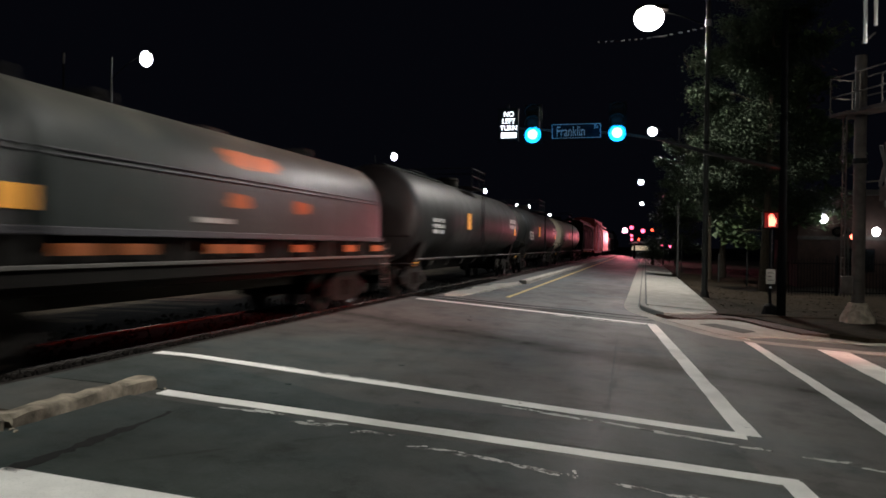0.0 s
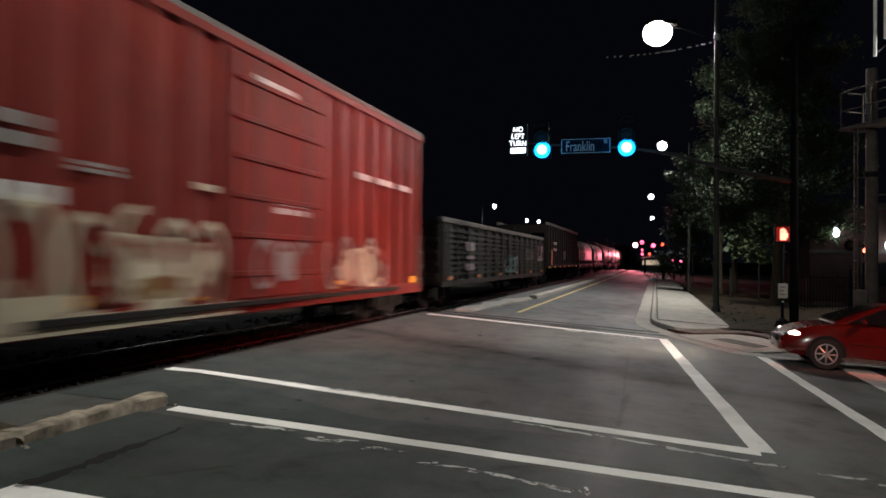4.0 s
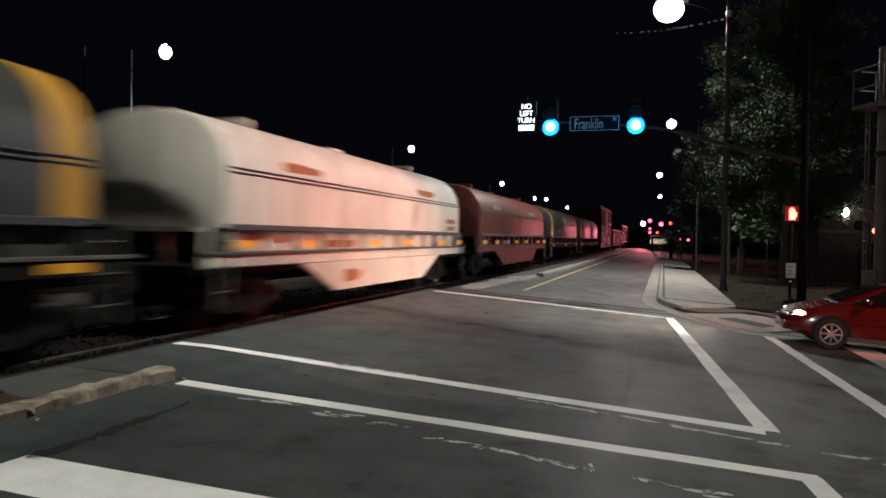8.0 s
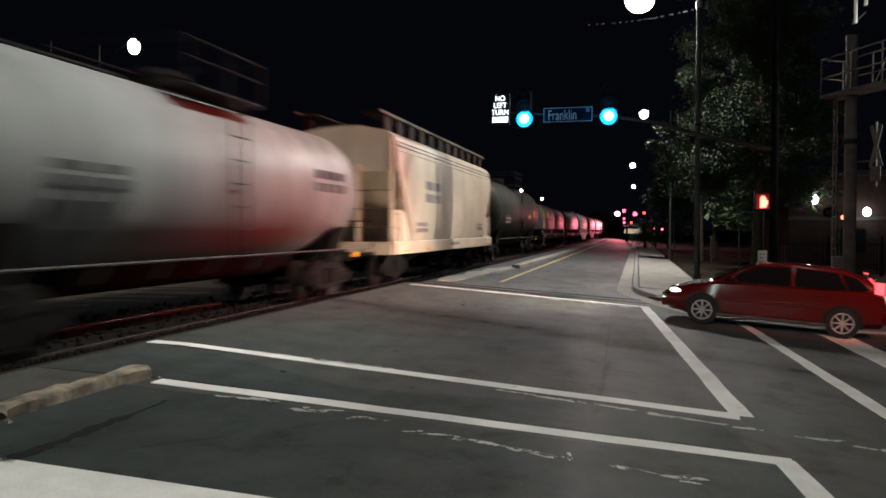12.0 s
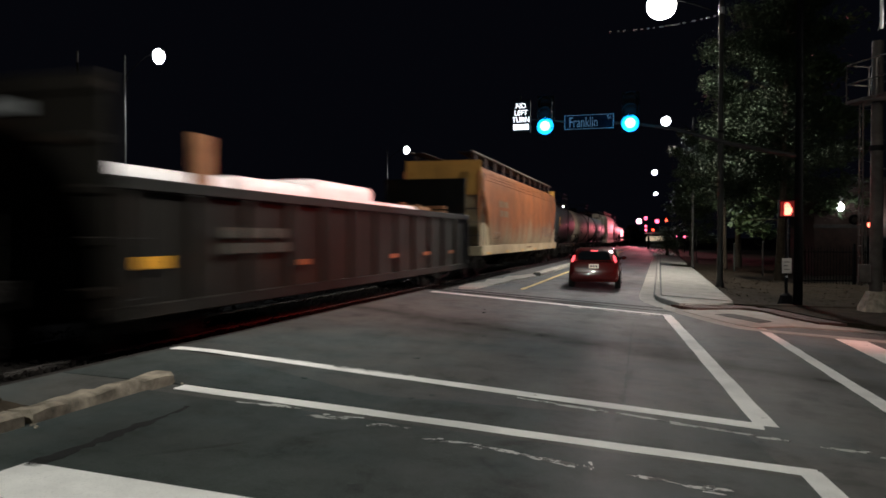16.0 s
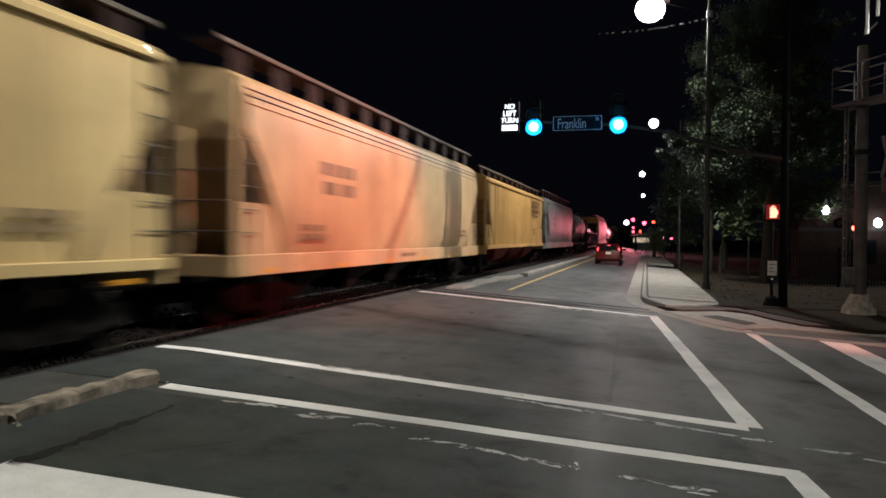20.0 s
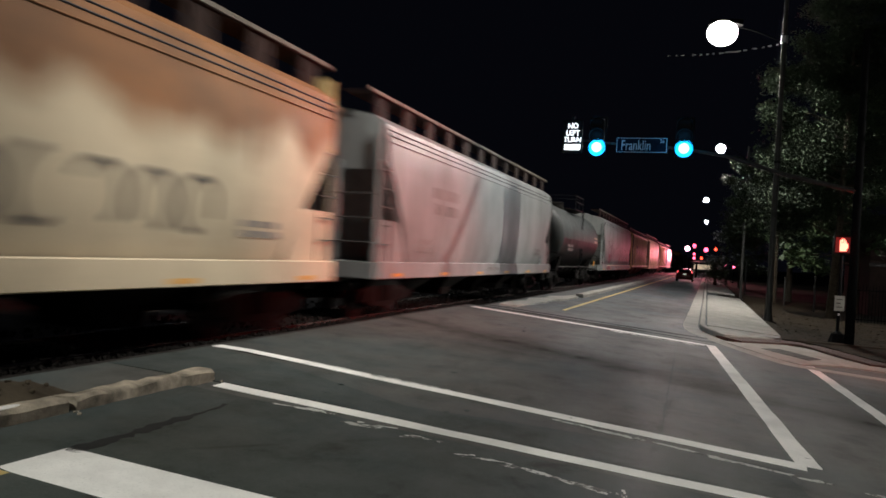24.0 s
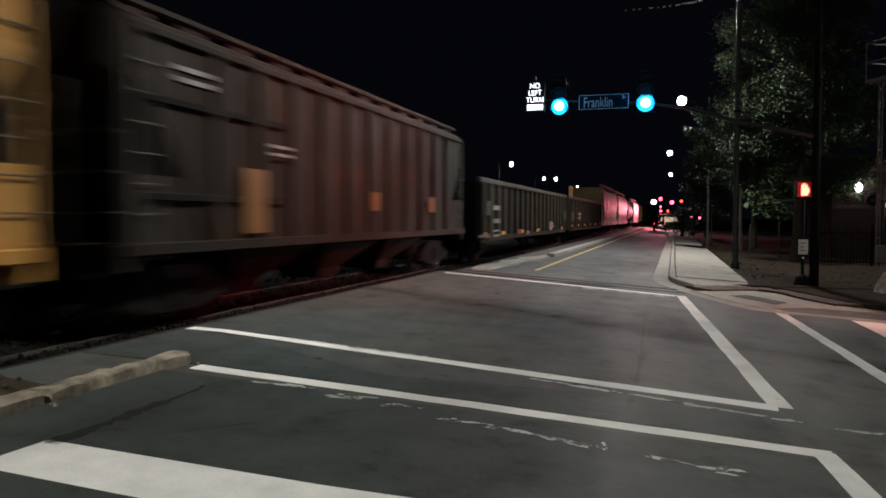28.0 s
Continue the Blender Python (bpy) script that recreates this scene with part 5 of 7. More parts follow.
        # front posts, platform and slope have shade in their colour; rear ones keep car paint
        for x in (-0.5, 0.5):
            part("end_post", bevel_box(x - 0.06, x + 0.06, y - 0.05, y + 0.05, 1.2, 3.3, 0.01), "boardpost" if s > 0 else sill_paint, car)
        for z in (1.6, 2.1, 2.6):
            part("grab_iron", rod(bmesh.new(), (-1.42, y + s * 0.05, z), (1.42, y + s * 0.05, z), 0.014, 6), "galv_dull", car)
        crown = [(x * 0.97, z - 0.02) for x, z in full if z > 3.15]
        outline = [(half[3][0] * 0.97, 3.12)] + ([(1.46, 4.42), (-1.46, 4.42)] if square_end else crown) + [(-half[3][0] * 0.97, 3.12)]
        part("end_sheet", rings(bmesh.new(), [[(x, y - s * 0.17 + o, z) for x, z in outline] for o in (-0.02, 0.02)]), end_paint or paint, car)
        for x in (-1.47, 1.47):
            lower = ((y - s * 0.06, 1.2), (y - s * 1.55, 1.2), (y - s * 1.22, 1.92), (y - s * 0.9, 2.08), (y - s * 0.06, 2.08))
            part("corner_gusset", rings(bmesh.new(), [[(x + o, yy, z) for yy, z in lower] for o in (-0.012, 0.012)]), sill_paint, car)
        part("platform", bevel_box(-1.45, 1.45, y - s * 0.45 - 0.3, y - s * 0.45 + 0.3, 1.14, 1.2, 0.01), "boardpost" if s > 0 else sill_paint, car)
        part("slope_brace", rod(bmesh.new(), (1.45, y - s * 0.1, 3.3), (1.45, y - s * 1.75, 1.2), 0.04, 6), paint, car)
        slope = [[(sx, y - s * (0.20 + 1.50 * k) + s * o, 3.25 - 1.97 * k - o) for k in (0.0, 0.5, 1.0)] for sx, o in ((-1.40, 0.02), (1.40, 0.02))]
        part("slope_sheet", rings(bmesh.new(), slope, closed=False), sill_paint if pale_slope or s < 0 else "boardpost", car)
        ladder(car, 1.53, y - s * 0.3, 1.0, 3.9, "galv_dull")
    w = (L - 5.6) / bays
    for i in range(bays):
        y0 = -2.8 - i * w
        bay = rings(bmesh.new(), [[(sx * hw, yy, z) for sx, yy in ((-1, y0 - w * k), (1, y0 - w * k), (1, y0 - w * (1 - k)), (-1, y0 - w * (1 - k)))] for hw, k, z in (((1.42, 0.02, 1.16), (1.12, 0.20, 0.62), (0.6, 0.36, 0.28)) if bay_paint else ((1.38, 0.03, 1.16), (0.55, 0.36, 0.45), (0.5, 0.38, 0.25)))])
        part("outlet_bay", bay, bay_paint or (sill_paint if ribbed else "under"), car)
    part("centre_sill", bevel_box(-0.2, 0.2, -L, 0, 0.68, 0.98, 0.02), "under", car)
    running_gear(car, L, 1.75)
    if deco:
        deco(car, L, shell_x if not ribbed else (lambda z: 1.575))
    return car


def tank_car(label, front, rear, paint, low=None, band=None, deco=None, radius=1.42, cz=2.42, inset=0.45):
    car, L = railcar("tank_car", label, front, rear)
    y0, y1 = -inset, -L + inset
    ang = [2 * math.pi * i / 40 for i in range(40)]
    prof = [(0.0, 0.02), (0.05, 0.35), (0.16, 0.68), (0.34, 0.9), (0.55, 0.985), (0.7, 1.0)]
    st = [(y0 - d, k) for d, k in prof] + [(y0 + (y1 - y0) * k, 1.0) for k in (0.3, 0.5, 0.7)] + [(y1 + d, k) for d, k in prof[::-1]]
    part("tank", rings(bmesh.new(), [[(radius * k * math.cos(a), y, cz + radius * k * math.sin(a)) for a in ang] for y, k in st]), paint, car)
    for yy in (y0 - 0.72, y1 + 0.72):
        part("weld_ring", rings(bmesh.new(), [[((radius + 0.012) * math.cos(a), yy + o, cz + (radius + 0.012) * math.sin(a)) for a in ang] for o in (-0.03, 0.03)], caps=False), paint, car)
    # shade on the tank's underside, put on as a wrap of darker paint
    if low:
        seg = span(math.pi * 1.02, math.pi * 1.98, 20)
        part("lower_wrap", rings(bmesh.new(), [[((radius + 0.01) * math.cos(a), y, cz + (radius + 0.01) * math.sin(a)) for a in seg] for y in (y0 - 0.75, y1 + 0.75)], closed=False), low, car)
    mid = -L / 2
    if band:
        part("saddle_band", rings(bmesh.new(), [[((radius + 0.014) * math.cos(a), y, cz + (radius + 0.014) * math.sin(a)) for a in ang] for y in (mid - 0.55, mid + 0.55)], caps=False), band, car)
    part("manway", rings(bmesh.new(), [[(r * math.cos(a), mid + r * math.sin(a), z) for a in ang[::2]] for r, z in ((0.45, cz + radius - 0.08), (0.42, cz + radius + 0.22), (0.46, cz + radius + 0.24), (0.40, cz + radius + 0.34))]), "under", car)
    zt = cz + radius
    for sx in (-1, 1):
        deck = part("platform", bevel_box(sx * 1.0 - 0.3, sx * 1.0 + 0.3, mid - 1.15, mid + 1.15, zt - 0.12, zt - 0.07, 0.01), "darksteel", car)
    rl = bmesh.new()
    for sx in (-1.28, 1.28):
        for yy in (-1.15, 0, 1.15):
            rod(rl, (sx, mid + yy, zt - 0.1), (sx, mid + yy, zt + 0.62), 0.02, 6)
        for h in (0.32, 0.62):
            rod(rl, (sx, mid - 1.15, zt + h), (sx, mid + 1.15, zt + h), 0.02, 6)
    for yy in (-1.15, 1.15):
        rod(rl, (-1.28, mid + yy, zt + 0.62), (1.28, mid + yy, zt + 0.62), 0.02, 6)
    part("platform_rail", rl, "darksteel", deck)
    ladder(car, 1.5, mid, 0.95, zt - 0.1, "darksteel")
    part("roof_walk", bevel_box(-0.2, 0.2, y1 + 1.2, mid - 1.3, zt + 0.02, zt + 0.07, 0.01), "darksteel", car)
    for sx in (-1, 1):
        rail = bmesh.new()
        rod(rail, (sx * 1.5, -0.5, 1.1), (sx * 1.5, -L + 0.5, 1.1), 0.022, 6)
        for y in span(-0.6, -L + 0.6, 9):
            rod(rail, (sx * 1.5, y, 1.1), (sx * 1.3, y, 0.85), 0.018, 6)
        part("handrail", rail, "galv_dull", car)
    part("centre_sill", bevel_box(-0.32, 0.32, -L + 0.2, -0.2, 0.62, 1.0, 0.03), "under", car)
    for y in (-1.9, -L + 1.9):
        part("saddle", rings(bmesh.new(), [[(sx, yy, z) for sx, z in ((-1.35, 1.6), (-1.1, 0.8), (1.1, 0.8), (1.35, 1.6), (0.8, 1.25), (-0.8, 1.25))] for yy in (y - 0.3, y + 0.3)]), "under", car)
    for y, s in ((-0.4, 1), (-L + 0.4, -1)):
        part("end_platform", bevel_box(-1.5, 1.5, y - 0.35, y + 0.35, 0.92, 0.98, 0.01), "under", car)
        eb = bmesh.new()
        for x in (-1.45, 1.45):
            rod(eb, (x, y + s * 0.3, 0.3), (x, y + s * 0.3, 1.75), 0.02, 6)
        rod(eb, (-1.45, y + s * 0.3, 1.75), (1.45, y + s * 0.3, 1.75), 0.02, 6)
        part("end_rail", eb, "iron", car)
        part("brake_wheel", disc(bmesh.new(), (-0.5, y + s * 0.25, 1.5), (0, 1, 0), 0.25, 0.04), "iron", car)
    running_gear(car, L, 1.9)
    if deco:
        deco(car, L, lambda z: math.sqrt(max(0.01, radius ** 2 - (z - cz) ** 2)) + 0.004)
    return car


HOOD = [(1.50, 1.62), (1.50, 2.40), (1.44, 2.77), (1.28, 3.07), (1.0, 3.31), (0.56, 3.46), (0, 3.50)]


def hood_x(z):
    for (xa, za), (xb, zb) in zip(HOOD, HOOD[1:]):
        if za <= z <= zb:
            return xa + (xb - xa) * (z - za) / max(1e-6, zb - za)
    return 1.5


def coil_car(label, front, rear, paint, bands=None, split=None, sill="under", skirt=None, deco=None, seam=2.48, rear_paint=None, trough=None, banded=None):
    """A coil steel car: one or two arched hoods over a low deck; skirt: paint of a deep side trough."""
    car, L = railcar("coil_car", label, front, rear)
    full = HOOD + [(-x, z) for x, z in HOOD[-2::-1]]
    runs = [(-0.75, -L + 0.75)] if split is None else [(-0.75, -split + 0.12), (-split - 0.12, -L + 0.75)]
    for ya, yb in runs:
        st = [(ya - d, k) for d, k in ((0.0, 0.94), (0.05, 0.985), (0.14, 1.0))] + [(yb + d, k) for d, k in ((0.14, 1.0), (0.05, 0.985), (0.0, 0.94))]
        hood = part("hood", rings(bmesh.new(), [[(x * k, y, 1.62 + (z - 1.62) * k) for x, z in full] for y, k in st]), rear_paint if rear_paint and (ya, yb) == runs[-1] else paint, car)
        for sx in (-1, 1):
            for z in (seam, seam + 0.07):
                part("seam", rod(bmesh.new(), (sx * (hood_x(z) + 0.01), ya - 0.1, z), (sx * (hood_x(z) + 0.01), yb + 0.1, z), 0.018, 6), "stencil_dark", hood)
            part("hood_edge", bevel_box(sx * 1.5 - 0.05, sx * 1.5 + 0.05, yb + 0.05, ya - 0.05, 1.58, 1.68, 0.01), "stencil_dark", hood)
        if bands and (banded is None or (ya, yb) == runs[banded]):
            for y in (ya - 0.12, yb + 0.12 + 0.5):
                part("end_band", rings(bmesh.new(), [[(x * 1.006, yy, z * 1.004) for x, z in full] for yy in (y, y - 0.5)], closed=False), bands, hood)
        for y in (ya - 2.2, yb + 2.2):
            br = bmesh.new()
            box(br, -0.55, 0.55, y - 0.07, y + 0.07, 3.56, 3.63)
            for x in (-0.5, 0.5):
                box(br, x - 0.05, x + 0.05, y - 0.06, y + 0.06, 3.4, 3.58)
            part("lifting_bracket", br, paint if skirt else "under", hood)
        part("vent", bevel_box(-0.25, 0.25, (ya + yb) / 2 - 0.3, (ya + yb) / 2 + 0.3, 3.46, 3.62, 0.06, 2), "under" if not skirt else paint, hood)
    for sx in (-1, 1):
        part("side_sill", bevel_box(sx * 1.48 - 0.06, sx * 1.48 + 0.06, -L + 0.2, -0.2, 1.0, 1.22, 0.02), sill, car)
        part("deck_flange", bevel_box(sx * 1.52 - 0.06, sx * 1.52 + 0.06, -L + 0.15, -0.15, 1.20, 1.25, 0.008), "galv_dull" if not skirt else "gontop", car)
        stake = mesh_of("stake", bevel_box(-0.05, 0.05, -0.09, 0.09, 1.22, 1.60, 0.01), paint if skirt else "iron")
        for y in span(-1.0, -L + 1.0, 12):
            part("stake", stake, "iron", car, at=pose(sx * 1.42, y, 0))
        part("trough_side", bevel_box(sx * 1.36 - 0.02, sx * 1.36 + 0.02, -L + 0.9, -0.9, 1.2, 1.62, 0.01), sill if skirt else trough or "under", car)
        if skirt:
            part("trough_skirt", rings(bmesh.new(), [[(sx * 1.50 + o, y, z) for y, z in ((-3.2, 1.0), (-L + 3.2, 1.0), (-L + 4.7, 0.42), (-4.7, 0.42))] for o in (-0.04, 0.03)]), skirt, car)
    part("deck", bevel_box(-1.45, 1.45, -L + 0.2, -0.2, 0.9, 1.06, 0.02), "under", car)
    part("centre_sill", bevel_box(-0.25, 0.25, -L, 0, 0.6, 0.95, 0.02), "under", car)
    for y, s in ((-0.35, 1), (-L + 0.35, -1)):
        eb = bmesh.new()
        box(eb, -1.45, 1.45, y - 0.04, y + 0.04, 1.55, 1.62)
        for x in (-1.4, -0.7, 0.7, 1.4):
            box(eb, x - 0.03, x + 0.03, y - 0.03, y + 0.03, 1.0, 1.6)
        part("end_rail", eb, sill, car)
        ladder(car, 1.54, y - s * 0.25, 0.45, 1.55, "galv_dull", n=3)
    running_gear(car, L, 1.95)
    if deco:
        deco(car, L, hood_x)
    return car


def gondola(label, front, rear, paint, top=2.85, bottom=0.72, posts=14, corrugated=False, chord="iron", deco=None, coal=False, bulkhead=False):
    car, L = railcar("open_hopper_car" if coal else "gondola_car", label, front, rear)
    for sx in (-1, 1):
        part("side", bevel_box(sx * 1.47 - 0.03, sx * 1.47 + 0.03, -L + 0.3, -0.3, bottom, top, 0.01), paint, car)
        part("top_chord", bevel_box(sx * 1.50 - 0.09, sx * 1.50 + 0.09, -L + 0.25, -0.25, top - 0.03, top + 0.14, 0.02), chord, car)
        part("side_sill", bevel_box(sx * 1.50 - 0.06, sx * 1.50 + 0.06, -L + 0.25, -0.25, bottom - 0.06, bottom + 0.12, 0.015), paint, car)
        post = mesh_of("side_post", bevel_box(-0.06, 0.06, -0.09, 0.09, bottom + 0.1, top - 0.02, 0.02), paint)
        for y in span(-0.5, -L + 0.5, posts):
            part("side_post", post, paint, car, at=pose(sx * 1.53, y, 0))
        if corrugated:
            w = (L - 1.0) / posts
            bm = bmesh.new()
            for k in range(9):
                z = bottom + 0.28 + k * (top - bottom - 0.4) / 9
                box(bm, -0.025, 0.055, -w / 2 + 0.12, w / 2 - 0.12, z, z + 0.10)
            cor = mesh_of("corrugation", bm, paint)
            for y in span(-0.5 - w / 2, -L + 0.5 + w / 2, posts - 1):
                part("corrugation", cor, paint, car, at=pose(sx * 1.51, y, 0, 0, 0, 0 if sx > 0 else 180))
    for y, s in ((-0.3, 1), (-L + 0.3, -1)):
        if coal:
            sl = rings(bmesh.new(), [[(sx, y, top), (sx, y - s * 0.05, top - 0.5), (sx, y - s * 2.6, 1.15), (sx, y - s * 2.65, 1.05), (sx, y - s * 0.2, top - 0.52), (sx, y - s * 0.06, top)] for sx in (-1.45, 1.45)])
            part("slope_sheet", sl, paint, car)
            fr = bmesh.new()
            for x in (-1.4, -0.5, 0.5, 1.4):
                box(fr, x - 0.05, x + 0.05, y - 0.05, y + 0.05, 0.9, top)
            for z in (1.2, 2.0):
                box(fr, -1.4, 1.4, y - 0.04, y + 0.04, z, z + 0.09)
            part("end_frame", fr, paint, car)
        else:
            h = top + (1.42 if bulkhead else 0.0)
            e = part("end", bevel_box(-1.45, 1.45, y - 0.04, y + 0.04, bottom, h, 0.01), paint, car)
            for z in span(bottom + 0.3, h - 0.2, 4):
                part("end_rib", bevel_box(-1.42, 1.42, y + s * 0.03, y + s * 0.11, z - 0.06, z + 0.06, 0.02), paint, e)
        ladder(car, 1.58, y - s * 0.28, bottom, top - 0.1, "iron")
    if coal:
        for i in range(3):
            yc = -L * (0.27 + 0.23 * i)
            part("outlet_bay", rings(bmesh.new(), [[(-w, yc + k, z), (w, yc + k, z), (w, yc - k, z), (-w, yc - k, z)] for w, k, z in ((1.2, 1.9, bottom + 0.05), (0.6, 0.45, 0.28))]), "under", car)
        part("coal_load", ball(bmesh.new(), (0, -L / 2, top - 0.55), 1.42, L / 2 - 0.4, 0.62, 16, 8), "under", car)
    part("floor", bevel_box(-1.45, 1.45, -L + 0.3, -0.3, bottom - 0.05 if not coal else 1.9, bottom + 0.05 if not coal else 2.0, 0.01), "under", car)
    part("centre_sill", bevel_box(-0.22, 0.22, -L, 0, 0.62, 0.98, 0.02), "under", car)
    running_gear(car, L, 1.9)
    if deco:
        deco(car, L, lambda z: 1.585)
    return car


def boxcar(label, front, rear, paint, roof, deco=None, top=4.98, bottom=0.78):
    car, L = railcar("boxcar", label, front, rear)
    part("body", bevel_box(-1.46, 1.46, -L + 0.3, -0.3, bottom, top, 0.03), paint, car)
    prof = ((-1.52, top - 0.02), (-1.5, top + 0.1), (-0.8, top + 0.26), (0, top + 0.32), (0.8, top + 0.26), (1.5, top + 0.1), (1.52, top - 0.02))
    part("roof", rings(bmesh.new(), [[(x, y, z) for x, z in prof] for y in (-0.26, -L + 0.26)]), roof, car)
    dw = 1.55
    for sx in (-1, 1):
        post = mesh_of("side_post", bevel_box(-0.04, 0.04, -0.13, 0.13, bottom + 0.05, top - 0.1, 0.025), paint)
        for y in [*span(-0.6, -L / 2 + dw + 0.2, 7), *span(-L / 2 - dw - 0.2, -L + 0.6, 7)]:
            part("side_post", post, paint, car, at=pose(sx * 1.49, y, 0))
        part("side_sill", bevel_box(sx * 1.49 - 0.05, sx * 1.49 + 0.05, -L + 0.35, -0.35, bottom - 0.14, bottom + 0.12, 0.015), paint, car)
        part("top_chord", bevel_box(sx * 1.49 - 0.05, sx * 1.49 + 0.05, -L + 0.35, -0.35, top - 0.16, top, 0.015), paint, car)
        d = part("door", bevel_box(sx * 1.53 - 0.03, sx * 1.53 + 0.03, -L / 2 - dw, -L / 2 + dw, bottom + 0.1, top - 0.2, 0.015), paint, car)
        for z in span(bottom + 0.5, top - 0.6, 5):
            part("door_rib", bevel_box(sx * 1.57 - 0.02, sx * 1.57 + 0.02, -L / 2 - dw + 0.06, -L / 2 + dw - 0.06, z - 0.05, z + 0.05, 0.015), paint, d)
        for y in (-0.9, 0.9):
            part("lock_rod", rod(bmesh.new(), (sx * 1.6, -L / 2 + y, bottom), (sx * 1.6, -L / 2 + y, top - 0.2), 0.02, 6), "galv_dull", d)
        part("door_track", bevel_box(sx * 1.55 - 0.05, sx * 1.55 + 0.05, -L + 3, -2.5, bottom - 0.02, bottom + 0.07, 0.01), "iron", car)
    for y, s in ((-0.3, 1), (-L + 0.3, -1)):
        for z in span(bottom + 0.25, top - 0.6, 12):
            part("end_rib", bevel_box(-1.36, 1.36, y + s * 0.0, y + s * 0.10, z - 0.09, z + 0.09, 0.045, 2), paint, car)
        part("end_panel", bevel_box(-1.4, 1.4, y + s * 0.0, y + s * 0.03, top - 0.45, top - 0.04, 0.01), roof, car)
        ladder(car, 1.56, y - s * 0.35, bottom, top - 0.2 if s < 0 else 2.2, "galv_dull")
    part("centre_sill", bevel_box(-0.22, 0.22, -L, 0, 0.62, 0.98, 0.02), "under", car)
    running_gear(car, L, 1.9)
    if deco:
        deco(car, L, lambda z: 1.54)
    return car


# paints of the cars
P = {
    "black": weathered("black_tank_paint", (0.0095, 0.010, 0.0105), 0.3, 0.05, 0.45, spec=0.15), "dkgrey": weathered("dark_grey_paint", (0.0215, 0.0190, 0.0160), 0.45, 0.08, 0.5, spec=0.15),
    "grey": weathered("grey_paint", (0.22, 0.225, 0.23), 0.3, 0.0, 0.4), "ltgrey": weathered("light_grey_paint", (0.20, 0.212, 0.21), 0.4, 0.1, 0.42),
    "yellow": weathered("yellow_paint", (0.42, 0.21, 0.02), 0.3, 0.1, 0.45), "cream": weathered("cream_paint", (0.50, 0.42, 0.32), 0.25, 0.05, 0.45), "white": weathered("white_car_paint", (0.50, 0.44, 0.33), 0.28, 0.05, 0.45),
    "buff": weathered("buff_paint", (0.46, 0.315, 0.165), 0.25, 0.08, 0.45, spec=0.15), "gold": weathered("gold_paint", (0.47, 0.285, 0.10), 0.25, 0.05, 0.45, spec=0.15), "tan": weathered("tan_paint", (0.42, 0.34, 0.21), 0.3, 0.2, 0.5),
    "orange": weathered("rusty_orange_paint", (0.32, 0.25, 0.16), 0.4, 0.3, 0.6, (0.26, 0.08, 0.025), from_top=(1.25, 2.2, 3.4, (0.215, 0.060, 0.013))), "rustywhite": weathered("rust_stained_white_paint", (0.54, 0.45, 0.32), 0.25, 0.15, 0.5, (0.25, 0.09, 0.025), from_top=(2.75, 3.25, 2.4, (0.15, 0.055, 0.015))),
    "maroon": weathered("maroon_paint", (0.092, 0.019, 0.0135), 0.5, 0.1, 0.45, (0.06, 0.02, 0.012), (0.030, 0.012, 0.009), 0.25), "boxred": weathered("boxcar_red_paint", (0.098, 0.0085, 0.0058), 0.45, 0.2, 0.55, (0.06, 0.014, 0.008), (0.038, 0.012, 0.009), 0.12), "brown": weathered("brown_paint", (0.0125, 0.0092, 0.0070), 0.4, 0.4, 0.7, (0.032, 0.012, 0.005), (0.004, 0.0036, 0.0033), 0.12),
    "coal": weathered("grimy_black_paint", (0.0088, 0.0072, 0.0056), 0.4, 0.35, 0.7, (0.024, 0.010, 0.0045), (0.0035, 0.0033, 0.003), 0.12), "gongrey": weathered("grimy_grey_paint", (0.013, 0.013, 0.012), 0.4, 0.2, 0.7, (0.02, 0.009, 0.005), (0.0045, 0.0042, 0.004), 0.12),
    "graf_white": weathered("faded_spray_paint", (0.16, 0.155, 0.15), 0.5, 0.0), "graf_red": weathered("red_spray_paint", (0.17, 0.03, 0.035), 0.3, 0.0), "graf_orange": weathered("orange_spray_paint", (0.24, 0.065, 0.014), 0.4, 0.0), "graf_dark": weathered("dark_spray_paint", (0.05, 0.045, 0.05), 0.2, 0.0),
    "graf_teal": weathered("teal_spray_paint", (0.03, 0.12, 0.12), 0.4, 0.0), "rust": weathered("rust_run", (0.20, 0.07, 0.02), 0.3, 0.5, 0.8),
}
P["gonbrown"] = weathered("grimy_brown_paint", (0.0215, 0.0185, 0.013), 0.6, 0.5, 0.75, (0.048, 0.019, 0.008), (0.010, 0.009, 0.008), 0.12)
P["gontop"] = weathered("worn_steel_chord", (0.060, 0.057, 0.054), 0.4, 0.2, 0.7, (0.05, 0.025, 0.015), None, 0.15)
P["soot"] = weathered("sooty_black_paint", (0.0072, 0.0060, 0.0050), 0.55, 0.35, 0.75, (0.014, 0.0075, 0.0042), (0.003, 0.0028, 0.0026), 0.08)
P["tankgrey"] = weathered("weathered_tank_paint", (0.056, 0.060, 0.060), 0.5, 0.1, 0.5, spec=0.12)
P["tankdark"] = weathered("dark_olive_tank_paint", (0.031, 0.031, 0.026), 0.4, 0.1, 0.5, spec=0.12)
P["tankblue"] = weathered("blue_grey_tank_paint", (0.021, 0.025, 0.0275), 0.4, 0.08, 0.5, spec=0.15)
P["ochre"] = weathered("ochre_paint", (0.42, 0.215, 0.05), 0.3, 0.1, 0.5, spec=0.15)
P["smear"] = weathered("washed_out_spray_paint", (0.048, 0.050, 0.042), 0.6, 0.1, 0.7, spec=0.12)
DUST = (0.060, 0.056, 0.046)
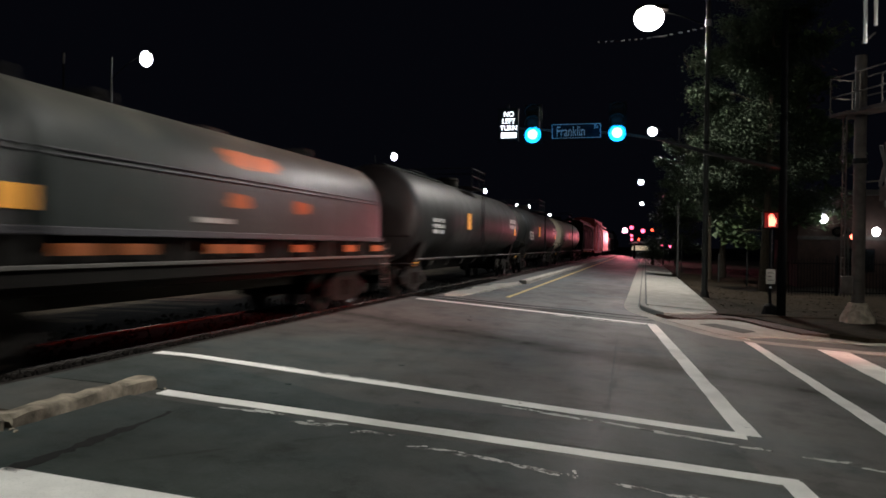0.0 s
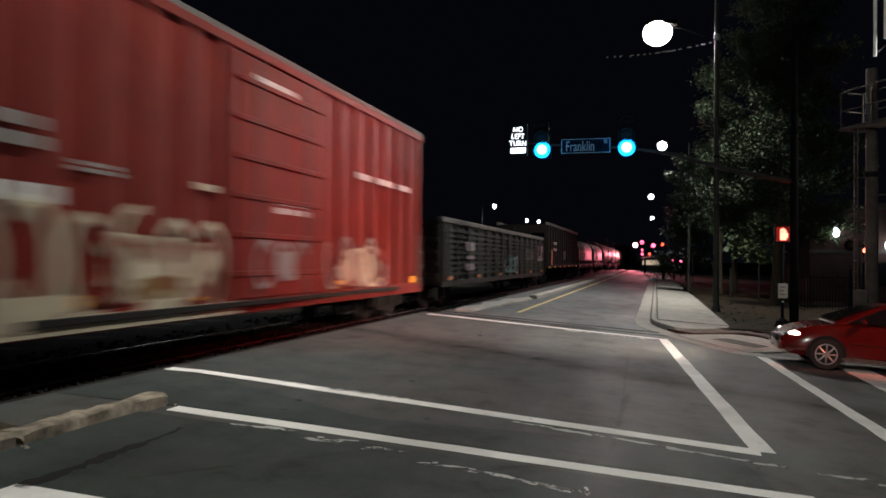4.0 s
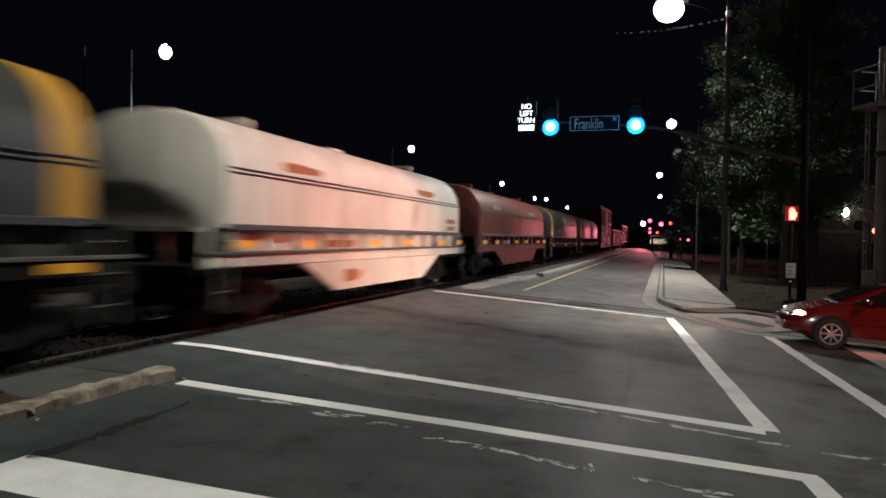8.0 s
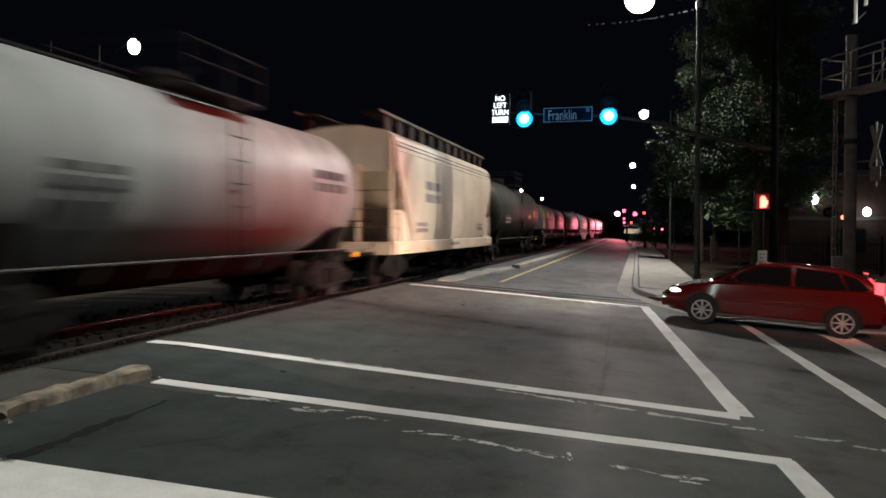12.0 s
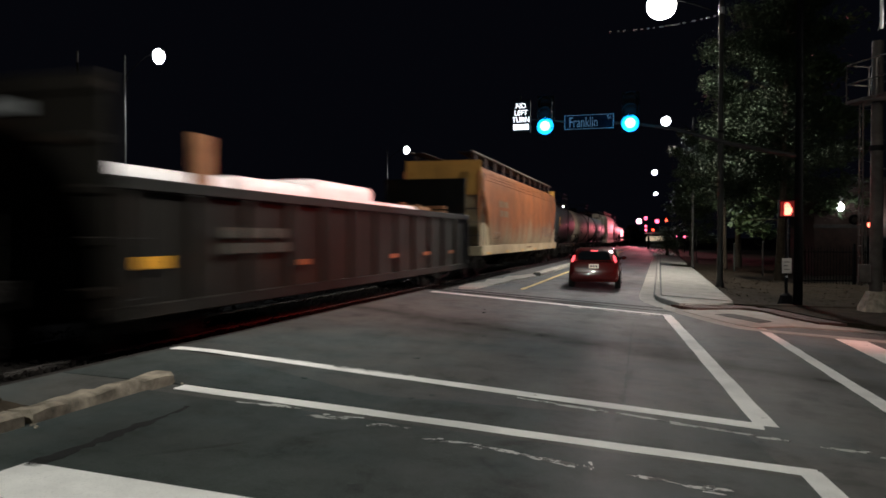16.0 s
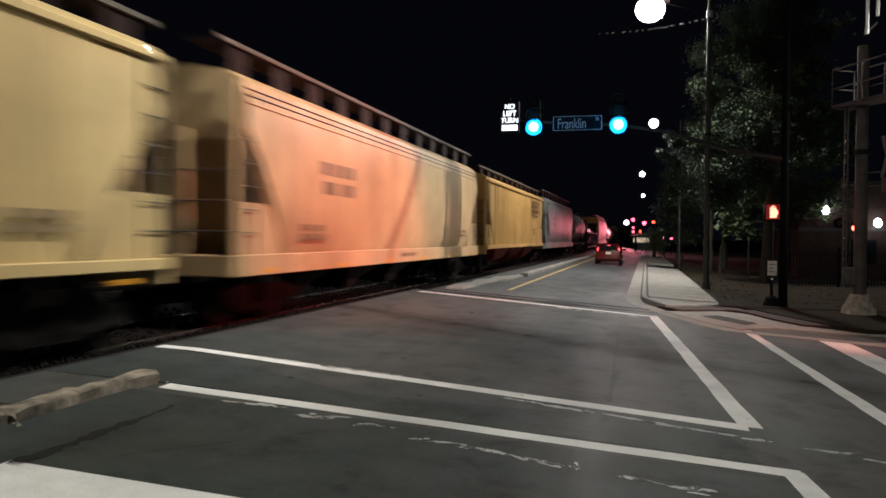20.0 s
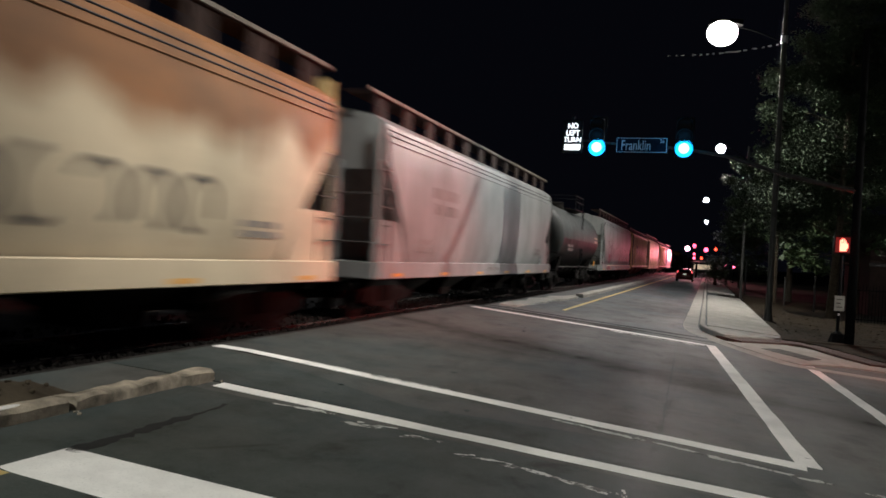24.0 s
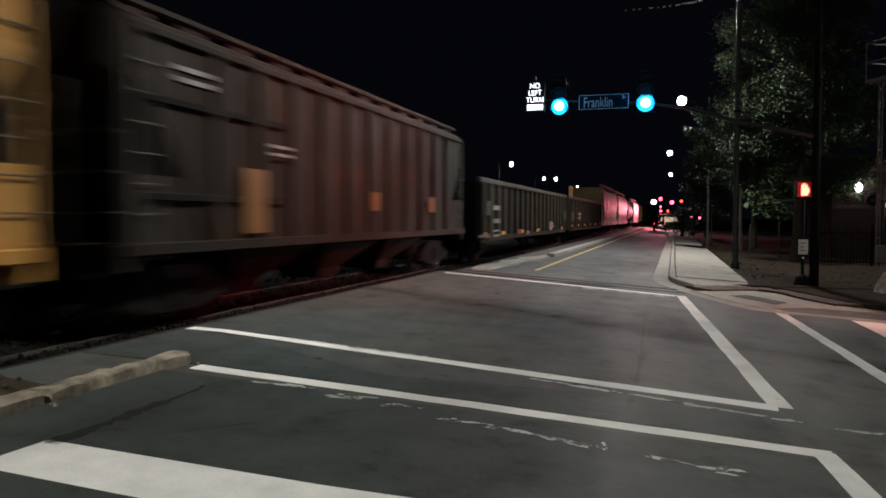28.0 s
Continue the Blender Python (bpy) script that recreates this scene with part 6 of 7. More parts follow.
P["olive_hood"] = weathered("dented_olive_hood_paint", (0.024, 0.027, 0.019), 0.5, 0.1, 0.42, from_top=(2.75, 3.5, 1.5, DUST), dent=0.05)
P["slate_hood"] = weathered("dented_slate_hood_paint", (0.0125, 0.0162, 0.0160), 0.5, 0.06, 0.40, spec=0.28, from_top=(2.9, 3.6, 1.6, DUST), dent=0.05)
P["grey_hood"] = weathered("dented_grey_hood_paint", (0.0200, 0.0195, 0.0165), 0.5, 0.08, 0.45, spec=0.2, from_top=(2.8, 3.55, 1.5, DUST), dent=0.05)
P["dustypale"] = weathered("dusty_pale_hood_paint", (0.085, 0.076, 0.060), 0.6, 0.2, 0.5, (0.02, 0.015, 0.012), spec=0.2, dent=0.05)
P["coilwhite"] = weathered("chalky_white_paint", (0.37, 0.345, 0.30), 0.3, 0.1, 0.5, (0.22, 0.09, 0.04), dent=0.03)
P["butter"] = weathered("pale_yellow_paint", (0.52, 0.385, 0.175), 0.25, 0.05, 0.45)
# red flasher light on the outlet bays, put into their colour
P["bayred"] = weathered("redlit_bay_paint", (0.24, 0.022, 0.014), 0.4, 0.1, 0.6)
P["graf_cream"] = weathered("cream_spray_paint", (0.30, 0.26, 0.19), 0.5, 0.1)
P["graf_pale"] = weathered("pale_spray_paint", (0.20, 0.185, 0.18), 0.4, 0.0)
P["gold_letter"] = weathered("brown_lettering", (0.11, 0.07, 0.035), 0.3, 0.0)
P["faded_grey"] = weathered("faded_grey_lettering", (0.16, 0.155, 0.15), 0.4, 0.0)
P["mustard"] = weathered("mustard_panel", (0.11, 0.055, 0.014), 0.5, 0.1)
P["dimgrey"] = weathered("dull_grey_paint", (0.22, 0.23, 0.225), 0.35, 0.05, 0.5, spec=0.15)
P["faded_mark"] = weathered("faded_lettering", (0.20, 0.135, 0.075), 0.4, 0.0)
# grimy, rusty steel, darkened further to carry the shade of brackets and front ends
P["boardpost"] = weathered("shaded_grimy_steel", (0.022, 0.012, 0.010), 0.4, 0.3, 0.75, (0.03, 0.012, 0.008), None, 0.1)
P["boardedge"] = weathered("running_board_edge", (0.10, 0.085, 0.07), 0.4, 0.2, 0.7)
M.update(P)


def hood_marks(mark, ey=None, z0=2.45, z1=2.95):
    def deco(car, L, xf):
        c = -L * 0.5 if ey is None else ey
        patch(car, "emblem", xf, c - 0.75, c + 0.75, z0, z1, mark)
        part("emblem_bar", bevel_box(1.505, 1.515, c - 0.7, c + 0.7, 2.10, 2.19, 0.002), mark, car)
        reflectors(car, [-1.2, -L / 2, -L + 1.6], 1.545, 1.12, 0.6, 0.12)
        stencil(car, 1.51, -L * 0.72, 2.0, 1, 1.3, 0.10, "graf_white")
    return deco


def tank_marks(colour="stencil_white", placard=True):
    def deco(car, L, xf):
        stencil(car, xf(2.6), -2.6, 2.7, 2, 1.7, 0.18, colour)
        stencil(car, xf(2.2), -L + 3.2, 2.3, 3, 1.5, 0.12, colour)
        if placard:
            part("placard", bevel_box(-0.005, 0.005, -0.3, 0.3, -0.3, 0.3, 0.002), "placard", car, at=pose(xf(2.4), -L * 0.62, 2.4))
            part("placard", bevel_box(-0.005, 0.005, -0.22, 0.22, -0.22, 0.22, 0.002), "placard", car, at=pose(xf(2.25), -1.9, 2.25))
        reflectors(car, [-1.0, -L + 1.0], 1.36, 0.95, 0.4, 0.1)
    return deco


def hopper_marks(bars="faded_grey", extra=None, z=2.9, emblem=None):
    def deco(car, L, xf):
        stencil(car, xf(z), -2.9 if emblem else -L + 4.2, z, 2, 1.9, 0.26, bars)
        stencil(car, xf(1.7), -2.6, 1.75, 2, 1.0, 0.10, bars)
        stencil(car, xf(1.7), -L + 3.0, 1.7, 2, 1.2, 0.12, bars)
        stencil(car, 1.585, -L * 0.5, 1.06, 1, 1.4, 0.10, bars)
        reflectors(car, span(-1.2, -L + 1.2, 5), 1.58, 0.94, 0.42, 0.07)
        if emblem:
            part("emblem", bevel_box(xf(3.0), xf(3.0) + 0.01, -3.6, -2.2, 2.75, 3.35, 0.003), emblem, car)
        if extra:
            extra(car, L, xf)
    return deco


# cars ahead of the crossing when the clip begins, from the far end
s = 194.5
for kind, paint, ln in (("t", "dkgrey", 16.5), ("h", "ltgrey", 18.0), ("g", "gongrey", 20.0), ("h", "tan", 18.0)):
    if kind == "t":
        tank_car("dark grey tank car far along the train", s, s - ln, paint, deco=tank_marks())
    elif kind == "h":
        covered_hopper("pale covered hopper car far along the train", s, s - ln, paint, deco=hopper_marks())
    else:
        gondola("grimy grey gondola car far along the train", s, s - ln, paint)
    s -= ln + 1.4
boxcar("red boxcar with ribbed sides", 116.4, 99.4, "boxred", "boxred")
covered_hopper("brown ribbed covered hopper car", 97.9, 80.2, "brown", ribbed=True, top=4.36, rib_size=(0.07, 0.10, 10), deco=hopper_marks("gongrey"))
tank_car("cream tank car with streaks of grime", 78.6, 59.6, "cream", deco=tank_marks("stencil_dark"))
tank_car("black tank car with white stencils", 58.2, 41.2, "black", deco=tank_marks())
tank_car("black tank car with a railed platform", 39.9, 20.2, "black", deco=tank_marks(), radius=1.48)


def tank_yellow(car, L, xf):
    part("placard", bevel_box(0, 0.01, -5.8, -4.8, -0.1, 0.1, 0.003), "yellow", car, at=pose(xf(2.3), 0, 2.3))
    part("placard", bevel_box(0, 0.01, -3.55, -3.1, -0.2, 0.2, 0.003), "yellow", car, at=pose(xf(2.5), 0, 2.5))
    stencil(car, xf(2.2), -L + 3.2, 2.3, 3, 1.5, 0.12, "graf_white")
    reflectors(car, [-1.0, -L + 1.0], 1.36, 0.95, 0.4, 0.1)


def tank_rear(car, L, xf):
    part("placard", bevel_box(0, 0.01, -L + 0.95, -L + 1.4, -0.28, 0.28, 0.003), "yellow", car, at=pose(xf(2.55) - 0.03, 0, 2.6))
    stencil(car, xf(2.4), -L + 5.0, 2.45, 1, 1.9, 0.10, "graf_white")
    stencil(car, xf(2.9), -3.0, 2.9, 2, 1.4, 0.12, "graf_white")
    reflectors(car, [-1.0, -L + 1.0], 1.36, 0.95, 0.4, 0.1)


def tank_pink(car, L, xf):
    part("placard", bevel_box(0, 0.01, -L + 0.95, -L + 1.4, -0.28, 0.28, 0.003), "yellow", car, at=pose(xf(2.55) - 0.03, 0, 2.6))
    for y, w in ((-11.2, 2.2), (-4.4, 2.0)):
        for z in (2.46, 2.30, 2.12):
            stencil(car, xf(z), y, z, 1, w * (1.0 if z > 2.2 else 0.7), 0.10, "graf_pale")
    reflectors(car, [-1.0, -L + 1.0], 1.36, 0.95, 0.4, 0.1)


def graf_coil(car, L, xf):
    blotch(car, "graffiti", xf, -8.1, -5.9, 2.72, 3.05, "graf_orange", 4, 7)
    for y in (-7.6, -5.3):
        blotch(car, "graffiti", xf, y - 0.4, y + 0.4, 2.05, 2.32, "graf_orange", int(-y * 5), 5)
    part("placard", bevel_box(1.505, 1.515, -12.5, -11.95, 1.85, 2.12, 0.002), "placard", car)
    reflectors(car, (-11.2, -10.2, -8.2, -7.4, -5.4, -2.9, -1.2), 1.545, 1.42, 0.7, 0.14, "graf_orange")
    stencil(car, 1.51, -L + 6.0, 1.85, 1, 1.0, 0.08, "stencil_white")


coil_car("dark steel coil car with orange graffiti on its hood", 18.6, 4.3, "slate_hood", split=11.9, deco=graf_coil)
coil_car("grey coil car with yellow bands at the hood ends", 2.9, -11.9, "grey_hood", "yellow", deco=hood_marks("yellow", -7.3))


def coal_marks(car, L, xf):
    for z in (2.64, 2.24):
        for k in (-0.42, 0.42):
            part("lettering_bar", bevel_box(0, 0.01, -14.66 + k - 0.34, -14.66 + k + 0.34, -0.08, 0.08, 0.002), "graf_white", car, at=pose(xf(2), 0, z))
    for k in (-0.3, 0.3):
        part("lettering_bar", bevel_box(xf(2), xf(2) + 0.01, -9.36 + k - 0.18, -9.36 + k + 0.18, 1.92 - 0.3, 1.92 + 0.3, 0.002), "gontop", car)
    reflectors(car, span(-1.0, -L + 1.2, 6), xf(2) - 0.02, 1.12, 0.5, 0.08)
    part("placard", bevel_box(xf(2), xf(2) + 0.01, -16.14 - 0.2, -16.14 + 0.2, 1.77 - 0.5, 1.77 + 0.45, 0.003), "graf_orange", car)


gondola("tall grimy open hopper car with ribbed sides", -13.2, -31.4, "soot", 3.72, 1.15, 14, chord="gontop", deco=coal_marks, coal=True)


def gond_marks(car, L, xf):
    reflectors(car, span(-1.0, -L + 1.2, 5), xf(1), 0.95, 0.6, 0.12, "rust")
    scrawl(car, lambda z: 1.60, -2.6, -0.9, 1.5, 2.3, "graf_white", 15, 3, 0.10)
    scrawl(car, lambda z: 1.60, -L * 0.54, -L * 0.40, 1.0, 1.7, "graf_teal", 16, 7, 0.10)
    stencil(car, 1.60, -L + 3.7, 2.0, 1, 1.4, 0.30, "graf_white")
    stencil(car, 1.60, -L + 3.8, 1.62, 1, 1.1, 0.12, "graf_white")
    stencil(car, 1.60, -L + 3.7, 1.28, 1, 1.4, 0.24, "graf_white")
    scrawl(car, xf, -L * 0.30, -L * 0.18, 1.6, 2.1, "gontop", 18, 6, 0.08)


gondola("grimy gondola car with corrugated sides and faded graffiti", -32.7, -54.8, "gongrey", 2.72, 0.75, 14, True, "gontop", gond_marks)


def box_marks(car, L, xf):
    out = lambda z: xf(z) + 0.012
    blotch(car, "graffiti", out, -6.3, -3.5, 0.85, 1.85, "graf_cream", 21, 6)
    blotch(car, "graffiti", out, -13.3, -10.6, 0.82, 1.9, "graf_cream", 22, 6)
    blotch(car, "graffiti", out, -15.6, -13.4, 0.70, 1.15, "graf_cream", 23, 4)
    blotch(car, "graffiti", lambda z: 1.585, -8.9, -8.1, 1.1, 1.7, "graf_white", 24, 5)
    over = lambda z: xf(z) + 0.018
    scrawl(car, over, -6.4, -3.4, 0.95, 1.75, "boxred", 121, 5, 0.13)
    scrawl(car, over, -13.4, -10.5, 0.9, 1.8, "boxred", 122, 5, 0.14)
    scrawl(car, over, -16.2, -10.4, 0.85, 2.1, "graf_cream", 123, 7, 0.12)
    scrawl(car, over, -6.8, -3.2, 0.9, 2.0, "graf_white", 124, 5, 0.09)
    scrawl(car, lambda z: 1.60, -9.6, -7.6, 1.0, 1.8, "graf_white", 125, 3, 0.08)
    blotch(car, "graffiti", over, -12.6, -11.4, 0.95, 1.3, "mustard", 126, 7)
    part("sill_stripe", bevel_box(1.545, 1.552, -15.8, -10.0, 0.66, 0.86, 0.002), "graf_cream", car)
    stencil(car, xf(3) + 0.012, -3.4, 3.36, 1, 4.2, 0.14, "stencil_white")
    stencil(car, xf(3) + 0.012, -14.6, 2.95, 2, 1.2, 0.14, "graf_white")
    stencil(car, xf(3) + 0.012, -14.4, 2.2, 1, 1.3, 0.20, "stencil_white")
    stencil(car, xf(3) + 0.012, -13.2, 2.6, 2, 0.8, 0.05, "graf_white")
    part("lettering_bar", bevel_box(1.565, 1.572, -9.6, -8.2, 4.42, 4.52, 0.002), "stencil_white", car)
    part("lettering_bar", bevel_box(1.535, 1.56, -11.2, -10.7, 2.5, 2.6, 0.002), "graf_cream", car)
    stencil(car, 1.565, -L / 2 + 0.4, 2.5, 2, 1.4, 0.10, "stencil_white")
    reflectors(car, span(-1.2, -L + 1.2, 6), xf(1) + 0.005, 1.0, 0.42, 0.16)


boxcar("tall dark red boxcar with cream graffiti low on its side", -56.2, -73.5, "boxred", "gontop", box_marks)
coil_car("olive coil car with two hoods", -76.0, -93.3, "olive_hood", "yellow", split=8.6, deco=hood_marks("yellow"))
coil_car("dark grey coil car with yellow hood bands", -94.8, -109.8, "grey_hood", "yellow", deco=hood_marks("graf_white"))


def trough_marks(bar):
    def deco(car, L, xf):
        for k in (0.28, 0.78):
            blotch(car, "emblem", xf, -L * k - 0.9, -L * k + 0.9, 2.62, 2.82, bar, int(k * 90), 5)
        stencil(car, 1.51, -1.8, 2.0, 2, 1.0, 0.14, bar)
        reflectors(car, [-1.0, -3.0, -L * 0.4, -L * 0.55, -L + 3.4, -L + 1.2], 1.56, 1.36, 0.6, 0.13)
        stencil(car, 1.56, -L * 0.68, 1.36, 1, 1.6, 0.14, bar)
        blotch(car, "rust_patch", lambda z: 1.53, -L + 5.0, -L + 6.0, 0.55, 0.85, "rust", 41)
    return deco


coil_car("maroon coil car with a deep trough below the hood", -111.2, -127.7, "maroon", None, None, "maroon", "maroon", trough_marks("graf_white"))
coil_car("cream white coil car with a deep trough and roof brackets", -129.2, -144.3, "coilwhite", None, None, "coilwhite", "coilwhite", trough_marks("rust"))
coil_car("dark coil car with yellow bands and a yellow emblem", -145.6, -160.6, "slate_hood", "yellow", deco=hood_marks("yellow", -7.6, 2.42, 2.8), seam=2.28, trough="smear")
def twin_marks(car, L, xf):
    hood_marks("yellow", -3.8, 2.36, 2.74)(car, L, xf)
    patch(car, "emblem", xf, -13.4, -12.0, 2.40, 2.82, "yellow")
    part("emblem_bar", bevel_box(1.505, 1.515, -13.2, -12.1, 2.10, 2.18, 0.002), "yellow", car)
    part("placard", bevel_box(1.505, 1.515, -7.6, -7.0, 1.78, 2.0, 0.002), "graf_orange", car)
    reflectors(car, (-15.3, -9.4), 1.40, 1.42, 0.9, 0.22, "reflector")


coil_car("dark coil car with one dusty pale and one dark hood", -162.0, -178.4, "slate_hood", "yellow", split=8.3, deco=twin_marks, seam=2.25, rear_paint="dustypale", trough="smear", banded=-1)
tank_car("dark grey tank car with a yellow placard", -179.7, -195.8, "tankdark", deco=tank_yellow, band="black", radius=1.56, cz=2.55)
covered_hopper("cream covered hopper car with curved sides", -197.2, -211.4, "cream", deco=hopper_marks(), bays=3)
tank_car("pale grey tank car", -212.6, -225.8, "ltgrey", deco=tank_marks("stencil_dark", False))
tank_car("cream tank car with a dark band and red stains", -227.1, -245.3, "cream", band="dkgrey", deco=tank_marks("stencil_dark", False), radius=1.46)
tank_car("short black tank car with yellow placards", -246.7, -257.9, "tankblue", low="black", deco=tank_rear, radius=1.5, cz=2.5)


def orange_extra(car, L, xf):
    scrawl(car, xf, -6.4, -3.2, 1.6, 2.1, "graf_dark", 53, 7, 0.05)


covered_hopper("rusty orange covered hopper car with faded patches", -259.2, -280.3, "orange", "tan", deco=hopper_marks("faded_mark", orange_extra), square_end=True, end_paint="ochre", seams="orange")


def load_marks(car, L, xf):
    for i, (ya, yb, h) in enumerate(((-17.4, -14.6, 2.5), (-14.4, -11.7, 2.56), (-11.5, -8.4, 2.72), (-8.2, -4.9, 2.42))):
        part("wrapped_load", bevel_box(-1.2, 1.25, ya, yb, 1.2, h, 0.2, 3), "tarp", car, "white plastic-wrapped bundle")
    for i in range(4):
        y = -4.6 + 0.45 * i
        part("timber", bevel_box(0.6, 0.75, y - 0.06, y + 0.06, 1.8, 2.55 - 0.07 * (i % 3), 0.01), "wood", car)
    for z in (2.75, 2.9):
        part("timber", bevel_box(-1.2, 1.2, -1.9, -1.75, z - 0.45, z - 0.35, 0.01), "wood", car)
        part("timber", bevel_box(0.5, 0.65, -4.0, -1.6, z - 0.5, z - 0.4, 0.01), "wood", car)
    part("timber", bevel_box(1.22, 1.36, -15.75, -15.4, 2.0, 3.05, 0.01), "wood", car)
    part("faded_paint", bevel_box(-0.9, 0.3, -L + 0.19, -L + 0.2, 3.08, 3.26, 0.002), "grey", car)
    reflectors(car, (-17.1,), xf(1), 1.2, 0.6, 0.16)
    reflectors(car, (-12.8, -7.9, -5.2, -2.6), xf(1), 1.08, 0.4, 0.10, "rust")
    stencil(car, xf(1), -14.5, 1.6, 2, 2.2, 0.16, "smear")


gondola("dark gondola car loaded with white wrapped bundles and timber", -281.9, -299.9, "coal", 2.14, 0.55, 12, deco=load_marks, bulkhead=True, chord="gongrey")
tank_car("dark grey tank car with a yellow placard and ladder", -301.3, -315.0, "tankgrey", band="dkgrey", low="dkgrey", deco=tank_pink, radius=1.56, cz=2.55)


def grey_extra(car, L, xf):
    blotch(car, "rust_patch", xf, -5.0, -3.4, 1.5, 2.1, "faded_grey", 61)
    scrawl(car, xf, -8.6, -3.2, 1.4, 1.9, "graf_dark", 63, 5, 0.07)
    blotch(car, "faded_paint", xf, -9.5, -8.0, 1.2, 1.5, "grey", 62)


covered_hopper("light grey covered hopper car with curved sides", -316.5, -334.6, "ltgrey", deco=hopper_marks("faded_grey", grey_extra))
def gold_extra(car, L, xf):
    for i, y in enumerate((-3.3, -4.2, -5.1)):
        bm = bmesh.new()
        for z in (3.08, 3.33, 3.58):
            box(bm, 0, 0.01, y - 0.34, y + 0.34, z - 0.075, z + 0.075)
        box(bm, 0, 0.01, y - 0.34, y - 0.16, 3.1, 3.3)
        box(bm, 0, 0.01, y + 0.16, y + 0.34, 3.35, 3.55)
        part("emblem", bm, "gold_letter", car, at=pose(xf(3), 0, 0))
    stencil(car, xf(3), -4.2, 2.8, 1, 2.6, 0.13, "gold_letter")
    stencil(car, xf(3), -4.7, 2.0, 2, 0.7, 0.14, "gold_letter")


covered_hopper("yellow covered hopper car with ribbed sides", -336.0, -354.0, "gold", "gold", bay_paint="bayred", ribbed=True, top=4.52, deco=gold_extra, bays=3)
covered_hopper("buff yellow covered hopper car with faded lettering", -355.4, -373.5, "buff", deco=hopper_marks("faded_mark"))
covered_hopper("pale yellow covered hopper car with dark lettering", -374.9, -392.9, "butter", "butter", bay_paint="bayred", ribbed=True, top=4.52, deco=hopper_marks("faded_mark"), bays=3)


def graf_grey(car, L, xf):
    for i in range(10):
        y = -1.7 - 1.32 * i
        top = 2.55 - 0.14 * (i % 3)
        blotch(car, "graffiti", xf, y - 0.62, y + 0.30, 1.35, top, "graf_pale", 70 + i, 5)
        over = lambda z: xf(z) + 0.004
        scrawl(car, over, y - 0.62, y + 0.32, 1.7, top + 0.12, "graf_dark", 170 + i, 2, 0.09)
        if i < 6:
            blotch(car, "graffiti", over, y - 0.58, y + 0.1, 1.26, 1.75 + 0.12 * (i % 2), "graf_red", 270 + i, 7)
    blotch(car, "graffiti", xf, -15.2, -13.6, 1.3, 2.0, "graf_red", 76, 6)
    scrawl(car, xf, -16.2, -13.2, 1.5, 2.9, "graf_dark", 71, 3, 0.13)
    blotch(car, "graffiti", lambda z: 1.58, -16.4, -13.9, 0.88, 1.18, "graf_red", 75)
    scrawl(car, lambda z: 1.578, -11.5, -1.0, 0.92, 1.12, "graf_red", 77, 8, 0.06)
    part("sill_stripe", bevel_box(1.585, 1.595, -L + 2.5, -0.6, 1.16, 1.22, 0.002), "white", car)


covered_hopper("grey covered hopper car covered in red and dark graffiti", -394.3, -412.8, "dimgrey", deco=hopper_marks("faded_grey", graf_grey))


def tank22(car, L, xf):
    for z in (2.74, 2.52):
        part("lettering_bar", bevel_box(0, 0.01, -2.5, -1.45, -0.06, 0.06, 0.002), "graf_cream", car, at=pose(xf(z), 0, z, 0, (z - 2.55) * -40, 0))
    part("placard", bevel_box(1.36, 1.38, -1.05, -0.6, 1.15, 1.42, 0.003), "reflector", car)
    stencil(car, xf(2.2), -L + 3.2, 2.3, 3, 1.5, 0.12, "graf_white")


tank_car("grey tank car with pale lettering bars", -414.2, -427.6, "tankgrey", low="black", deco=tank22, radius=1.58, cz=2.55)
covered_hopper("light grey covered hopper car behind the tank", -429.2, -447.2, "ltgrey", deco=hopper_marks())


def rust_extra(car, L, xf):
    scrawl(car, xf, -9.5, -3.6, 1.5, 2.3, "graf_dark", 91, 7, 0.09)


covered_hopper("white covered hopper car with rust runs and graffiti", -448.7, -466.7, "rustywhite", deco=hopper_marks("faded_grey", rust_extra), square_end=True, pale_slope=True, end_paint="butter")


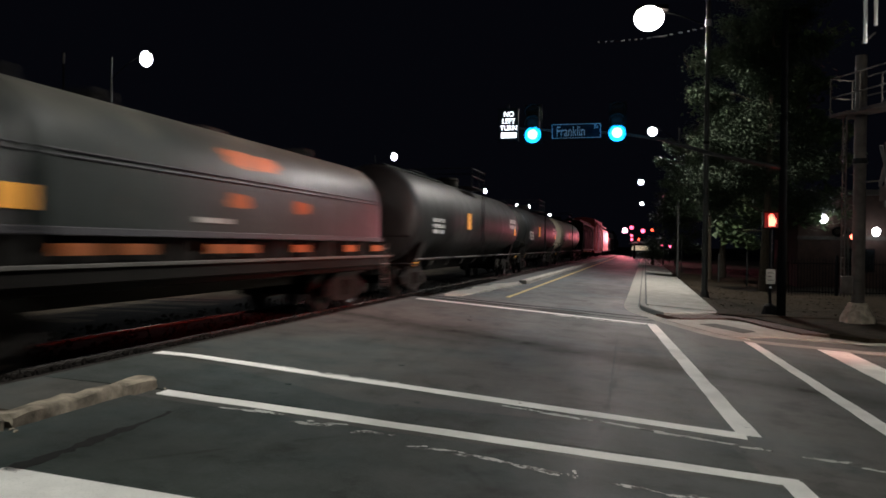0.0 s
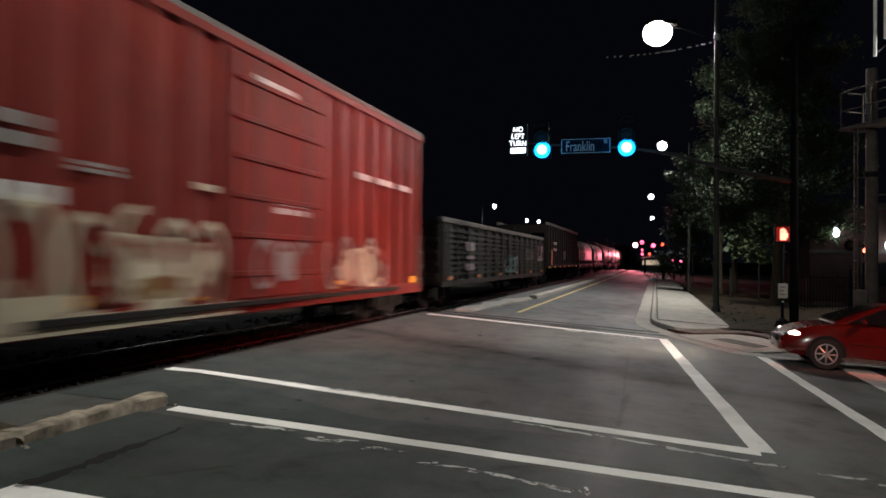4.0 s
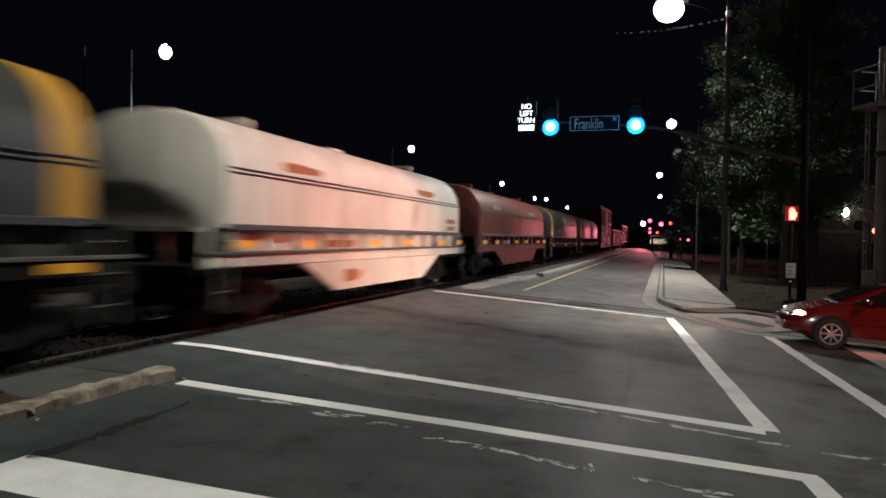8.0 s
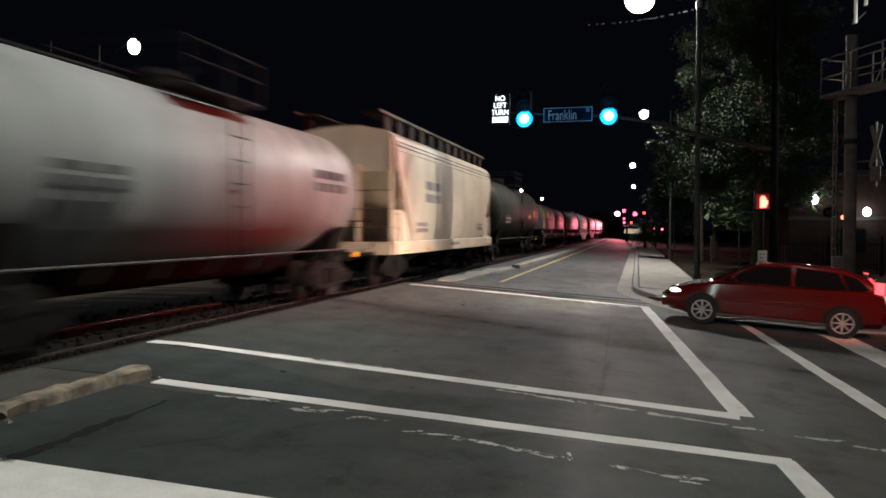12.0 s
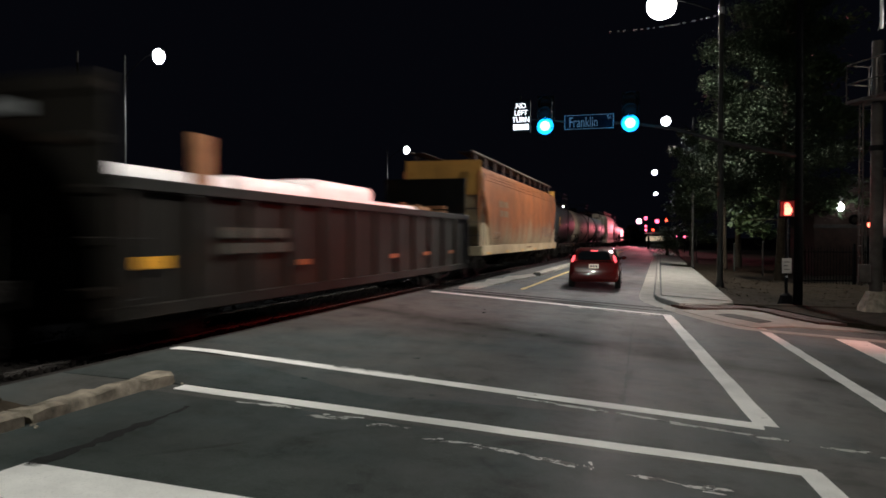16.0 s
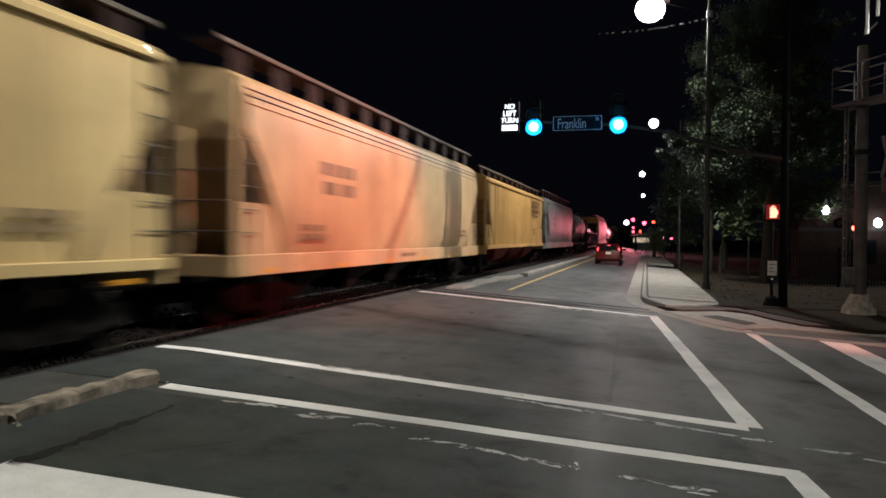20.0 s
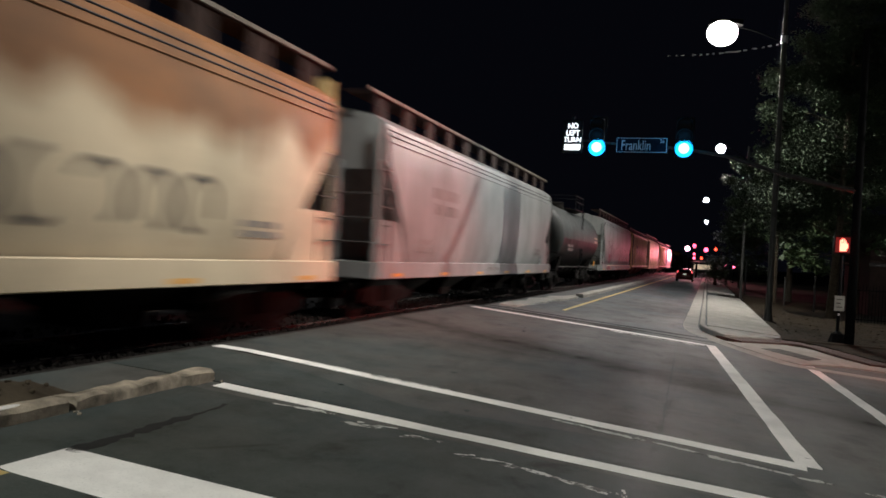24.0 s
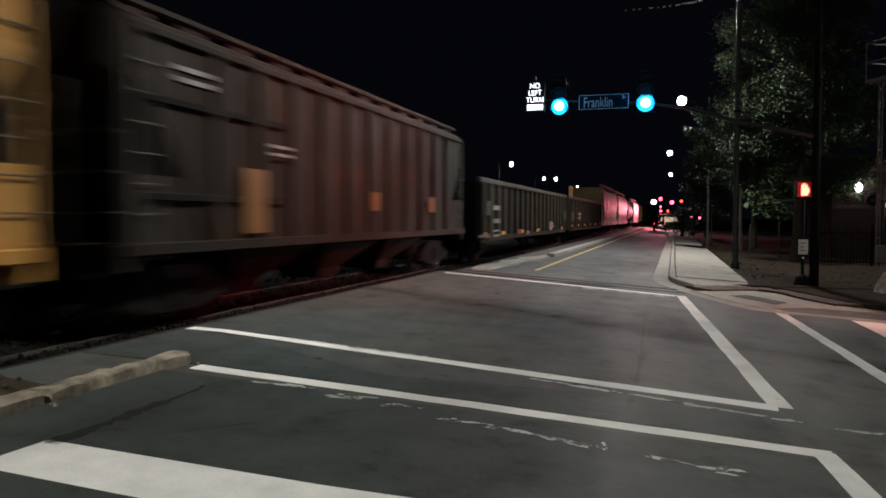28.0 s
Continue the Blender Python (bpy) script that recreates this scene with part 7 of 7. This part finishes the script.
def g_marks(seed):
    def deco(car, L, xf):
        if seed == 5:
            reflectors(car, (-20.6, -17.4, -13.5, -9.6, -5.6, -1.6), xf(1), 1.08, 0.5, 0.13)
            for y, z in product((-17.3, -16.4), (1.82, 1.58)):
                part("lettering_bar", bevel_box(0, 0.01, y - 0.3, y + 0.3, -0.08, 0.08, 0.002), "graf_cream", car, at=pose(xf(1), 0, z))
            for y0, y1, z0, z1, mt in ((-21.4, -19.9, 1.25, 2.0, "smear"), (-17.5, -15.8, 1.3, 2.05, "smear"), (-19.7, -18.5, 0.7, 0.95, "smear")):
                blotch(car, "faded_paint", xf, y0, y1, z0, z1, mt, int(-y0 * 7), 6)
            part("timber", bevel_box(1.2, 1.38, -19.4, -18.95, 2.3, 3.65, 0.01), "wood", car)
            part("timber", bevel_box(-0.3, 0.1, -6.4, -6.2, 2.3, 3.3, 0.01), "wood", car)
        else:
            reflectors(car, (-21.0, -18.0, -14.2, -10.3, -6.4, -2.2), xf(1), 0.98, 0.5, 0.13)
            for z, h in ((1.92, 0.16), (1.44, 0.16), (1.08, 0.07), (0.90, 0.10)):
                part("lettering_bar", bevel_box(0, 0.01, -19.7, -18.7, -h / 2, h / 2, 0.002), "graf_white", car, at=pose(xf(1), 0, z))
            for y0, y1, z0, z1, mt in ((-15.3, -14.2, 0.85, 1.1, "rust"), (-13.4, -12.4, 0.82, 1.0, "graf_white"), (-7.0, -5.4, 0.95, 1.4, "graf_white"), (-22.0, -20.2, 0.85, 1.0, "graf_white"), (-20.9, -20.1, 1.6, 2.2, "smear"), (-1.75, -0.5, 1.4, 2.0, "smear"), (-3.2, -1.6, 0.72, 0.9, "smear")):
                blotch(car, "faded_paint", xf, y0, y1, z0, z1, mt, int(-y0 * 9), 5)
    return deco


gondola("dark grimy gondola car with ribbed sides and yellow reflectors", -468.3, -490.0, "gonbrown", 2.80, 0.78, 16, deco=g_marks(5), chord="gontop")
gondola("dark grimy gondola car with faded graffiti", -491.4, -513.2, "gonbrown", 2.80, 0.78, 18, deco=g_marks(6), chord="gontop")


def brown_extra(car, L, xf):
    part("panel", bevel_box(xf(2), xf(2) + 0.012, -L + 2.75, -L + 3.35, 1.3, 2.3, 0.004), "mustard", car, "faded yellow panel")
    for z in (2.55, 2.68):
        part("lettering_bar", bevel_box(1.585, 1.592, -L + 3.5, -L + 4.2, z, z + 0.05, 0.002), "graf_white", car)
    for z in (3.35, 3.5):
        part("lettering_bar", bevel_box(1.52, 1.53, -L + 1.2, -L + 2.0, z, z + 0.07, 0.002), "graf_white", car)
    for z in (1.75, 3.0):
        part("side_girt", bevel_box(1.5, 1.56, -L + 0.6, -L + 4.0, z, z + 0.12, 0.02), "under", car)
    for y in (-3.6, -7.6):
        part("patch", bevel_box(1.57, 1.59, y - 0.2, y + 0.2, 1.7, 2.1, 0.004), "mustard", car)


covered_hopper("dark brown covered hopper car with ribbed sides", -514.8, -530.4, "brown", ribbed=True, top=4.36, rib_size=(0.07, 0.10, 10), deco=brown_extra, bays=3)
covered_hopper("dull yellow covered hopper car at the end of the view", -531.36, -549.5, "ochre", ribbed=True, deco=hopper_marks())


# ---- red hatchback ----
def hatchback():
    """Faces +x in its own space, wheels on z = 0."""
    c = thing("red_hatchback", "dark red hatchback car with its lamps lit", "car", pose(0, 0, 0))
    red = plain("red_car_paint", (0.075, 0.0045, 0.0036), 0.22, 0.0, 0.08, 3.0, 0.0, 0.3)
    red.node_tree.nodes["Principled BSDF"].inputs["Coat Weight"].default_value = 0.8
    M["carred"] = red
    # stations along x: (x, half width at sill, half width at belt, belt height, bottom)
    low = bmesh.new()
    st = [(-2.12, 0.70, 0.66, 0.62, 0.36), (-2.02, 0.80, 0.78, 0.92, 0.26), (-1.6, 0.84, 0.83, 0.98, 0.22), (-0.7, 0.85, 0.84, 0.97, 0.20), (0.4, 0.85, 0.84, 0.95, 0.20), (1.0, 0.85, 0.82, 0.93, 0.20), (1.55, 0.84, 0.78, 0.84, 0.22), (1.95, 0.78, 0.70, 0.70, 0.26), (2.13, 0.62, 0.55, 0.55, 0.34)]
    loops = []
    for x, ws, wb, zb, z0 in st:
        half = [(ws * 0.9, z0), (ws, z0 + 0.10), (ws * 1.01, (z0 + zb) / 2), (wb, zb - 0.05), (wb * 0.93, zb)]
        loops.append([(x, y, z) for y, z in half] + [(x, -y, z) for y, z in half[::-1]])
    part("body", rings(low, loops), "carred", c)
    cab = bmesh.new()
    st = [(-2.0, 0.72, 0.95, 0.70, 0.97), (-1.75, 0.78, 0.95, 0.62, 1.22), (-1.3, 0.80, 0.95, 0.60, 1.37), (-0.4, 0.81, 0.93, 0.60, 1.41), (0.25, 0.81, 0.93, 0.60, 1.36), (0.75, 0.80, 0.93, 0.64, 1.15), (1.2, 0.78, 0.90, 0.70, 0.94)]
    part("cabin", rings(cab, [[(x, w0, z0), (x, (w0 + w1) / 2 + 0.03, (z0 + z1) / 2), (x, w1, z1 - 0.03), (x, w1 * 0.8, z1), (x, -w1 * 0.8, z1), (x, -w1, z1 - 0.03), (x, -(w0 + w1) / 2 - 0.03, (z0 + z1) / 2), (x, -w0, z0)] for x, w0, z0, w1, z1 in st]), "carred", c)
    for sy in (-1, 1):
        for pts in (((-0.35, 0.97), (0.95, 0.97), (0.30, 1.30), (-0.35, 1.34)), ((-1.35, 0.98), (-0.43, 0.97), (-0.43, 1.34), (-1.2, 1.29)), ((-1.75, 1.02), (-1.42, 0.99), (-1.28, 1.28), (-1.55, 1.2))):
            loops = [[(x, sy * (0.835 - 0.21 * (z - 0.95) / 0.44 + o), z) for x, z in pts] for o in (0.0, 0.03)]
            part("side_window", rings(bmesh.new(), loops), "glass", c)
        part("sill_strip", bevel_box(-1.1, 1.1, sy * 0.86 - 0.012, sy * 0.86 + 0.012, 0.22, 0.28, 0.005), "galv_dull", c)
        part("rub_strip", bevel_box(-1.0, 0.9, sy * 0.862 - 0.012, sy * 0.862 + 0.012, 0.55, 0.60, 0.005), "carred", c)
        part("mirror", ball(bmesh.new(), (0.72, sy * 0.95, 1.0), 0.07, 0.11, 0.07, 10, 6), "carred", c)
        for hx in (0.1, -0.85):
            part("door_handle", bevel_box(hx - 0.1, hx + 0.1, sy * 0.865 - 0.015, sy * 0.865 + 0.015, 0.80, 0.84, 0.006), "carred", c)
        part("headlamp", ball(bmesh.new(), (1.84, sy * 0.655, 0.655), 0.17, 0.10, 0.06, 12, 8), "head", c, "bright headlamp")
        lens = part("projector", disc(bmesh.new(), (2.03, sy * 0.645, 0.635), (1, 0, -0.04), 0.016, 0.006, 12), "beam", c, "small dazzling headlamp bulb")
        tube_ = [[(x, sy * 0.645 + w * dy, z + h * dz) for dy, dz in ((-1, -1), (1, -1), (1, 1), (-1, 1))] for x, z, w, h in ((2.02, 0.636, 0.03, 0.02), (2.10, 0.632, 0.03, 0.019))]
        part("shade", rings(bmesh.new(), tube_, caps=False), "black", lens)
        part("lamp_back", bevel_box(2.010, 2.019, sy * 0.645 - 0.036, sy * 0.645 + 0.036, 0.610, 0.662, 0.001), "black", lens)
        part("turn_lamp", ball(bmesh.new(), (1.93, sy * 0.70, 0.47), 0.07, 0.06, 0.04, 8, 6), "amber", c)
        tl = rings(bmesh.new(), [[(-1.98 - o, sy * y, z) for y, z in ((0.63, 1.16), (0.70, 1.13), (0.76, 0.95), (0.71, 0.91), (0.65, 1.0))] for o in (-0.12, 0.05)])
        part("tail_lamp", tl, "tail", c, "glowing red tail lamp")
        for wx in (1.32, -1.33):
            ang = [2 * math.pi * i / 24 for i in range(24)]
            tyre = rings(bmesh.new(), [[(wx + r * math.cos(a), sy * y, 0.31 + r * math.sin(a)) for a in ang] for y, r in ((0.68, 0.2), (0.68, 0.29), (0.71, 0.31), (0.845, 0.31), (0.872, 0.29), (0.872, 0.22), (0.85, 0.21))])
            w = part("wheel", tyre, "tyre", c)
            rim = rings(bmesh.new(), [[(wx + r * math.cos(a), sy * y, 0.31 + r * math.sin(a)) for a in ang] for y, r in ((0.83, 0.21), (0.868, 0.21), (0.868, 0.185), (0.84, 0.18))])
            for k in range(8):
                a = 2 * math.pi * k / 8
                rod(rim, (wx, sy * 0.865, 0.31), (wx + 0.19 * math.cos(a), sy * 0.86, 0.31 + 0.19 * math.sin(a)), 0.022, 6, 0.016)
            disc(rim, (wx, sy * 0.865, 0.31), (0, 1, 0), 0.055, 0.04, 12)
            part("rim", rim, "alloy", w)
            arch = rings(bmesh.new(), [[(wx + r * math.cos(a), sy * 0.8615, 0.31 + r * math.sin(a)) for a in span(-0.25, math.pi + 0.25, 18)] for r in (0.02, 0.365)], closed=False)
            part("wheel_well", arch, "black", c)
    part("windscreen", rings(bmesh.new(), [[(1.17 + o, 0.62, 0.99), (0.78 + o, 0.56, 1.16), (0.34 + o, 0.50, 1.33), (0.34 + o, -0.50, 1.33), (0.78 + o, -0.56, 1.16), (1.17 + o, -0.62, 0.99)] for o in (0.0, 0.03)]), "glass", c)
    part("rear_window", rings(bmesh.new(), [[(-2.0 - o, 0.55, 1.0), (-1.82 - o, 0.5, 1.24), (-1.72 - o, 0.45, 1.3), (-1.72 - o, -0.45, 1.3), (-1.82 - o, -0.5, 1.24), (-2.0 - o, -0.55, 1.0)] for o in (0.0, 0.03)]), "glass", c)
    part("brake_lamp", bevel_box(-1.80, -1.74, -0.12, 0.12, 1.28, 1.31, 0.006), "tail", c)
    part("front_bumper", bevel_box(2.02, 2.18, -0.66, 0.66, 0.30, 0.50, 0.06, 2), "carred", c)
    part("grille", bevel_box(2.10, 2.19, -0.35, 0.35, 0.50, 0.58, 0.01), "black", c)
    part("rear_bumper", bevel_box(-2.20, -2.02, -0.74, 0.74, 0.34, 0.58, 0.06, 2), "carred", c)
    pl = part("number_plate", bevel_box(-2.16, -2.13, -0.16, 0.16, 0.72, 0.86, 0.004), "plate", c, "lit plate with plain bars")
    for i in range(3):
        part("plate_bar", bevel_box(-2.166, -2.158, -0.12 + 0.09 * i, -0.06 + 0.09 * i, 0.76, 0.82, 0.001), "stencil_dark", pl)
    return c


red_car = hatchback()
# time, centre x, centre y, heading in degrees from +x
RED_WAY = [(0.0, 13.0, 17.3, 180), (0.8, 8.6, 17.3, 180), (1.5, 6.2, 17.3, 180), (2.1, 5.35, 17.3, 180), (3.0, 4.85, 17.3, 180), (3.6, 4.62, 17.3, 180), (4.5, 4.50, 17.3, 180), (6.5, 4.50, 17.3, 180), (8.0, 4.50, 17.3, 180), (8.8, 4.42, 17.3, 180), (9.6, 4.2, 17.3, 180),
           (10.0, 4.05, 17.3, 180), (10.6, 3.78, 17.3, 180), (11.0, 3.58, 17.3, 179), (11.5, 3.2, 17.35, 177), (12.5, 2.1, 17.9, 162), (13.0, 1.3, 18.6, 149), (13.5, 0.53, 19.5, 138), (14.0, -0.42, 20.5, 127), (14.5, -1.4, 22.0, 118), (15.0, -1.98, 23.75, 106), (15.5, -2.12, 26.0, 96), (16.0, -2.2, 28.0, 92),
           (17.0, -2.6, 34.0, 91), (18.0, -2.6, 39.5, 90), (20.0, -2.45, 53.5, 90), (22.0, -2.3, 69.0, 90), (25.0, -2.2, 92.0, 90), (28.0, -2.0, 112.0, 90)]


def motions():
    for car, front in CARS:
        walk(car, [(0.0, pose(XC, front, RZ)), (14.0, pose(XC, front + V * 14, RZ)), (28.0, pose(XC, front + V * 28, RZ))])
    walk(red_car, [(t, pose(x, y, gz(x), 0, -3.8 * math.cos(radians(h)) * -1, h)) for t, x, y, h in RED_WAY])


motions()
